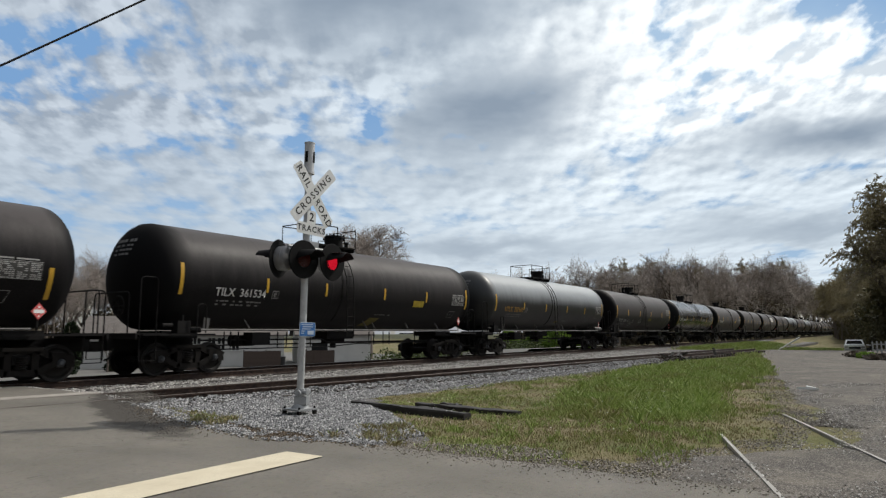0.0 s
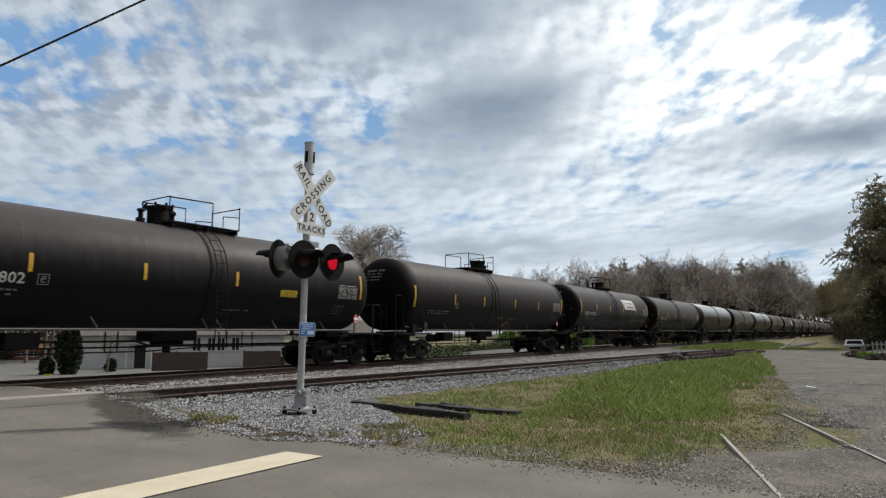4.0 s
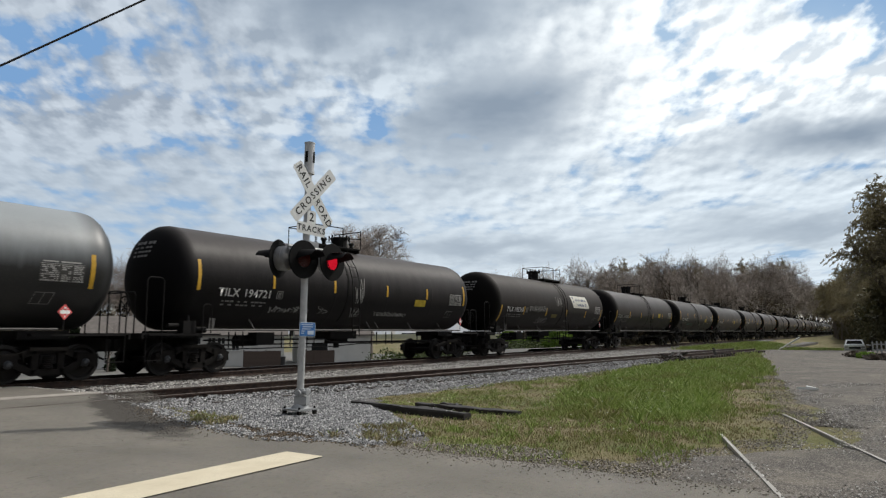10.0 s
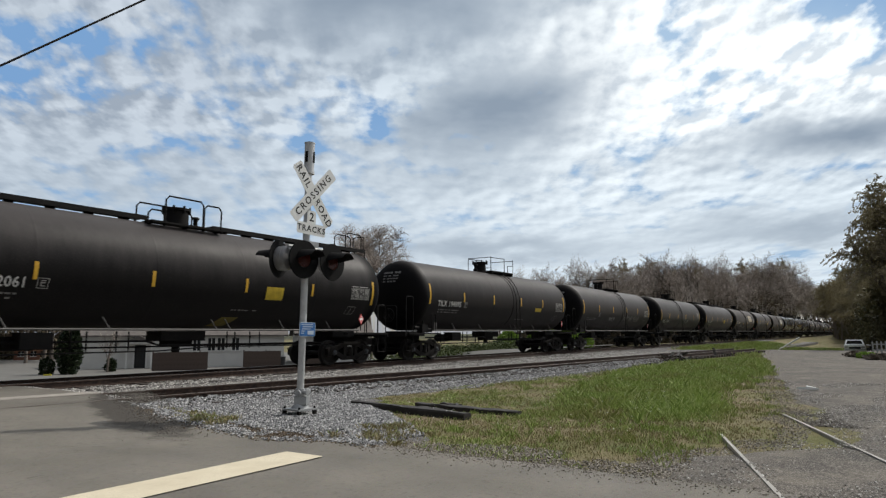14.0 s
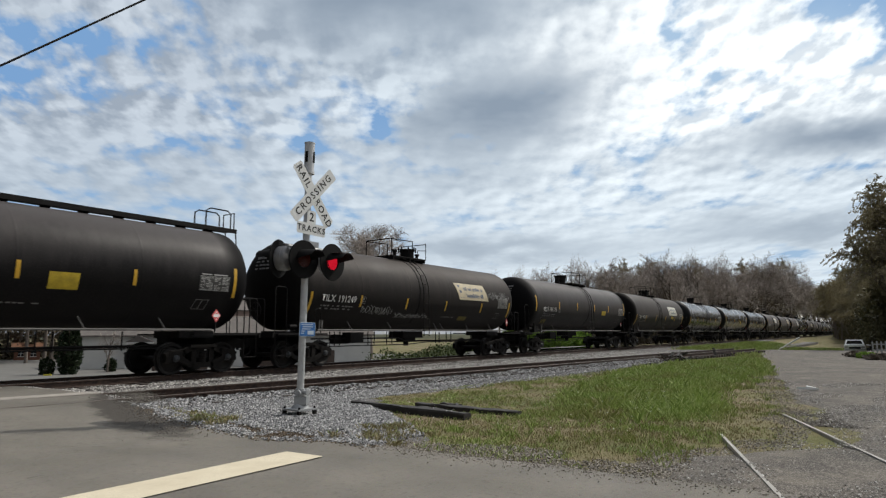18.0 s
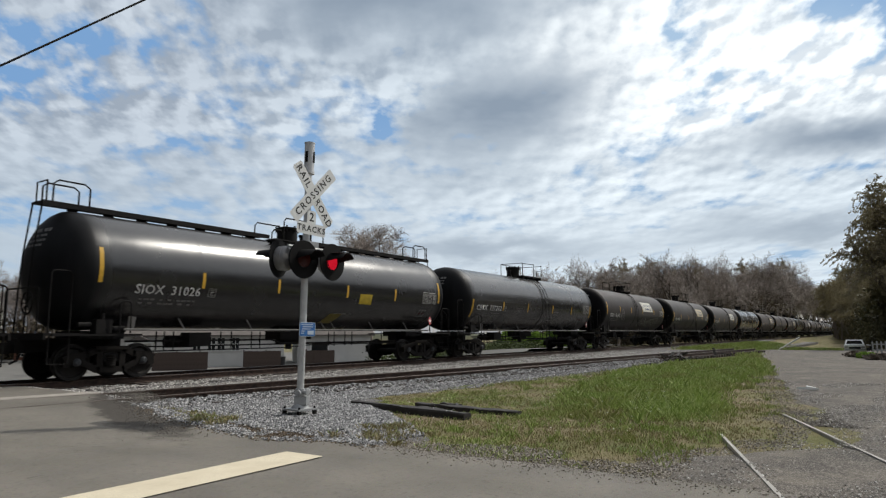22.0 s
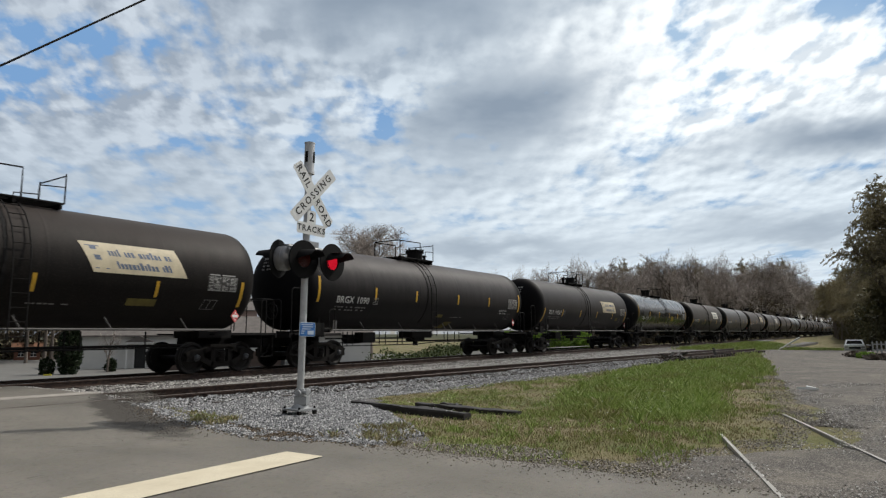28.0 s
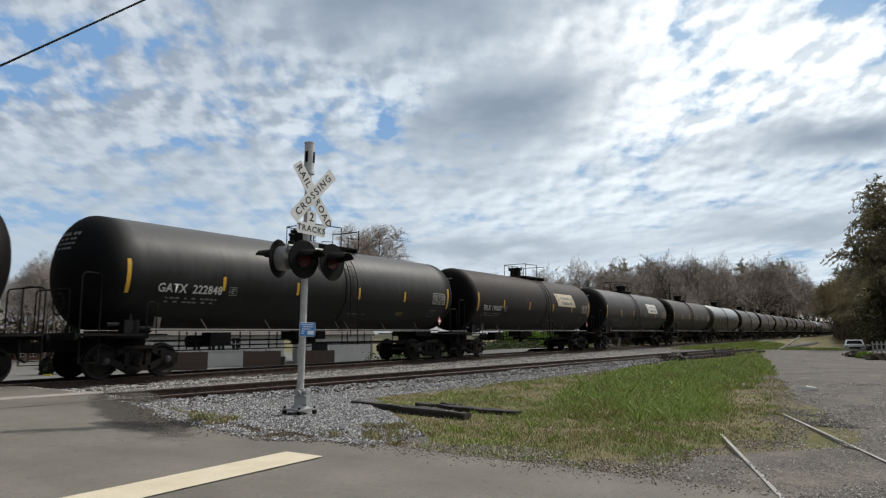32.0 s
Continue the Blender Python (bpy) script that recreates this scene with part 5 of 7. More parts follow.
def dress(c, i, s0, stripes, marks, mark_x, mark_a, wide, ink, data_a, banner, old, panels, tilt, scrawls, paint, tests, kit, words, style, body):
    """Stripes, stencils, panels, banner and scrawls of one car, and its label."""
    half = 7.24 if body == 1 else 7.63
    ends, between, places = STRIPES[stripes]
    for x in (-half, half):
        part("reflector_stripe", stripe_mesh(*((ends[0] + 0.14, ends[1] + 0.08) if x > 0 and stripes in ("low", "under") else ends), 0.055), None, c, at=pose(x, 0, 0))
    for x in places:
        part("reflector_stripe", stripe_mesh(*between, 0.048), None, c, at=pose(x, 0, 0))
    text = [STYLE_LABEL[style]]
    if body == 2:
        text.append("with a long crown walkway")
    if banner:
        text.append("with a %s banner" % ("yellowed" if old else "white"))
    if scrawls or paint:
        text.append("and scrawls" if len(text) > 1 else "with sprayed scrawls")
    elif len(text) == 1:
        text.append("on the main track")
    tagged(c, words or " ".join(text[:3]), "tank car", "cars of the train")
    if marks:
        owner, number = marks.split()
        halves = [words_on_tank(t, 0.36, 0.0, mark_a, 1.05) for t in (owner, number)]
        spans = [(min(v.co.x for v in bm.verts), max(v.co.x for v in bm.verts)) for bm in halves]
        gap = 0.21
        k = wide / (spans[0][1] - spans[0][0] + spans[1][1] - spans[1][0] + gap)
        at = mark_x - wide
        for bm, (x0, x1), word in zip(halves, spans, ("owner_mark", "car_number")):
            for v in bm.verts:
                v.co.x = at + (v.co.x - x0) * k
            at += (x1 - x0 + gap) * k
            part(word, bm, ink or STENCIL, c, "orange stencil" if ink is GOLD else "white stencil")
    below = Matrix.Translation((mark_x + 4.68, 0, TZ)) @ Matrix.Rotation(-(mark_a + 0.285), 4, "X") @ Matrix.Translation((0, 0, -TZ))
    tagged(part("small_print", PRINT, None, c, "rows of small faded print", at=below), kind="stuff")
    tagged(part("small_print", BELT_PRINT, None, c), kind="stuff")
    tagged(part("head_print", HEAD_PRINT[body % 2], None, c), kind="stuff")
    if "s" in kit:
        tagged(part("small_print", PRINT_MORE, None, c), kind="stuff")
    part("class_mark", CLASS_BOX, None, c, at=below @ Matrix.Translation((-4.28, 0, 0)))
    turn_up = Matrix.Translation((half - 1.25, 0, TZ)) @ Matrix.Rotation(-data_a, 4, "X") @ Matrix.Translation((0, 0, -TZ))
    part("data_panel", DATA_PANEL, None, c, "dark data panel with pale print", at=turn_up)
    tagged(part("data_print", DATA_BARS, None, c, at=turn_up), kind="stuff")
    part("inspection_mark", FRAME_MARK, None, c, at=pose(half - 1.1, 0, 0))
    if banner:
        sheet, print_, emblem = banner_meshes(banner[1], old)
        b = part("banner", sheet, None, c, "slanting banner with slate print", at=pose(banner[0], 0, 0))
        tagged(part("banner_print", print_, None, b), kind="stuff")
        part("banner_emblem", emblem, None, b)
    for x, w, a0, a1 in panels:
        part("yellow_panel", panel_mesh(w, a0, a1, 0.0, a1 < -0.3), None, c, "dirty yellow panel", at=pose(x, 0, 0))
    if tilt is not None:
        part("yellow_panel", panel_mesh(0.62, tilt, tilt + 0.32, 0.30, True), None, c, "slanting olive panel", at=pose(1.05, 0, 0))
    if tests:
        for k in range(2):
            part("test_mark", words_on_tank("AAR ST-445", 0.13, tests, -0.36 - 0.09 * k, 1.1), STENCIL, c)
    if "c" in kit:
        part("air_tank", CYL, None, c, "grey cylinder on the end platform")
    for k, (x0, x1, a0, a1, colour) in enumerate(scrawls):
        tagged(part("scrawl", scrawl(7 * i + k, x0, x1, a0, a1, INKS[colour]), None, c, "sprayed scrawl"), kind="stuff")
    if paint:
        tagged(part("mural", mural(i, *paint, FAINT), None, c, "broad grey sprayed piece"), kind="stuff")


car(-25.5, 0, "black", "tall")
car(-7.0, 1, "black", "under", kit="", panels=[(3.7, 0.7, -0.3, -0.14)])
car(10.99, 0, "black", "tall", "TILX 361534", -4.54, wide=1.92, panels=[(3.85, 0.74, -0.38, -0.21)], tilt=-1.07)
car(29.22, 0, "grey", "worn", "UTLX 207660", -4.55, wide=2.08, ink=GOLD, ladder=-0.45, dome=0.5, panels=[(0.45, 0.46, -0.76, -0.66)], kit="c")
car(47.78, 1, "black", "even", "TAEX 2206", -4.75, -0.50, 1.82, STENCIL_OLD, 0.16, panels=[(1.3, 0.8, -0.48, -0.33)], scrawls=[(-4.0, -3.2, -0.80, -0.42, "pale"), (-1.7, -1.1, -0.66, -0.36, "pale")])
car(65.75, 0, "glossy", "low", "CBTX 736869", -4.73, -0.30, 2.50, ladder=0.56, dome=-0.64, kit="s")
car(84.30, 1, "black", "high", "TILX 194802", -4.5, -0.26, 2.05, ladder=0.86, dome=-0.3, panels=[(3.63, 0.74, -0.31, -0.16)])
car(102.3, 0, "black", "tall", tilt=-1.07, panels=[(0.3, 0.48, -0.66, -0.56)])
car(120.86, 1, "black", "top", "TCBX 197062", -4.55, -0.265, 2.07, STENCIL, 0.08, banner=(1.5, 0.04), scrawls=[(-3.6, -2.4, -0.80, -0.36, "teal"), (2.9, 4.3, -0.64, -0.38, "pale"), (4.7, 6.5, -0.60, -0.38, "pale")])
car(138.65, 0, "black", "tall", "BRGX 1156", -4.80, -0.285, 1.82, panels=[(-0.25, 0.48, -0.61, -0.5)], tilt=-1.15, tests=5.95)
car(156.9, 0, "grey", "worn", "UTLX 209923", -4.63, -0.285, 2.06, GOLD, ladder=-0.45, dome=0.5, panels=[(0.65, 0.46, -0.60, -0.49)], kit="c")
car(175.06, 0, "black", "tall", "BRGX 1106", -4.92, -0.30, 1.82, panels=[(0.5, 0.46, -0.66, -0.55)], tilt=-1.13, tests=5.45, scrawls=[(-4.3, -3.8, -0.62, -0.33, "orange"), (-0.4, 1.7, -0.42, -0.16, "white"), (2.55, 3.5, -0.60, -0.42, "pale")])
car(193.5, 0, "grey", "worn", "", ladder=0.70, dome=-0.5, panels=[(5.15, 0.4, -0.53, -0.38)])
car(211.86, 1, "black", "high", "TILX 194721", -4.53, -0.285, 2.0, panels=[(3.77, 0.76, -0.36, -0.18)], scrawls=[(-4.4, -2.8, -0.68, -0.53, "pale"), (-2.2, -1.8, -0.68, -0.45, "pale"), (-0.45, -0.1, -0.75, -0.45, "pale"), (-0.45, -0.1, -0.35, 0.2, "white"), (0.9, 2.9, -0.68, -0.57, "pale")])
car(230.14, 1, "brown", "under", "TILX 192368", -4.71, -0.28, 1.95, ladder=0.9, dome=-0.3, banner=(2.27, -0.07), panels=[(-0.5, 0.8, -0.52, -0.38)], scrawls=[(-4.0, -1.8, -0.30, -0.10, "white"), (-2.7, -1.4, -0.78, -0.50, "pale"), (-0.45, 0.2, -0.03, 0.35, "white")])
car(248.01, 0, "black", "low", "TCBX 304082", -4.74, -0.30, 2.58, STENCIL_OLD, ladder=0.56, dome=-0.64, panels=[(3.53, 0.66, -0.26, -0.05)])
car(266.65, 1, "black", "high", "TILX 194767", -4.5, -0.275, 2.02, panels=[(3.8, 0.74, -0.39, -0.16)], scrawls=[(-4.25, -3.5, -0.64, -0.46, "teal"), (-2.9, -2.1, -0.66, -0.45, "teal"), (0.95, 1.5, -0.66, -0.48, "pale"), (2.8, 3.3, -0.62, -0.36, "pale"), (4.5, 5.3, -0.50, -0.42, "pale")])
car(284.52, 2, "black", "mid", "TILX 352061", -4.80, -0.32, 1.8, panels=[(2.72, 0.72, -0.39, -0.12)], tilt=-1.16)
car(303.71, 1, "black", "high", "TILX 194895", -4.67, -0.24, 1.95, ladder=0.9, dome=-0.3, panels=[(3.67, 0.76, -0.32, -0.19)])
car(321.6, 1, "black", "high", "", ladder=0.9, dome=-0.3, scrawls=[(-2.2, -1.2, -0.55, -0.35, "pale"), (0.8, 4.6, -0.55, -0.25, "white")])
car(340.16, 1, "black", "even", "TAEX 2199", -4.68, -0.445, 2.02, STENCIL, 0.15, scrawls=[(0.95, 2.6, -0.56, -0.30, "pale")])
car(358.10, 2, "black", "mid", "TILX 352127", -4.80, -0.32, 1.86, panels=[(2.6, 0.72, -0.39, -0.12)])
car(376.66, 1, "brown", "under", "TILX 191249", -4.89, -0.28, 1.84, banner=(2.33, -0.08), old=True, panels=[(3.0, 0.74, -0.76, -0.61)], scrawls=[(-4.5, -2.7, -0.62, -0.40, "pale"), (-2.3, -0.1, -0.72, -0.57, "pale"), (4.9, 6.9, 0.0, 0.22, "pale")])
car(394.47, 0, "black", "high", "TILX 191176", -4.77, -0.205, 1.9, ladder=0.83, dome=-0.6, panels=[(3.3, 0.78, -0.31, -0.12), (-6.15, 0.6, -0.80, -0.6)])
car(413.07, 1, "brown", "under", "TILX 192367", -4.66, -0.265, 1.92, banner=(2.42, -0.08), panels=[(3.46, 0.74, -0.29, -0.14)])
car(430.98, 0, "glossy", "low", "CBTX 737189", -4.68, -0.29, 2.54, ladder=0.56, dome=-0.64, panels=[(-1.2, 0.46, -0.64, -0.54)], kit="s")
car(449.33, 2, "glossy", "plain", "SIOX 31026", -4.65, -0.32, 2.0, panels=[(2.7, 0.7, -0.38, -0.13)], tilt=-0.98)
car(467.59, 0, "glossy", "low", "CBTX 737212", -4.72, -0.285, 2.52, ladder=0.6, dome=-0.5, kit="s")
car(486.28, 1, "black", "top", "TCBX 196240", -4.49, -0.275, 2.1, STENCIL, 0.08, banner=(1.3, 0.02), scrawls=[(-3.95, -3.3, -0.48, 0.05, "white")], paint=(0.5, 5.8, -0.85, -0.28))
car(504.52, 1, "black", "mid", "TILX 190520", -4.86, -0.275, 1.85, ladder=0.9, dome=-0.3, banner=(2.26, -0.01), old=True)
car(522.74, 1, "black", "mid", "TILX 198495", -4.70, -0.275, 2.0, ladder=0.9, dome=-0.3, banner=(2.35, -0.08), panels=[(5.5, 0.44, -0.48, -0.32)], scrawls=[(0.65, 1.3, 0.0, 0.5, "white")])
car(540.49, 0, "glossy", "low", "CBTX 738883", -4.72, -0.29, 2.5, ladder=0.56, dome=-0.64, kit="s")
car(559.47, 1, "brown", "under", "TILX 191357", -4.93, -0.27, 1.84, ladder=0.9, dome=-0.3, banner=(2.6, -0.08), old=True, panels=[(4.05, 0.84, -0.63, -0.49)])
car(577.29, 0, "black", "tall", "BRGX 1090", -4.87, -0.295, 1.8, panels=[(0.3, 0.48, -0.67, -0.57)], tilt=-1.15, tests=5.95)
car(595.96, 1, "black", "under", "TILX 190567", -4.79, -0.305, 1.86, banner=(2.4, -0.18), old=True, panels=[(5.45, 0.5, -0.56, -0.4)])
car(613.85, 0, "glossy", "plain", "TILX 192176", -4.75, -0.32, 1.86, ladder=0.7, dome=-0.4, panels=[(2.6, 0.68, -0.40, -0.14)])
car(632.50, 1, "brown", "under", "TILX 192376", -4.75, -0.285, 1.92, banner=(2.29, -0.09), scrawls=[(-3.5, -1.4, -0.54, -0.30, "yellow"), (0.35, 1.3, -0.50, -0.36, "yellow")])
car(650.37, 0, "greyblack", "mid", "GATX 222848", -4.65, -0.27, 2.1, ladder=1.14, dome=0.0, panels=[(4.3, 0.42, -0.65, -0.55)])
car(668.4, 1, "brown", "mid", "TILX 190587", -4.8, -0.285, 1.9, ladder=0.9, dome=-0.3, banner=(2.3, -0.05), old=True)
car(686.6, 0, "greyblack", "mid", banner=(2.3, -0.05))
car(704.9, 0, "black", "tall")
car(723.1, 0, "grey", "worn", kit="c")
car(741.4, 0, "greyblack", "mid")
car(759.6, 0, "black", "tall")
car(777.9, 1, "black", "high")
car(796.1, 1, "brown", "under")
car(814.4, 0, "greyblack", "mid")
car(832.6, 0, "black", "tall")
car(850.9, 1, "black", "high")
car(869.1, 0, "grey", "worn", kit="c")
car(887.4, 0, "black", "tall")
car(905.7, 0, "black", "tall")
car(923.9, 1, "brown", "under")
car(942.1, 0, "greyblack", "mid")
car(960.3, 0, "black", "tall")
for i, (c, x, spec) in enumerate(TRAIN):
    c.matrix_basis = pose(x, TRACK_Y, RAIL_Z)
    dress(c, i, *spec)
# ---------------------------------------------------------------- trees
BARK = plain("grey brown bark", (0.15, 0.125, 0.105), 0.9, 0, 0.4, 3.0)
TWIG = plain("bare twigs", (0.33, 0.285, 0.255), 0.9, 0, 0.35, 2.0)
DARK_BARK = plain("dark bark", (0.06, 0.05, 0.042), 0.9, 0, 0.4, 3.0)


def leaf_mat(name, a, b, through_light=0.0):
    """Leaves or crumbs that differ one by one; thin leaves let some light through."""
    def build(N):
        r = N.geo.outputs["Random Per Island"]
        c = N.ramp(r, (0.0, a), (1.0, b))
        p = surface(N, c, 0.7, 0, None, spec=0.2)
        if not through_light:
            return p
        t = N.n("ShaderNodeBsdfTranslucent", Color=c)
        return N.n("ShaderNodeMixShader", i0=through_light, i1=p, i2=t.outputs[0]).outputs[0]
    return material(name, build)


BUD = leaf_mat("olive spring leaves", (0.135, 0.116, 0.068), (0.31, 0.268, 0.155), 0.4)
BUD_BROWN = leaf_mat("brown spring buds", (0.12, 0.10, 0.082), (0.23, 0.195, 0.16))
FRESH = leaf_mat("fresh green leaves", (0.08, 0.16, 0.025), (0.22, 0.32, 0.06), 0.4)
EVERGREEN = leaf_mat("dark evergreen leaves", (0.012, 0.022, 0.010), (0.035, 0.05, 0.022))


class Soup:
    """Collects plain geometry for one mesh."""

    def __init__(self):
        self.v, self.f = [], []

    def tube(self, pts, radii, seg):
        base = len(self.v)
        for i, (p, r) in enumerate(zip(pts, radii)):
            d = (pts[min(i + 1, len(pts) - 1)] - pts[max(i - 1, 0)]).normalized()
            a = d.orthogonal().normalized()
            b = d.cross(a)
            for k in range(seg):
                t = 2 * math.pi * k / seg
                self.v.append(p + (a * math.cos(t) + b * math.sin(t)) * r)
        for i in range(len(pts) - 1):
            for k in range(seg):
                o, q = base + i * seg, base + (i + 1) * seg
                self.f.append((o + k, o + (k + 1) % seg, q + (k + 1) % seg, q + k))

    def leaf(self, p, d, size, rng):
        a = d.orthogonal().normalized()
        a.rotate(Matrix.Rotation(rng.uniform(0, 6.28), 3, d))
        s = a * size * 0.5
        e = d * size
        o = len(self.v)
        self.v += [p, p + e * 0.5 + s, p + e, p + e * 0.5 - s]
        self.f.append((o, o + 1, o + 2, o + 3))

    def mesh(self, name, mat, smooth=True):
        me = bpy.data.meshes.new(name)
        me.from_pydata([tuple(v) for v in self.v], [], self.f)
        me.materials.append(mat)
        if smooth:
            me.shade_smooth()
        return me


def tree_meshes(seed, height, spread, leaf=None, leaf_n=0, leaf_size=0.2, trunk_r=0.28, bark=None, fork=0.3, twigs=5, first=0.25, thin=0.008):
    """A bare or budding broadleaf: trunk and limbs, twigs, leaves."""
    rng = random.Random(seed)
    wood, fine, leaves = Soup(), Soup(), Soup()

    def grow(p, d, length, r, level):
        n = 4 if level < 2 else 3
        pts, rad = [p], [r]
        q, dd = p.copy(), d.copy()
        for k in range(n):
            wob = 0.10 if level == 0 else 0.20
            dd = (dd + Vector((rng.uniform(-wob, wob), rng.uniform(-wob, wob), rng.uniform(-0.02, 0.14)))).normalized()
            q = q + dd * length / n
            pts.append(q)
            rad.append(r * (1 - 0.62 * (k + 1) / n) if level < 4 else r * (1 - 0.75 * (k + 1) / n))
        (wood if level < 3 else fine).tube(pts, rad, 7 if level == 0 else 5 if level < 3 else 3)
        if level >= 4:
            if leaf_n:
                for _ in range(leaf_n):
                    t = rng.random()
                    k = min(int(t * n), n - 1)
                    b = pts[k].lerp(pts[k + 1], t * n - k)
                    leaves.leaf(b, Vector((rng.gauss(0, 1), rng.gauss(0, 1), rng.gauss(0.2, 1))).normalized(), leaf_size * rng.uniform(0.6, 1.3), rng)
            return
        kids = (7 + rng.randrange(3)) if level == 0 else twigs if level < 3 else twigs + 1
        for k in range(kids):
            t = first + (1 - first) * (k + rng.random()) / kids if level == 0 else 0.2 + 0.8 * (k + rng.random()) / kids
            i = min(int(t * n), n - 1)
            b = pts[i].lerp(pts[i + 1], t * n - i)
            ang = rng.uniform(0, 6.283)
            side = Vector((math.cos(ang), math.sin(ang), rng.uniform(-0.1, 0.35)))
            up_w = 0.75 if level == 0 else 0.8
            nd = (dd * up_w + side * (spread if level == 0 else 0.75)).normalized()
            ln = length * (rng.uniform(0.45, 0.72) if level == 0 else rng.uniform(0.42, 0.66)) * (1.12 - 0.45 * t if level == 0 else 1)
            grow(b, nd, ln, max(rad[i] * (0.55 if level == 0 else 0.6), thin), level + 1)
    grow(Vector((0, 0, -0.2)), Vector((0, 0, 1)), height * 0.72, trunk_r, 0)
    out = [("trunk", wood.mesh("trunk", bark or BARK), ""), ("crown", fine.mesh("crown", TWIG if bark is None else bark), "")]
    if leaf_n:
        out.append(("leaves", leaves.mesh("leaves", leaf, False), ""))
    return out


def plant(kinds, x, y, z, turn, scale, label, group=""):
    t = thing("tree", label, "tree", group, Matrix.LocRotScale((x, y, z), Euler((0, 0, turn)), (scale, scale, scale)))
    for name, me, lab in kinds:
        part(name, me, None, t, lab)
    return t


def domed(kinds, power, drop):
    """The same tree with its upper boughs spread (power) and its outer boughs bowed down (drop) into a round crown."""
    top_z = max(v.co.z for _, me, _ in kinds for v in me.vertices)
    reach = np.percentile([math.hypot(v.co.x, v.co.y) for v in kinds[1][1].vertices], 97)
    for _, me, _ in kinds:
        for v in me.vertices:
            u = max(0.0, min(1.0, v.co.z / top_z))
            if u > 0:
                bow = drop * min(1.3, math.hypot(v.co.x, v.co.y) / reach) ** 2 * step(0.25, 0.6, u)
                v.co.z = top_z * (1 - (1 - u) ** power - bow)
    return kinds


def shaped(kinds, tall, wide):
    """The same tree drawn out to a given height and half width of crown."""
    top_z = max(v.co.z for _, me, _ in kinds for v in me.vertices)
    reach = np.percentile([math.hypot(v.co.x, v.co.y) for v in kinds[1][1].vertices], 97)
    for _, me, _ in kinds:
        me.transform(Matrix.Diagonal((wide / reach, wide / reach, tall / top_z, 1)))
    return kinds


BARE = [domed(tree_meshes(s, 14, sp, None, 0, 0.15, 0.26, twigs=7, first=0.34, thin=0.015), 1.12, 0.24) for s, sp in ((11, 0.62), (12, 0.75), (15, 0.68))]
BUDDED = [domed(tree_meshes(s, 14, 0.7, BUD, 13, 0.135, 0.26, BARK, first=0.08, twigs=6), 1.2, 0.22) for s in (21, 22)]
rng = random.Random(5)
plant(shaped(domed(tree_meshes(57, 13.0, 1.05, None, 0, 0.12, 0.34, twigs=9, first=0.34, thin=0.018), 1.45, 0.16), 16.2, 7.0), 57.2, 48.9, -1.5, 0.4, 1.0, "bare grey tree behind the houses", "bare trees")
for k in range(6):
    plant(BARE[k % 3], 18 + 9 * k + rng.uniform(-3, 3), 92 + rng.uniform(-6, 6), -1.6, rng.uniform(0, 6), rng.uniform(0.8, 1.05), "bare grey tree in the far row", "bare trees")
for x, y, h in ((36.5, 79, 0.80), (40.5, 84, 0.88), (33.0, 77, 0.74), (44, 90, 0.9)):
    plant(BARE[int(x) % 3], x, y, -1.6, x, h, "bare grey tree beyond the lot", "bare trees")
for k in range(11):
    bearing, d = radians(57.5 + 1.7 * k + rng.uniform(-0.5, 0.5)), rng.uniform(84, 104)
    plant(BARE[k % 3], d * math.cos(bearing), d * math.sin(bearing), -1.6, rng.uniform(0, 6), rng.uniform(0.72, 0.92), "bare brown tree behind the lot", "bare trees")
# the wood behind the train: its edge draws in towards the track with distance
for row, n in ((0, 34), (1, 46)):
    for k in range(n):
        u = (k + rng.uniform(-0.35, 0.35)) / (n - 1)
        if row == 1 and u < 0.42 or row == 0 and u < 0.36 and k % 3 == 1:
            continue
        bearing = radians(29.0 - 23.0 * u)
        y = 45 - 19 * min(1, 1.3 * u) + 11 * row + rng.uniform(-1.5, 4)
        x = y / math.tan(bearing)
        ahead = math.hypot(x, y) * math.cos(radians(34.1) - bearing)
        tall = 2.6 + ahead * (0.122 + 0.007 * math.sin(k * 1.9) + rng.uniform(-0.012, 0.009) - 0.014 * (u < 0.12) - 0.010 * row)
        kind = BARE[k % 3] if row == 0 or k % 4 else BUDDED[0]
        plant(kind, x, y, -1.2, rng.uniform(0, 6), tall / 16.4, "bare brown tree at the edge of the wood" if row == 0 else "bare brown tree deeper in the wood", "wood behind the track")
# the wood on the near side of the track
for x, y, s, kind in ((64, -1.2, 0.86, 0), (68, -2.8, 0.93, 1), (66, -6.8, 1.0, 0), (73, -1.7, 0.64, 1), (80, -2.0, 0.68, 0), (86, -5.0, 0.9, 1), (92, -0.4, 0.56, 1), (104, 2.3, 0.50, 0), (118, 4.2, 0.52, 1), (134, 6.0, 0.58, 0), (152, 7.5, 0.75, 1), (174, 9.0, 0.85, 0), (200, 10.3, 0.95, 1), (96, -7, 1.1, 0), (125, -4, 1.15, 1), (232, 10.8, 1.15, 0), (272, 11, 1.4, 1), (150, 0, 1.1, 0), (190, 3, 1.3, 1)):
    plant(BUDDED[kind], x * 1.1, y * 1.1, 0, rng.uniform(0, 6), s * 1.1, "budding olive-brown tree at the lane's end", "wood by the lane")

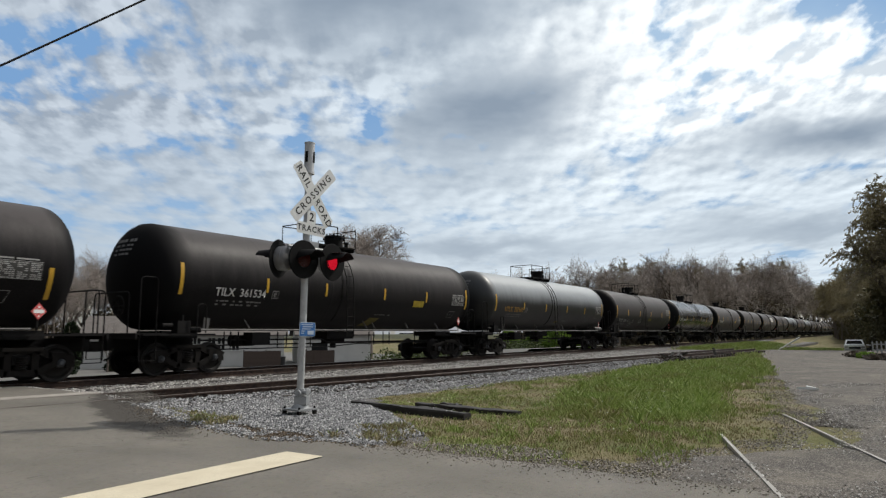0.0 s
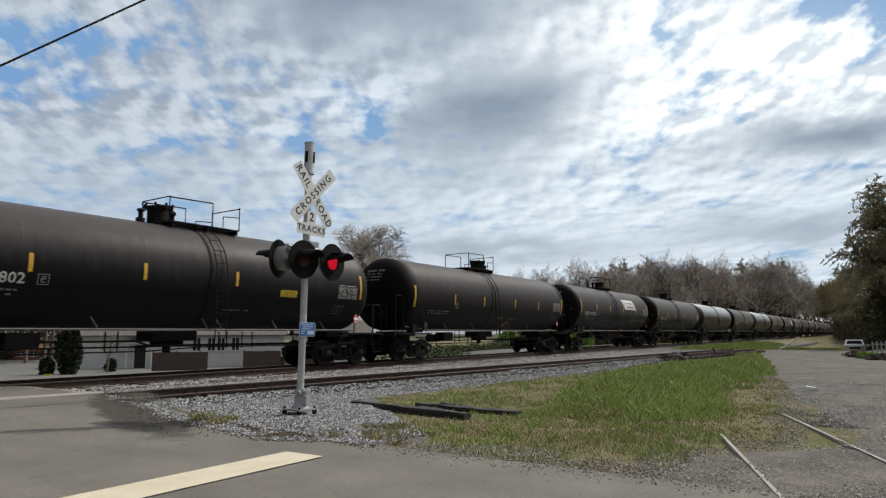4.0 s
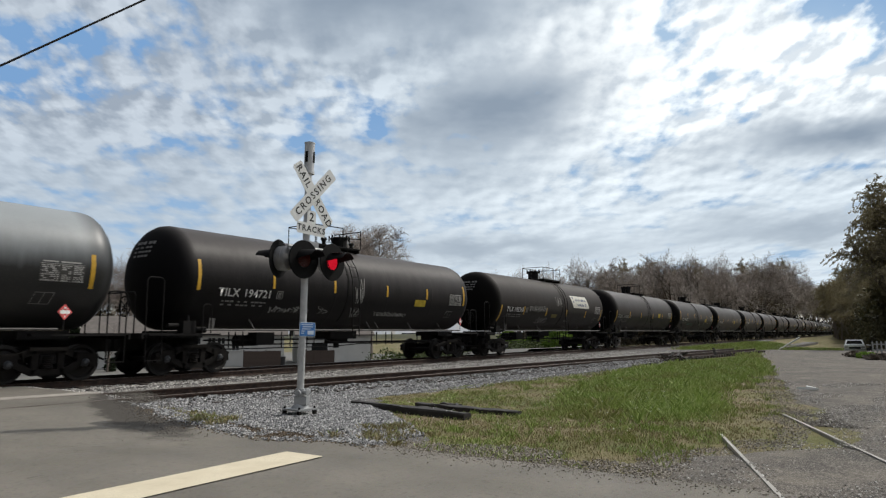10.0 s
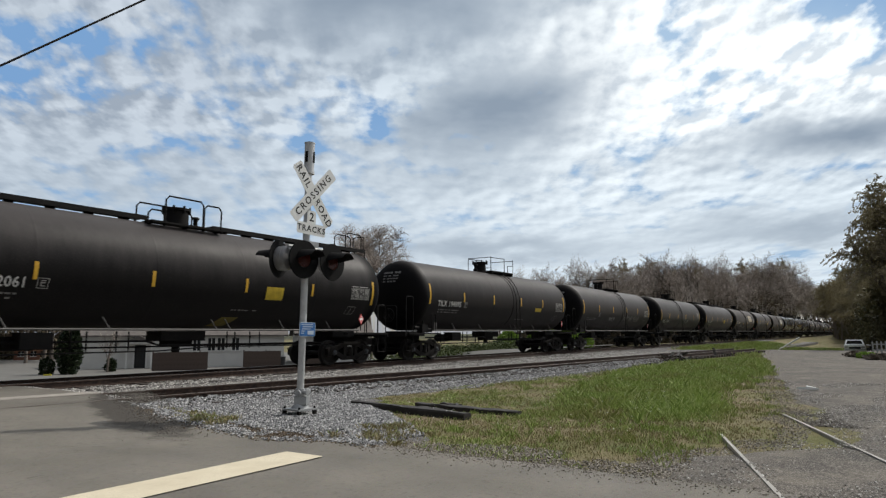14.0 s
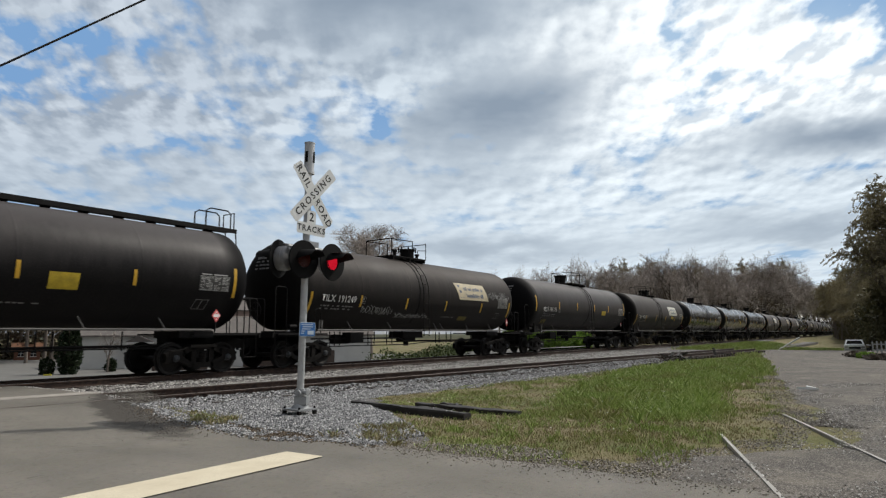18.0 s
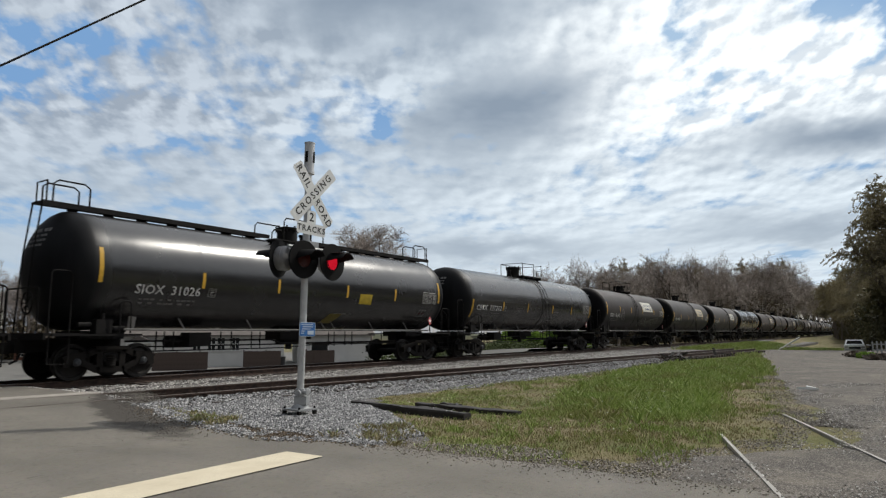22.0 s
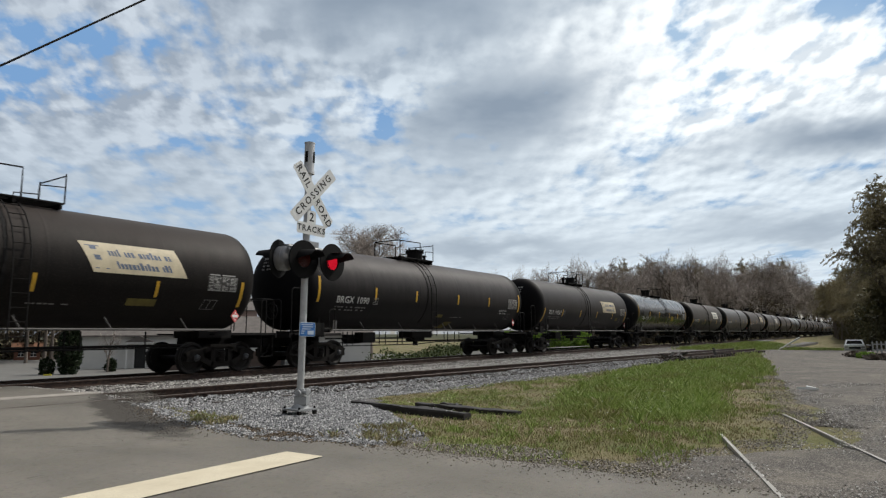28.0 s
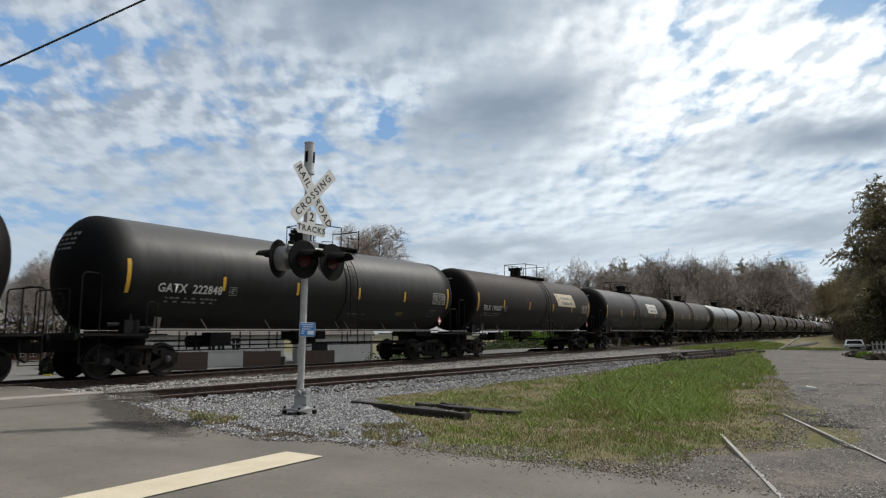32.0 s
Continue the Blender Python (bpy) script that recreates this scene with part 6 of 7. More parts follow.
for k in range(22):
    x = 300 + 9 * k + rng.uniform(-6, 6)
    y = (25 if k % 2 else 33) + rng.uniform(0, 9) if k % 3 else rng.uniform(4, 11)
    plant((BARE + BUDDED)[k % 5], x, y, 0, rng.uniform(0, 6), rng.uniform(1.6, 2.0), "tall bare tree far down the line", "wood far down the line")
for k in range(14):
    plant(BUDDED[k % 2], 236 + 9 * k, 12.6 - rng.uniform(0, 2.5), -0.2, rng.uniform(0, 6), rng.uniform(0.30, 0.42), "low brown thicket tree beside the line", "wood far down the line")
# ---------------------------------------------------------------- crossing panels, spur rails, timbers
def panel(w, m, parent):
    bm = box(B(), (0, 0, 0), (2.44, w, 0.12))
    bmesh.ops.bevel(bm, geom=list(bm.edges), offset=0.012, segments=1, affect="EDGES")
    part("crossing_panel", bm, PANEL, parent, "weathered grey crossing panel", at=m)


sn = Vector((-SIDE_D.y, SIDE_D.x, 0))
for off, w in ((0.0, 1.30), (-1.10, 0.46), (1.10, 0.46)):
    for k in range(6):
        panel(w, pose(-7.0 + 2.5 * k, TRACK_Y + off, RAIL_Z - 0.068), main_track)
        p = SIDE_P + SIDE_D * (-13.75 + 2.5 * k) + sn * off
        if off > 0:
            panel(w, pose(p.x, p.y, SIDE_Z - 0.054, 0, 0, turn_deg), side_track)

SPUR = plain("pale worn spur rail", (0.30, 0.285, 0.26), 0.55, 0.2, 0.3, 6.0)
for (x0, y0), (x1, y1) in (((10.24, 2.06), (4.4, 0.13)), ((13.3, 1.60), (7.2, -0.55))):
    n = 14
    bm = B()
    rows = []
    for k in range(n + 1):
        x, y = x0 + (x1 - x0) * k / n, y0 + (y1 - y0) * k / n
        w = 0.020 + 0.003 * fbm(x, y, 3)
        rows.append([bm.verts.new((x - dy * 0.31, y + dy * 0.95, -0.004 - 0.030 * (1 - k / n) + z)) for dy, z in ((-w, -0.12), (-w, 0.018), (w, 0.018), (w, -0.12))])
    for p, q in zip(rows, rows[1:]):
        for k in range(3):
            bm.faces.new((p[k], p[k + 1], q[k + 1], q[k]))
    bmesh.ops.recalc_face_normals(bm, faces=bm.faces)
    tagged(new("spur_rail", mesh_of("spur_rail", bm, SPUR)), "pale worn rail of a disused spur sunk in gravel", "rail", "disused spur rails")


def timber(a, b, w, h, mat, label, seed, sink=0.02):
    """A hewn timber from a to b with split, uneven faces."""
    rng = random.Random(seed)
    a, b = Vector(a), Vector(b)
    bm = B()
    d = (b - a).normalized()
    s = Vector((-d.y, d.x, 0)).normalized()
    u = d.cross(s) * -1
    u = u if u.z > 0 else -u
    n = 8
    rings = []
    for k in range(n + 1):
        p = a.lerp(b, k / n)
        rings.append([bm.verts.new(p + s * (i * w / 2 + rng.uniform(-0.012, 0.012)) + u * (j * h + rng.uniform(-0.012, 0.012))) for i, j in ((-1, 0), (1, 0), (1, 0.85), (0.85, 1), (-0.85, 1), (-1, 0.85))])
    for r0, r1 in zip(rings, rings[1:]):
        for k in range(6):
            bm.faces.new((r0[k], r0[(k + 1) % 6], r1[(k + 1) % 6], r1[k]))
    bm.faces.new(rings[0])
    bm.faces.new(rings[-1])
    bmesh.ops.recalc_face_normals(bm, faces=bm.faces)
    return tagged(new("timber", mesh_of("timber", bm, mat)), label, "timber", "old sleepers on the verge")


timber((10.05, 9.0, -0.06), (9.82, 6.15, -0.11), 0.23, 0.17, CREOSOTE, "black creosoted sleeper lying in the grass", 1)
timber((10.80, 7.95, -0.08), (10.72, 5.6, -0.11), 0.21, 0.14, CREOSOTE, "black creosoted sleeper half sunk in the grass", 2)
timber((10.35, 7.6, -0.06), (10.25, 7.0, -0.06), 0.16, 0.1, CREOSOTE, "broken piece of black sleeper in the grass", 3)
timber((11.3, 7.7, -0.07), (11.2, 7.2, -0.07), 0.14, 0.1, CREOSOTE, "broken piece of black sleeper in the grass", 4)
rng = random.Random(8)
for k in range(46):
    heap = k < 26
    x = 33.2 + 2.6 * rng.random() if heap else 36 + 11 * rng.random()
    y = side_y(x) - 1.25 + rng.gauss(0, 0.35)
    a = rng.uniform(0, 6.28)
    ln = rng.uniform(0.2, 0.75 if heap else 0.5)
    lift = rng.random() * (0.22 if heap else 0.06)
    base = 0.0 + (0.22 * rng.random() if heap else 0.04 * rng.random())
    timber((x, y, base), (x + ln * math.cos(a), y + ln * math.sin(a), base + lift), rng.uniform(0.05, 0.14), rng.uniform(0.04, 0.10), CREOSOTE if k % 3 else TIE_WOOD, "broken dark sleeper in a heap by the siding", 20 + k)
timber((41.5, side_y(41.5) - 1.3, 0.0), (41.8, side_y(41.5) - 1.15, 0.48), 0.12, 0.09, CREOSOTE, "dark sleeper end standing up by the siding", 90)

# ---------------------------------------------------------------- loose stones and grass (uncountable)


def stones(name, n, place, size, mat, label, seed):
    """Scattered crushed stones; place(rng) gives x, y, z."""
    rng = random.Random(seed)
    v, f = [], []
    for _ in range(n):
        x, y, z = place(rng)
        s = size * rng.uniform(0.55, 1.35)
        a = rng.uniform(0, 6.28)
        ca, sa_ = math.cos(a), math.sin(a)
        o = len(v)
        for px, py, pz in ((1, 0, 0), (-1, 0, 0), (0, 1, 0), (0, -1, 0), (0.25, 0.2, 0.8), (-0.2, -0.2, -0.6)):
            px, py, pz = px * rng.uniform(0.6, 1.15), py * rng.uniform(0.55, 1.0), pz * rng.uniform(0.6, 1.1)
            tz = pz + 0.5 * px * math.sin(a * 3)
            v.append((x + s * (px * ca - py * sa_), y + s * (px * sa_ + py * ca), z + s * (tz * 0.8 + 0.15)))
        f += [(o, o + 2, o + 4), (o + 2, o + 1, o + 4), (o + 1, o + 3, o + 4), (o + 3, o, o + 4), (o + 2, o, o + 5), (o + 1, o + 2, o + 5), (o + 3, o + 1, o + 5), (o, o + 3, o + 5)]
    me = bpy.data.meshes.new(name)
    me.from_pydata(v, [], f)
    me.materials.append(mat)
    return tagged(new(name, me), label, "gravel", kind="stuff")


def pick(x0, x1, y0, y1, ok, near=0.0):
    def place(r):
        while True:
            t = r.random()
            x = x0 + (x1 - x0) * (t ** (1 + near))
            y = y0 + (y1 - y0) * r.random()
            if ok(x, y):
                return x, y, max(bed_height(x, y), ground_z(x, y))
    return place


def pad_ok(x, y):
    e = 0.35 * fbm(x, y, 0.9)
    if x < road_edge(y) + 0.05 + 0.25 * max(0, e):
        return False
    if y > side_y(x) - 0.7:
        return False
    if x < pad_rim(y) + 0.5 * e and y > 5.65 + e * 0.5:
        return True
    return y > max(8.9, side_y(x) - 2.3) + 0.6 * e


stones("signal_gravel", 27000, pick(6.7, 12.5, 5.6, 12.2, pad_ok), 0.034, STONE, "loose grey crushed stone round the signal", 1)
stones("siding_gravel", 19000, pick(12.5, 34, 7.5, 12.0, pad_ok, 0.8), 0.034, STONE, "loose grey crushed stone beside the siding", 2)
def shoulder(r):
    """Ballast heaped against the siding's near rail."""
    while True:
        x, off = 7.3 + 26 * r.random() ** 1.6, 0.80 + 0.75 * r.random() ** 1.3
        y = side_y(x) - off
        if x > road_edge(y) + 0.25:
            return x, y, max(bed_height(x, y), ground_z(x, y), SIDE_Z - 0.10 - 0.20 * (off - 0.8) + 0.03 * fbm(x, y, 2.0))


stones("siding_shoulder_gravel", 6500, shoulder, 0.036, STONE, "grey crushed stone heaped against the siding rail", 14)
stones("siding_crib_gravel", 7000, pick(7.2, 34, 9.5, 13.4, lambda x, y: abs(y - side_y(x)) < 0.66, 0.7), 0.035, MAIN_STONE, "crushed stone between the siding's rails", 3)
stones("ballast_gravel", 40000, pick(5.0, 48, 11.0, 17.3, lambda x, y: side_y(x) + 0.85 < y < TRACK_Y - 0.85 and x > road_edge(y) + 0.1, 0.9), 0.042, MAIN_STONE, "pale crushed stone between the two tracks", 4)


DARK_STONE = leaf_mat("dark tarry crumbs", (0.045, 0.040, 0.035), (0.21, 0.19, 0.165))


def bank(r):
    while True:
        u = r.gauss(0, 1.35)
        x, y = 6.85 + 0.38 * u + r.gauss(0, 0.22), 11.2 + 0.925 * u
        if 8.0 < y < 14.2:
            return x, y, max(road_z(x, y), bed_height(x, y)) + 0.002


stones("bank_gravel", 4200, bank, 0.013, DARK_STONE, "dark crumbled tar and gravel on the road's flank", 12)


def road_rim(r):
    while True:
        y = r.uniform(5.6, 11.2)
        x = road_edge(y) + r.gauss(0.04, 0.11)
        if fbm(x, y, 1.3) > -0.25:
            return x, y, max(road_z(x, y), bed_height(x, y) if x > road_edge(y) else -1) + 0.006


VERGE_STONE = leaf_mat("brown and grey verge gravel", (0.075, 0.062, 0.047), (0.40, 0.365, 0.31))
DIRT = leaf_mat("brown dirt", (0.07, 0.05, 0.032), (0.20, 0.155, 0.11))


def rim_dirt(r):
    y = r.uniform(5.5, 10.8)
    x = road_edge(y) + r.gauss(0.12, 0.16)
    return x, y, max(road_z(x, y) if x < road_edge(y) else -1, bed_height(x, y), -0.06) + 0.002


stones("rim_dirt", 4200, rim_dirt, 0.018, DIRT, "brown dirt and crumbs along the road's edge", 11)
stones("rim_gravel", 2200, road_rim, 0.028, STONE, "loose stones strewn over the road's ragged edge", 8)


def lane_rim(r):
    y = r.uniform(-1.5, 5.8)
    x = road_edge(y) + r.gauss(0.05, 0.22)
    return x, y, max(road_z(x, y) if x < road_edge(y) else -0.05, -0.05) + 0.004


stones("road_rim_gravel", 3800, lane_rim, 0.012, VERGE_STONE, "fine gravel strewn over the road's edge", 9)
stones("verge_gravel", 11000, pick(6.7, 9.8, -0.5, 6.5, lambda x, y: x < 7.55 + 0.7 * fbm(x, y, 1.1) + (0.35 * (3.6 - y) if y < 3.6 else 0)), 0.021, VERGE_STONE, "small gravel along the asphalt edge", 5)


def scatter_drive(r):
    while True:
        x, y = r.uniform(6.8, 22), r.uniform(-3, 3)
        if drive_inside(x, y) and noise.noise(Vector((x * 0.5, y * 0.8, 0))) > -0.05:
            return x, y, 0.0


stones("lane_edge_gravel", 7000, pick(7.5, 26, 1.0, 5.0, lambda x, y: abs(y - drive_edge(x) - 0.25) < 0.25 + 0.5 * abs(fbm(x, y, 0.9)), 0.8), 0.017, VERGE_STONE, "small gravel strewn along the lane's edge", 7)
stones("lane_dark_gravel", 12000, pick(12, 34, 0.0, 6.0, lambda x, y: -1.9 < y - drive_edge(x) + 0.7 * fbm(x, y, 0.7) < -0.25, 0.6), 0.020, DARK_STONE, "dark loose gravel along the lane's edge", 13)
stones("driveway_gravel", 12000, scatter_drive, 0.014, MAIN_STONE, "small gravel strewn over the driveway", 6)


def bmesh_litter():
    bm = B()
    box(bm, (19.1, 1.7, 0.012), (0.10, 0.50, 0.05), Euler((0.05, 0.1, 0.3)).to_matrix())
    box(bm, (19.12, 1.62, 0.03), (0.09, 0.22, 0.06), Euler((0.2, -0.1, 0.1)).to_matrix())
    return bm




def grass(N):
    """Blades that run from fresh green to olive and straw in broad patches."""
    r = N.geo.outputs["Random Per Island"]
    n = N.noise(N.geo.outputs["Position"], 0.75, 4, 0.6)
    green = N.ramp(r, (0.0, (0.18, 0.255, 0.060)), (0.7, (0.40, 0.50, 0.155)), (1.0, (0.62, 0.66, 0.33)))
    olive = N.ramp(r, (0.0, (0.17, 0.165, 0.055)), (0.8, (0.34, 0.32, 0.125)), (1.0, (0.50, 0.44, 0.25)))
    return surface(N, N.mix(N.ramp(n, (0.48, 0.0), (0.66, 0.8)), green, olive), 0.65, 0, None, spec=0.25)


GRASS = material("spring grass", grass)
DRY = leaf_mat("dry grass", (0.19, 0.17, 0.075), (0.42, 0.36, 0.20))
PETAL = plain("white petals", (0.75, 0.75, 0.72), 0.6, 0, 0.05, 9.0)


def lush(x, y):
    """0 to 1: how green and tall the verge is."""
    e = 0.55 * fbm(x, y, 0.45)
    mid = 3.0 + 0.055 * (x - 10)
    low, high = 1.9 + 0.055 * (x - 10) + 0.5, min(side_y(x) - 2.3, 5.3 + 0.21 * (x - 10))
    a = step(low - 0.4, low + 1.1, y + e) * (1 - step(high - 0.8, high + 0.7, y + e))
    return a * step(9.6, 13.0, x + e)


def verge_ok(x, y):
    if x < road_edge(y) + 0.25 or drive_inside(x, y):
        return False
    return y < side_y(x) - 1.9


def sparse(x, y):
    """Thin growth towards the asphalt edge."""
    road_side = 0.12 + 0.88 * step(7.0, 8.8 + (0.5 * (3.6 - y) if y < 3.6 else 0), x + 0.6 * fbm(x, y, 1.0))
    lane_side = 0.20 + 0.80 * step(0.0, 1.5, y - drive_edge(x) + 0.5 * fbm(x, y, 0.8))
    return road_side * lane_side


def blades(name, n, want, h, w, mat, label, seed, x1=62, near=1.5):
    rng = random.Random(seed)
    v, f = [], []
    made = 0
    while made < n:
        x = 6.9 + (x1 - 6.9) * rng.random() ** (1 + near)
        y = rng.uniform(1.2, 10)
        if not verge_ok(x, y) or rng.random() > want(x, y) * sparse(x, y):
            continue
        if bed_height(x, y) > 0.0 and x < 12.3 and pad_ok(x, y):
            if rng.random() > 0.03:
                continue
        made += 1
        far_k = 1 + 0.02 * (x - 7)
        z = max(ground_z(x, y), -0.06) - 0.01
        for _ in range(3):
            a = rng.uniform(0, 6.28)
            bx, by = x + rng.gauss(0, 0.03), y + rng.gauss(0, 0.03)
            hh = h * rng.uniform(0.5, 1.4) * (0.55 + 0.75 * lush(x, y))
            lean_x, lean_y = rng.gauss(0, 0.4) * hh, rng.gauss(0, 0.4) * hh
            ww = w * far_k * 0.5
            o = len(v)
            v += [(bx - ww * math.sin(a), by + ww * math.cos(a), z), (bx + ww * math.sin(a), by - ww * math.cos(a), z),
                  (bx + lean_x * 0.4 + ww * 0.7 * math.sin(a), by + lean_y * 0.4 - ww * 0.7 * math.cos(a), z + hh * 0.6), (bx + lean_x, by + lean_y, z + hh)]
            f += [(o, o + 1, o + 2), (o, o + 2, o + 3)]
    me = bpy.data.meshes.new(name)
    me.from_pydata(v, [], f)
    me.materials.append(mat)
    return tagged(new(name, me), label, "grass", kind="stuff")


blades("verge_grass", 30000, lambda x, y: (0.30 + 0.70 * lush(x, y)) * (0.03 + 0.97 * step(-0.12, 0.25, fbm(x, y, 0.8) + 0.7 * fbm(x + 9, y, 2.4) + 0.45 * lush(x, y))), 0.11, 0.010, GRASS, "fresh green grass on the verge", 1)
blades("dry_grass", 13000, lambda x, y: 1.0 - 0.7 * lush(x, y), 0.075, 0.009, DRY, "thin straw-coloured grass on the verge", 2)


def tufts(name, centres, mat, label, seed):
    """Clumps of longer blades."""
    rng = random.Random(seed)
    v, f = [], []
    for x, y, z, r, h, n in centres:
        for _ in range(n):
            a, q = rng.uniform(0, 6.28), abs(rng.gauss(0, r))
            bx, by, b = x + q * math.cos(a), y + q * math.sin(a), rng.uniform(0, 6.28)
            hh = h * rng.uniform(0.5, 1.3)
            lx, ly = rng.gauss(0, 0.4) * hh, rng.gauss(0, 0.4) * hh
            w = 0.005 + 0.00025 * x
            o = len(v)
            v += [(bx - w * math.sin(b), by + w * math.cos(b), z), (bx + w * math.sin(b), by - w * math.cos(b), z), (bx + 0.4 * lx, by + 0.4 * ly, z + hh * 0.65), (bx + lx, by + ly, z + hh)]
            f += [(o, o + 1, o + 2), (o, o + 2, o + 3)]
    me = bpy.data.meshes.new(name)
    me.from_pydata(v, [], f)
    me.materials.append(mat)
    return tagged(new(name, me), label, "grass", kind="stuff")


rng = random.Random(17)
spots = []
while len(spots) < 150:
    x, y = 8.4 + 26 * rng.random() ** 1.5, rng.uniform(1.6, 8.8)
    if verge_ok(x, y) and not (pad_ok(x, y) and x < 12) and rng.random() < sparse(x, y):
        spots.append((x, y, -0.07, rng.uniform(0.05, 0.14), rng.uniform(0.07, 0.12), 36))
tufts("far_grass", [(x, y, ground_z(x, y) - 0.01, 0.35, 0.22, 12) for x, y in [(rng.uniform(44, 84), rng.uniform(6.5, 14.5)) for _ in range(1500)] if y > (drive_edge(x) if x < 61 else 5) + 0.2 and (x > 60 or y < side_y(x) - 1.2)], GRASS, "green grass beyond the end of the siding", 6)
tufts("far_grass", [(x, y, ground_z(x, y) - 0.01, 0.5, 0.30, 18) for x, y in [(rng.uniform(58, 96), rng.uniform(3.5, 15.0)) for _ in range(3200)] if y > drive_edge(x) or x > 61], GRASS, "green grass beyond the lane's end", 7)
lush_spots = []
while len(lush_spots) < 420:
    x, y = 10 + 26 * rng.random() ** 1.2, rng.uniform(2.2, 8.6)
    if verge_ok(x, y) and rng.random() < lush(x, y) ** 1.5:
        lush_spots.append((x, y, -0.07, rng.uniform(0.08, 0.22), rng.uniform(0.14, 0.24), 40))
tufts("lush_tufts", lush_spots, GRASS, "long bright green grass in the middle of the verge", 5)
tufts("grass_tufts", spots, GRASS, "clumps of longer green grass on the verge", 1)
edge_spots = []
for k in range(46):
    y = rng.uniform(8.6, 10.6) if k < 26 else rng.uniform(5.5, 6.6)
    x = road_edge(y) + (abs(rng.gauss(0.25, 0.2)) if k < 26 else rng.uniform(0.1, 1.5))
    edge_spots.append((x, y, max(bed_height(x, y), -0.06), 0.09, 0.085, 44))
tufts("edge_tufts", edge_spots, DRY, "thin yellowing grass at the gravel's edge", 2)
tufts("edge_tufts", [(x + 0.1, y + 0.1, z, r, h * 0.9, 14) for x, y, z, r, h, n in edge_spots], GRASS, "small green tufts at the gravel's edge", 3)
rng = random.Random(3)
v, f = [], []
while len(f) < 620:
    x, y = 8 + 28 * rng.random() ** 1.6, rng.uniform(2, 9)
    if verge_ok(x, y) and rng.random() < 0.15 + lush(x, y):
        z, s = rng.uniform(0.08, 0.20), rng.uniform(0.006, 0.013) * (1 + 0.02 * x)
        o = len(v)
        v += [(x - s, y, z), (x, y - s, z + s * 0.5), (x + s, y, z), (x, y + s, z + s * 0.8)]
        f.append((o, o + 1, o + 2, o + 3))
me = bpy.data.meshes.new("clover_flowers")
me.from_pydata(v, [], f)
me.materials.append(PETAL)
tagged(new("clover_flowers", me), "tiny white flowers in the grass", "flowers", kind="stuff")

litter = new("litter", mesh_of("litter", bmesh_litter(), SIGN_WHITE))
tagged(litter, "crumpled white scrap lying on the driveway", "litter")
# ---------------------------------------------------------------- overhead wire
a, b = Vector((5.13, 14.10, 6.73)), Vector((7.34, 13.08, 8.76))
d = b - a
wire = bar(B(), [a + d * t + Vector((0, 0, 0.10 * ((t - 0.5) / 4.5) ** 2)) for t in [(-4 + 0.5 * k) for k in range(19)]], 0.022, 6)
tagged(new("overhead_wire", mesh_of("overhead_wire", wire, SIGN_BLACK, True)), "thick black overhead cable crossing the sky", "cable")

# ---------------------------------------------------------------- across the tracks
WALL = plain("painted white block wall", (0.58, 0.575, 0.55), 0.8, 0, 0.10, 0.8)
WALL_PINK = plain("pale pink stucco", (0.44, 0.34, 0.30), 0.85, 0, 0.10, 0.8)
ROOF = plain("grey brown shingles", (0.13, 0.115, 0.105), 0.9, 0, 0.3, 2.0)
FENCE_BROWN = plain("brown painted boards", (0.075, 0.053, 0.043), 0.8, 0, 0.3, 3.0)
WINDOW_DARK = plain("dark window glass", (0.015, 0.017, 0.020), 0.22, 0, 0.2, 3.0)
WHITE_TRIM = plain("white painted wood", (0.70, 0.70, 0.68), 0.6, 0, 0.08, 3.0)
BRICK = plain("red brick", (0.20, 0.095, 0.065), 0.85, 0, 0.3, 3.0)
TERRA = plain("orange brown roof", (0.26, 0.13, 0.075), 0.85, 0, 0.3, 2.0)
LOT = plain("grey concrete lot", (0.14, 0.136, 0.126), 0.9, 0, 0.15, 0.6)
BIN = plain("dark plastic bin", (0.03, 0.032, 0.035), 0.5, 0, 0.3, 4.0)
KERB_YELLOW = plain("yellow kerb paint", (0.55, 0.48, 0.04), 0.7, 0, 0.2, 4.0)
GZ = -1.6
H_ANG = math.degrees(math.atan2(-13.9, 17.9))
lot = grid_sheet("pavement", lambda x, y: True, -40, 72, 24, 92, 2.0, lambda x, y: ground_z(x, y) + (0.05 if x < 44 else 0.2), LOT)
tagged(lot, "grey concrete lot before the buildings", "pavement", kind="structure")


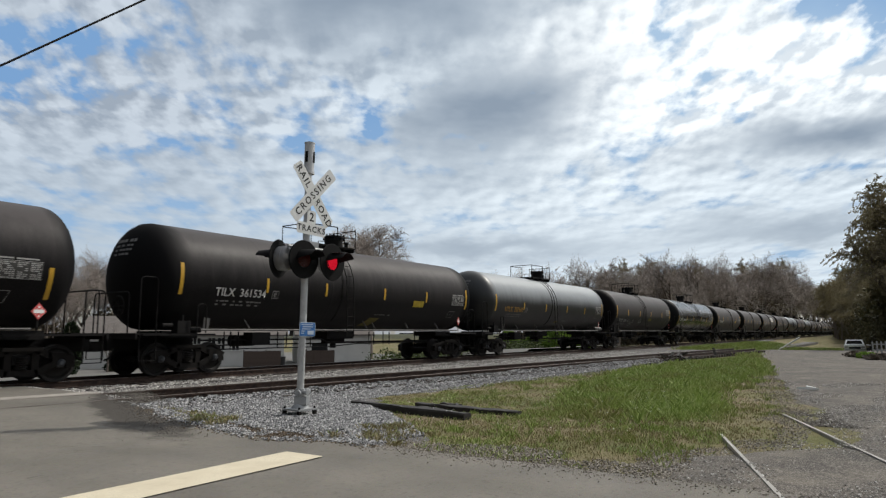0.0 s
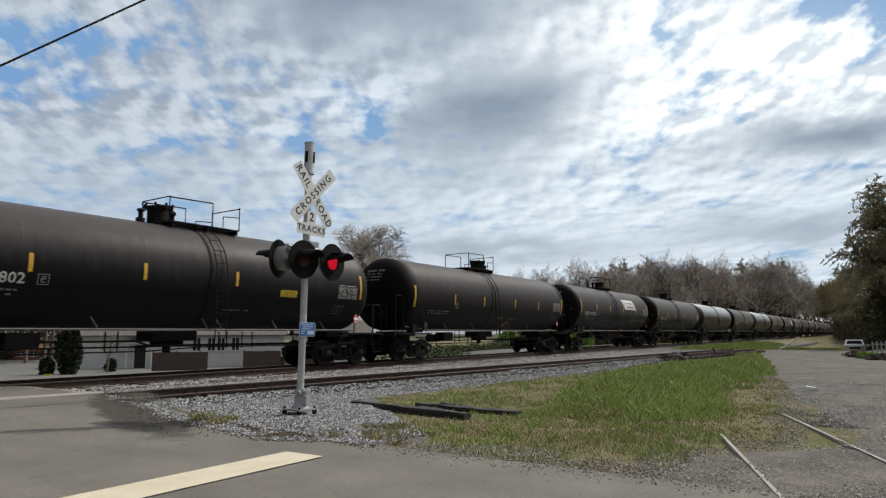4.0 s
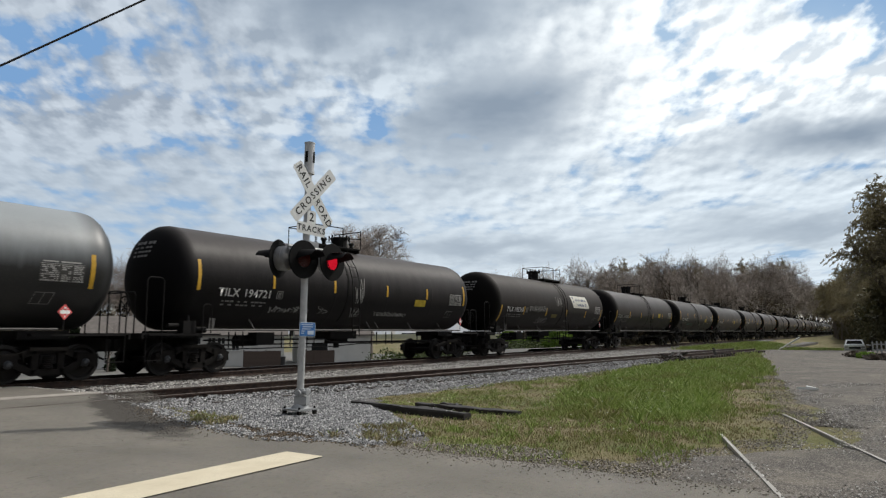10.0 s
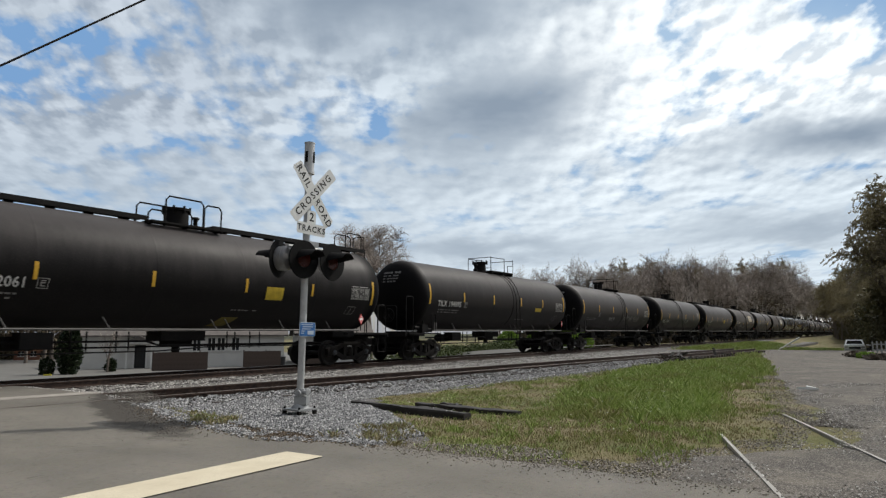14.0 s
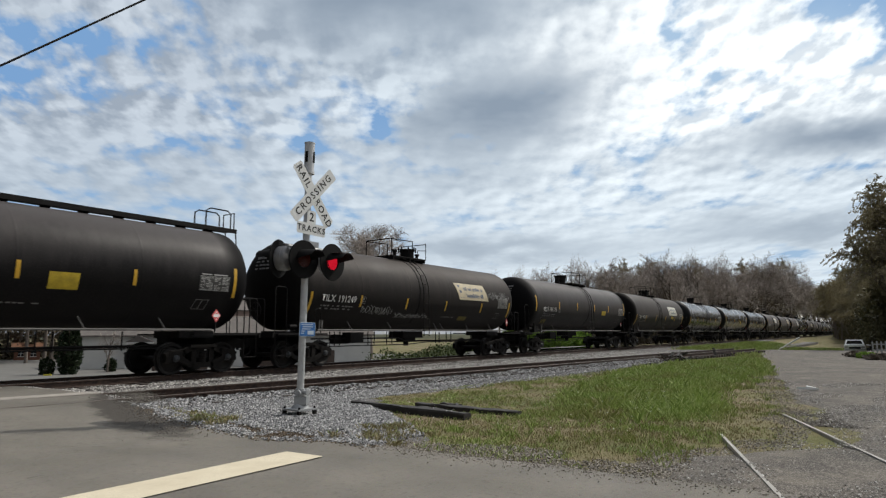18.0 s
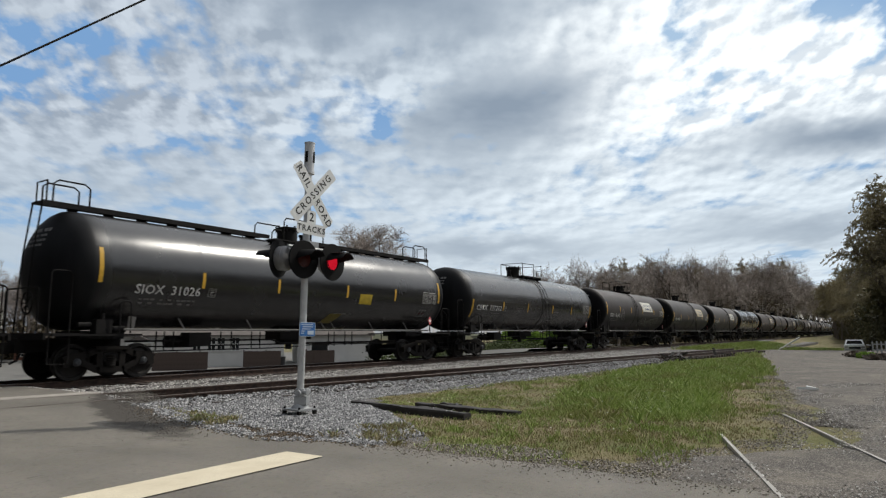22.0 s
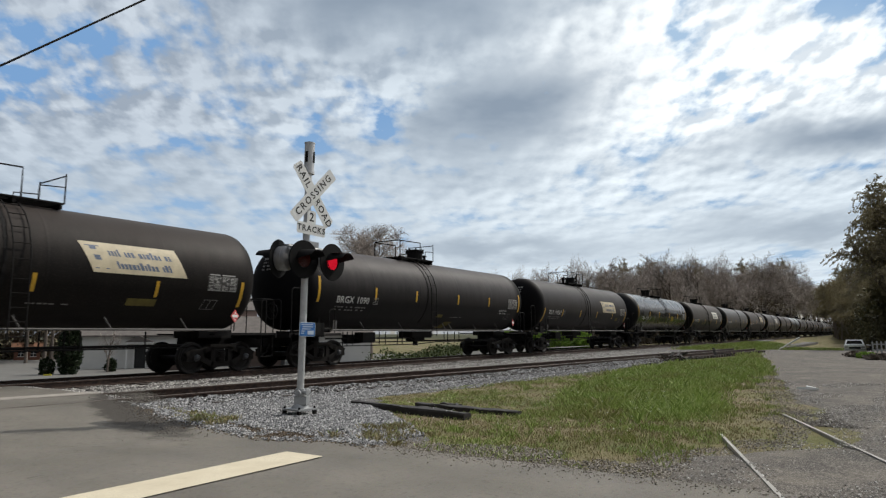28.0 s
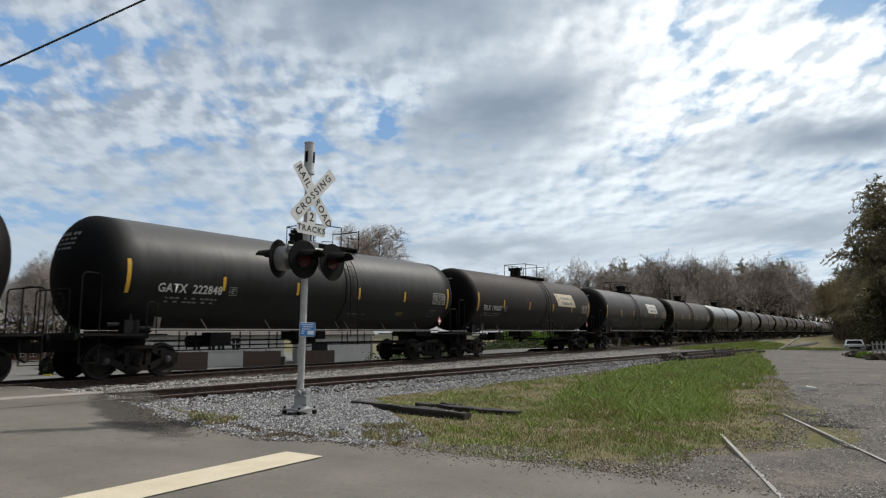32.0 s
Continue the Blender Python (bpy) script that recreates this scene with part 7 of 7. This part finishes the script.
def house(name, label, m, w, dpt, h, rise, wall, roof, openings, overhang=0.35):
    """A gabled house: front on local -y from x 0 to w; openings: (kind, x, z, width, height)."""
    hs = thing(name, label, "house", m=m)
    cuts = sorted(openings, key=lambda o: o[1])
    bm = B()
    xs_ = 0.0
    for _, x, z, ww, hh in cuts:
        if x > xs_:
            box(bm, ((xs_ + x) / 2, 0.1, h / 2), (x - xs_, 0.2, h))
        if z > 0:
            box(bm, (x + ww / 2, 0.1, z / 2), (ww, 0.2, z))
        box(bm, (x + ww / 2, 0.1, (z + hh + h) / 2), (ww, 0.2, h - z - hh))
        xs_ = x + ww
    box(bm, ((xs_ + w) / 2, 0.1, h / 2), (w - xs_, 0.2, h))
    bmesh.ops.remove_doubles(bm, verts=bm.verts, dist=0.001)
    part("wall", bm, wall, hs, "front wall")
    for x in (0.1, w - 0.1):
        bm = B()
        poly(bm, [(x - 0.1, 0.2, 0), (x - 0.1, dpt, 0), (x - 0.1, dpt, h), (x - 0.1, dpt / 2, h + rise), (x - 0.1, 0.2, h)], Vector((0.2, 0, 0)))
        part("wall", bm, wall, hs)
    part("wall", box(B(), (w / 2, dpt - 0.1, h / 2), (w - 0.4, 0.2, h)), wall, hs)
    for s in (0, 1):
        y0 = -overhang if s == 0 else dpt + overhang
        z0 = h - rise * overhang / (dpt / 2)
        bm = B()
        poly(bm, [(-overhang, y0, z0), (w + overhang, y0, z0), (w + overhang, dpt / 2, h + rise), (-overhang, dpt / 2, h + rise)], Vector((0, 0, 0.14)))
        part("roof", bm, roof, hs, "shingled roof slope")
    for kind, x, z, ww, hh in openings:
        if kind == "door":
            dr = part("door", box(B(), (x + ww / 2, 0.12, z + hh / 2), (ww - 0.02, 0.06, hh - 0.02)), WINDOW_DARK, hs, "dark door")
            for dx in (-0.09, ww + 0.01):
                part("door_frame", box(B(), (x + dx + 0.04, -0.02, z + hh / 2), (0.12, 0.06, hh + 0.1)), WHITE_TRIM, dr)
            part("door_frame", box(B(), (x + ww / 2, -0.02, z + hh + 0.09), (ww + 0.3, 0.06, 0.12)), WHITE_TRIM, dr)
        else:
            wd = part("window", box(B(), (x + ww / 2, 0.13, z + hh / 2), (ww - 0.01, 0.03, hh - 0.01)), WINDOW_DARK, hs, "dark sash window")
            part("window_frame", box(B(), (x + ww / 2, 0.09, z + hh / 2), (0.06, 0.05, hh - 0.02)), WHITE_TRIM, wd)
            part("window_frame", box(B(), (x + ww / 2, 0.09, z + hh / 2), (ww - 0.02, 0.05, 0.06)), WHITE_TRIM, wd)
            part("window_sill", box(B(), (x + ww / 2, -0.03, z - 0.05), (ww + 0.16, 0.14, 0.07)), WHITE_TRIM, wd)
    return hs


white_house = house("house", "long white block building with a dark door and small windows", pose(29.7, 58.9, GZ, 0, 0, H_ANG), 17.5, 8, 3.0, 1.7, WALL, ROOF,
                    [("door", 4.3, 0.05, 0.95, 2.05), ("window", 9.25, 1.55, 0.62, 1.15), ("window", 10.55, 1.55, 0.62, 1.15), ("window", 11.4, 1.55, 0.62, 1.15), ("window", 12.7, 1.55, 0.62, 1.15)])
# porch roof over the door
pr = part("porch", box(B(), (4.78, -0.45, 2.32), (2.2, 0.95, 0.12)), WHITE_TRIM, white_house, "small white porch hood")
bm = B()
poly(bm, [(3.55, -0.95, 2.38), (6.0, -0.95, 2.38), (4.78, -0.95, 2.95)], Vector((0, 1.0, 0)))
part("porch_gable", bm, ROOF, pr)
for x in (3.75, 5.8):
    part("porch_post", box(B(), (x, -0.85, 1.15), (0.12, 0.12, 2.3)), WHITE_TRIM, pr)
house("house", "tall pale pink building behind the white one", pose(37.9, 62.7, GZ, 0, 0, H_ANG), 11, 9, 5.6, 1.4, WALL_PINK, ROOF, [("window", 3, 3.4, 1.0, 1.3), ("window", 7, 3.4, 1.0, 1.3)])
house("house", "white annexe with a dark entrance beside the brown fences", pose(44.6, 47.4, GZ, 0, 0, H_ANG), 7.2, 6, 3.0, 1.3, WALL, ROOF, [("door", 1.3, 0.05, 1.6, 2.1)])
house("kiosk", "small brown kiosk with an orange brown roof across the lot", pose(35.9, 86.9, GZ, 0, 0, -22.7), 2.7, 2.6, 1.3, 0.7, BRICK, TERRA, [("window", 0.4, 0.5, 0.6, 0.6), ("window", 1.7, 0.5, 0.6, 0.6)])


def board_fence(x0, y0, x1, y1, h, label):
    fc = thing("board_fence", label, "fence", "brown board fences")
    a, b = Vector((x0, y0, GZ)), Vector((x1, y1, GZ))
    n = int((b - a).length / 0.3)
    ang = math.degrees(math.atan2(b.y - a.y, b.x - a.x))
    me = mesh_of("board", box(B(), (0, 0, h / 2), (0.33, 0.03, h)), FENCE_BROWN)
    post = mesh_of("post", box(B(), (0, 0, h / 2 + 0.06), (0.1, 0.1, h + 0.12)), FENCE_BROWN)
    for k in range(n):
        p = a.lerp(b, (k + 0.5) / n)
        part("board", me, None, fc, at=pose(p.x, p.y + 0.02 * (k % 2), p.z + random.uniform(-0.02, 0.02), 0, 0, ang))
    for k in range(0, n + 1, 6):
        p = a.lerp(b, k / n)
        part("post", post, None, fc, at=pose(p.x, p.y + 0.07, p.z, 0, 0, ang))
    return fc


board_fence(31.7, 51.0, 35.3, 48.6, 1.55, "brown board fence before the white building")
board_fence(37.8, 46.9, 40.4, 45.1, 1.55, "brown board fence before the white building")
board_fence(42.3, 43.8, 44.4, 42.3, 1.55, "brown board fence beside the entrance")
BIN_ME = [mesh_of("bin_body", spin(B(), [(0.0, 0.0), (0.24, 0.0), (0.30, 0.85), (0.32, 0.9), (0.0, 0.92)], 12), BIN, True), mesh_of("bin_lid", spin(B(), [(0.0, 1.05), (0.2, 1.02), (0.33, 0.93), (0.33, 0.90), (0.0, 0.90)], 12), BIN, True)]
for x, y, l in ((29.7, 53.6, "dark bin with a domed lid by the wall"), (33.6, 51.2, "dark bin with a pale lid by the fence"), (41.3, 45.9, "dark bin by the entrance")):
    bn = thing("bin", l, "bin", "bins", pose(x, y, GZ + 0.05))
    part("bin_body", BIN_ME[0], None, bn)
    part("bin_lid", BIN_ME[1], None, bn)
kb = new("kerb", mesh_of("kerb", box(B(), (23.6, 51.4, -1.48), (0.5, 0.14, 0.12), Euler((0, 0, radians(H_ANG))).to_matrix()), KERB_YELLOW))
tagged(kb, "yellow painted kerb at the lot's corner", "kerb", kind="structure")


def shrub(x, y, z, r, h, mat, label, seed, n=900, size=0.16):
    """A clump of leaves on short stems."""
    rng = random.Random(seed)
    sh = thing("shrub", label, "shrub", "", pose(x, y, z))
    st, lf = Soup(), Soup()
    for k in range(9):
        a = rng.uniform(0, 6.28)
        st.tube([Vector((0.1 * math.cos(a), 0.1 * math.sin(a), -0.1)), Vector((0.35 * r * math.cos(a), 0.35 * r * math.sin(a), h * 0.5)), Vector((0.7 * r * math.cos(a), 0.7 * r * math.sin(a), h * rng.uniform(0.6, 0.95)))], [0.03, 0.02, 0.008], 4)
    for k in range(n):
        a, b = rng.uniform(0, 6.28), rng.random() ** 0.5
        t = rng.random()
        rr = r * (0.75 + 0.35 * noise.noise(Vector((math.cos(a) * 1.3 + seed, math.sin(a) * 1.3, t * 2)))) * math.sin(math.pi * (0.12 + 0.82 * t)) ** 0.6
        lf.leaf(Vector((rr * b * math.cos(a), rr * b * math.sin(a), t * h * (1 - 0.15 * b))), Vector((math.cos(a) + rng.gauss(0, 0.5), math.sin(a) + rng.gauss(0, 0.5), rng.gauss(0.4, 0.5))).normalized(), size * rng.uniform(0.6, 1.4), rng)
    tagged(part("stem", st.mesh("stem", BARK), None, sh), kind="stuff")
    part("leaves", lf.mesh("leaves", mat, False), None, sh)
    return sh


shrub(25.4, 52.1, -1.55, 1.1, 4.2, EVERGREEN, "tall dark evergreen by the white building", 1, 2600, 0.2)
shrub(24.2, 53.0, -1.55, 0.7, 1.3, EVERGREEN, "low dark evergreen by the lot", 2, 900, 0.14)
shrub(29.2, 53.0, -1.55, 0.6, 1.1, EVERGREEN, "round clipped dark shrub by the wall", 3, 800, 0.12)
for k, (x, y, r, h) in enumerate(((62, 33.5, 1.9, 2.6), (65.5, 32.0, 1.6, 2.2), (67.5, 30.2, 2.2, 2.9), (71, 30, 1.5, 2.0), (76, 31, 2.0, 2.2))):
    shrub(x, y, ground_z(x, y), r, h, FRESH, "bright green bush beyond the track", 10 + k, 1500, 0.24)
small = tree_meshes(41, 3.6, 0.55, None, 0, 0.1, 0.09, twigs=4)
plant(small, 28.6, 52.4, -1.55, 0, 1.0, "small bare ornamental tree before the white wall")

# ---------------------------------------------------------------- end of the lane: pickup, fence, leaning pole
CAR_WHITE = plain("white car paint", (0.84, 0.85, 0.85), 0.3, 0, 0.05, 1.0)
TYRE = plain("tyre rubber", (0.02, 0.02, 0.02), 0.85, 0, 0.3, 8.0)
CHROME = plain("dull bumper chrome", (0.45, 0.45, 0.46), 0.3, 0.8, 0.1, 5.0)
truck = thing("pickup_truck", "white pickup truck parked at the lane's end", "pickup truck", m=pose(78.0, 2.47, -0.86, 0, 0, 2))
bm = B()
box(bm, (0, 0, 0.72), (5.2, 1.80, 0.62))
bmesh.ops.bevel(bm, geom=list(bm.edges), offset=0.08, segments=2, affect="EDGES")
part("body", bm, CAR_WHITE, truck, "white painted body and bed", True)
bm = B()
low, high = [(-1.40, -0.86), (0.75, -0.86), (0.75, 0.86), (-1.40, 0.86)], [(-0.75, -0.70), (0.55, -0.70), (0.55, 0.70), (-0.75, 0.70)]
vs = [[bm.verts.new((x, y, z)) for x, y in ring_] for ring_, z in ((low, 1.0), (high, 1.52))]
for k in range(4):
    bm.faces.new((vs[0][k], vs[0][(k + 1) % 4], vs[1][(k + 1) % 4], vs[1][k]))
bm.faces.new(vs[1])
part("cab", bm, CAR_WHITE, truck, "white cab")
bm = B()
poly(bm, [(-1.26, -0.68, 1.10), (-1.26, 0.68, 1.10), (-0.90, 0.58, 1.40), (-0.90, -0.58, 1.40)], Vector((-0.03, 0, 0.03)))
part("windscreen", bm, LAMP_BLACK, truck)
for sgn in (-1, 1):
    bm = B()
    poly(bm, [(-1.05, sgn * 0.85, 1.07), (0.65, sgn * 0.85, 1.07), (0.52, sgn * 0.74, 1.44), (-0.70, sgn * 0.74, 1.44)], Vector((0, 0.02 * sgn, 0.008)))
    part("side_window", bm, LAMP_BLACK, truck)
part("bumper", box(B(), (-2.66, 0, 0.52), (0.14, 1.75, 0.2)), CHROME, truck)
part("grille", box(B(), (-2.61, 0, 0.74), (0.06, 1.0, 0.16)), LAMP_BLACK, truck)
for y in (-0.7, 0.7):
    part("headlight", box(B(), (-2.61, y, 0.82), (0.07, 0.26, 0.18)), CHROME, truck)
for x in (-1.75, 1.7):
    for y in (-0.80, 0.80):
        w = part("wheel", spin(B(), [(0.0, -0.11), (0.2, -0.11), (0.33, -0.12), (0.37, -0.07), (0.37, 0.07), (0.33, 0.12), (0.0, 0.11)], 20, Matrix.Rotation(radians(90), 4, "X")), TYRE, truck, "", True, at=pose(x, y, 0.37))
        part("rim", spin(B(), [(0.0, -0.125), (0.19, -0.122), (0.21, -0.10), (0.21, 0.10), (0.19, 0.122), (0.0, 0.125)], 16, Matrix.Rotation(radians(90), 4, "X")), CHROME, w, "", True)
trailer = thing("flat_trailer", "low white flat trailer beside the pickup", "trailer", m=pose(79.5, 0.9, -0.86, 0, 0, 5))
part("deck", box(B(), (0, 0, 0.95), (3.0, 1.0, 0.1)), CAR_WHITE, trailer)
for x in (-0.9, 0.9):
    part("wheel", spin(B(), [(0.0, -0.1), (0.3, -0.1), (0.33, 0.0), (0.3, 0.1), (0.0, 0.1)], 18, Matrix.Translation((x, 0.4, 0.33)) @ Matrix.Rotation(radians(90), 4, "X")), TYRE, trailer)
part("frame", box(B(), (0, 0, 0.62), (2.6, 0.5, 0.5)), UNDER, trailer)
boat = new("upturned_sheet", mesh_of("upturned_sheet", spin(B(), [(0.0, 0.30), (0.5, 0.26), (0.62, 0.05), (0.64, 0.0)], 14, Matrix.Diagonal((1, 1.5, 1, 1)) @ Matrix.Translation((0, 0, 0))), CAR_WHITE, True))
boat.matrix_basis = pose(66.0, 3.25, ground_z(66.0, 3.25) - 0.01)
tagged(boat, "small white shell lying on the ground by the pickup", "cover")
pole = new("leaning_pole", mesh_of("leaning_pole", bar(B(), [Vector((61.0, 7.6, -0.2)), Vector((61.6, 5.75, 1.0))], 0.07, 8), WHITE_TRIM, True))
tagged(pole, "white plastic pole leaning low over the grass", "pole")
foot = new("dark_stump", mesh_of("dark_stump", spin(B(), [(0, 0.16), (0.3, 0.14), (0.42, 0.05), (0.5, -0.06)], 10, Matrix.Translation((61.1, 7.7, -0.15))), CREOSOTE, True))
tagged(foot, "low dark stump in the grass", "stump")
fence = thing("picket_fence", "white painted picket fence along the lane", "fence")
pk = B()
poly(pk, [(-0.045, -0.011, 0), (0.045, -0.011, 0), (0.045, -0.011, 1.0), (0, -0.011, 1.08), (-0.045, -0.011, 1.0)], Vector((0, 0.022, 0)))
FENCE_GREY = plain("weathered white picket paint", (0.42, 0.42, 0.41), 0.7, 0, 0.2, 3.0)
pk = mesh_of("picket", pk, FENCE_GREY)
for k in range(34):
    part("picket", pk, None, fence, at=pose(53.4 - 0.06 * k, 0.64 - 0.25 * k, -0.04 + random.uniform(-0.01, 0.01), 0, 0, 76) @ Matrix.Diagonal((1, 1, 0.80, 1)))
for z in (0.2, 0.6):
    part("fence_rail", box(B(), (52.43, -3.5, z), (8.6, 0.04, 0.08), Euler((0, 0, radians(76.5))).to_matrix()), FENCE_GREY, fence)
for x, y, r, h in ((45.0, 1.3, 0.9, 0.35), (43.2, 0.8, 0.8, 0.35), (41.0, 0.2, 0.9, 0.35)):
    shrub(x, y, -0.05, r, h, BUD_BROWN if r > 0.85 else FRESH, "low weedy bush at the fence's foot", int(x), 700, 0.12)

# brush under the woods
def brush(name, n, place, size, mat, label, seed):
    rng = random.Random(seed)
    lf = Soup()
    for _ in range(n):
        p, s = place(rng)
        lf.leaf(Vector(p), Vector((rng.gauss(0, 1), rng.gauss(0, 1), rng.gauss(0.5, 0.8))).normalized(), size * s * rng.uniform(0.6, 1.4), rng)
    return tagged(new(name, lf.mesh(name, mat, False)), label, "undergrowth", kind="stuff")


def far_brush(r):
    t = r.random() ** 0.8
    bearing = radians(28.5 - 23.0 * t)
    y = 47 - 19 * min(1, 1.3 * t) + r.uniform(-1, 10)
    x = y / math.tan(bearing)
    tall = 2.6 + 3.6 * t + 12.5 * max(0.0, t - 0.42)
    return (x, y, -1.6 + tall * r.random() ** 1.5 * (0.65 + 0.7 * (noise.noise(Vector((x * 0.09, y * 0.09, 0))) + 0.5))), 0.8 + 0.9 * t


def near_brush(r):
    t = r.random()
    x = 72 + 190 * t * t + r.uniform(-2, 2)
    y = min(-0.6 + 0.075 * (x - 66), 12) + 0.6 - abs(r.gauss(0, 3.0))
    return (x, y, 7.5 * r.random() ** 1.4 * (0.7 + 0.5 * noise.noise(Vector((x * 0.2, y * 0.2, 0))))), 1 + 0.9 * t


def track_hedge(r):
    x = r.uniform(40, 64)
    y = 27 + 0.05 * x + r.uniform(0, 6)
    return (x, y, ground_z(x, y) + (1.7 if x < 48 else 1.1) * r.random() ** 1.3 * (0.9 + 0.6 * noise.noise(Vector((x * 0.35, y * 0.35, 0))))), 1.0


def lot_hedge(r):
    x = r.uniform(2, 50)
    y = 100 - 0.35 * x + r.uniform(0, 8)
    return (x, y, -1.6 + 6.5 * r.random() ** 1.2 * (0.75 + 0.5 * noise.noise(Vector((x * 0.2, y * 0.2, 0))))), 1.0


BRUSH = leaf_mat("dull brown brush", (0.06, 0.050, 0.036), (0.15, 0.125, 0.085))
BRUSH_OLIVE = leaf_mat("dull olive brush", (0.05, 0.047, 0.026), (0.13, 0.115, 0.06))
brush("wood_brush", 62000, far_brush, 0.36, BRUSH, "brown undergrowth of the wood behind the train", 1)
HEDGE = leaf_mat("dull green hedge", (0.035, 0.050, 0.018), (0.12, 0.15, 0.055))
brush("track_brush", 24000, track_hedge, 0.14, HEDGE, "dull green brush on the bank beyond the track", 6)
brush("lot_brush", 9000, lot_hedge, 0.5, BRUSH, "dark brown brush behind the lot", 5)
brush("lane_brush", 65000, near_brush, 0.25, BRUSH_OLIVE, "dense olive undergrowth at the lane's end", 2)


def ring_brush(r):
    """Unseen trees added behind and beside the road to dim low sky light and reflections."""
    while True:
        a = radians(r.uniform(78, 352))
        d = r.uniform(58, 74)
        x, y = d * math.cos(a), d * math.sin(a)
        if not 11 < y < 25:
            return (x, y, 19.0 * r.random() * (0.75 + 0.5 * noise.noise(Vector((x * 0.1, y * 0.1, 0))))), 1.0


ring = brush("backdrop_woods", 22000, ring_brush, 1.5, BRUSH, "brown woods out of view, added to dim the horizon light", 3)
tagged(ring, kind="structure", category="woods")
# ---------------------------------------------------------------- motion


def lamp_rows(lit):
    """Rows for an added leaf that uncovers the lamp during the given spans."""
    shut, wide = pose(0, -0.155, -0.036), pose(0, -0.155, -0.036, -88)
    rows = [(0.0, wide if lit[0][0] <= 0 else shut)]
    for a, b in lit:
        if a > 0:
            rows += [(a - 0.034, shut), (a, wide)]
        if b < 32:
            rows += [(b, wide), (b + 0.034, shut)]
    if rows[-1][0] < 32:
        rows.append((32.0, rows[-1][1]))
    return rows


LEFT_LIT = [(0.37, 0.77), (2.77, 3.6), (4.7, 5.75), (6.3, 6.75), (8.77, 9.25), (10.3, 10.75), (11.37, 11.7), (12.4, 12.6), (16.3, 16.77), (17.37, 17.77), (21.37, 21.7), (22.37, 22.7), (23.37, 23.7), (27.2, 27.77), (28.37, 28.7), (29.77, 30.03), (30.77, 31.2)]
RIGHT_LIT = [(0.0, 0.33), (3.67, 4.5), (5.8, 6.2), (9.3, 10.2), (10.8, 11.3), (11.77, 12.3), (15.6, 16.2), (16.8, 17.3), (17.8, 18.2), (20.8, 21.3), (21.77, 22.3), (22.77, 23.3), (26.4, 27.0), (27.8, 28.3), (28.77, 29.7), (30.07, 30.7)]


def motions():
    for s, lit in zip(BLINK_LEAVES, (LEFT_LIT, RIGHT_LIT)):
        walk(s, lamp_rows(lit))
    walk(clouds, [(0.0, Matrix()), (16.0, Matrix.Translation(RT * 10.0)), (32.0, Matrix.Translation(RT * 20.0))])
    # the wheels roll: one turn law for all the leading wheelsets, one for the trailing ones
    step_deg = math.degrees(SPEED / 0.457) / FPS
    for sets in WHEELSETS:
        walk(sets[0], [(k / FPS, pose(sets[0].location.x, 0, 0, 0, -step_deg * k, 0)) for k in range(32 * FPS + 1)])
        law = sets[0].animation_data
        for w in sets[1:]:
            w.rotation_mode = "QUATERNION"
            w.animation_data_create().action = law.action
            w.animation_data.action_slot = law.action_slot
    for c, x0, _ in TRAIN:
        walk(c, [(t, pose(x0 - SPEED * t, TRACK_Y, RAIL_Z)) for t in (0.0, 8.0, 16.0, 24.0, 32.0)])


motions()
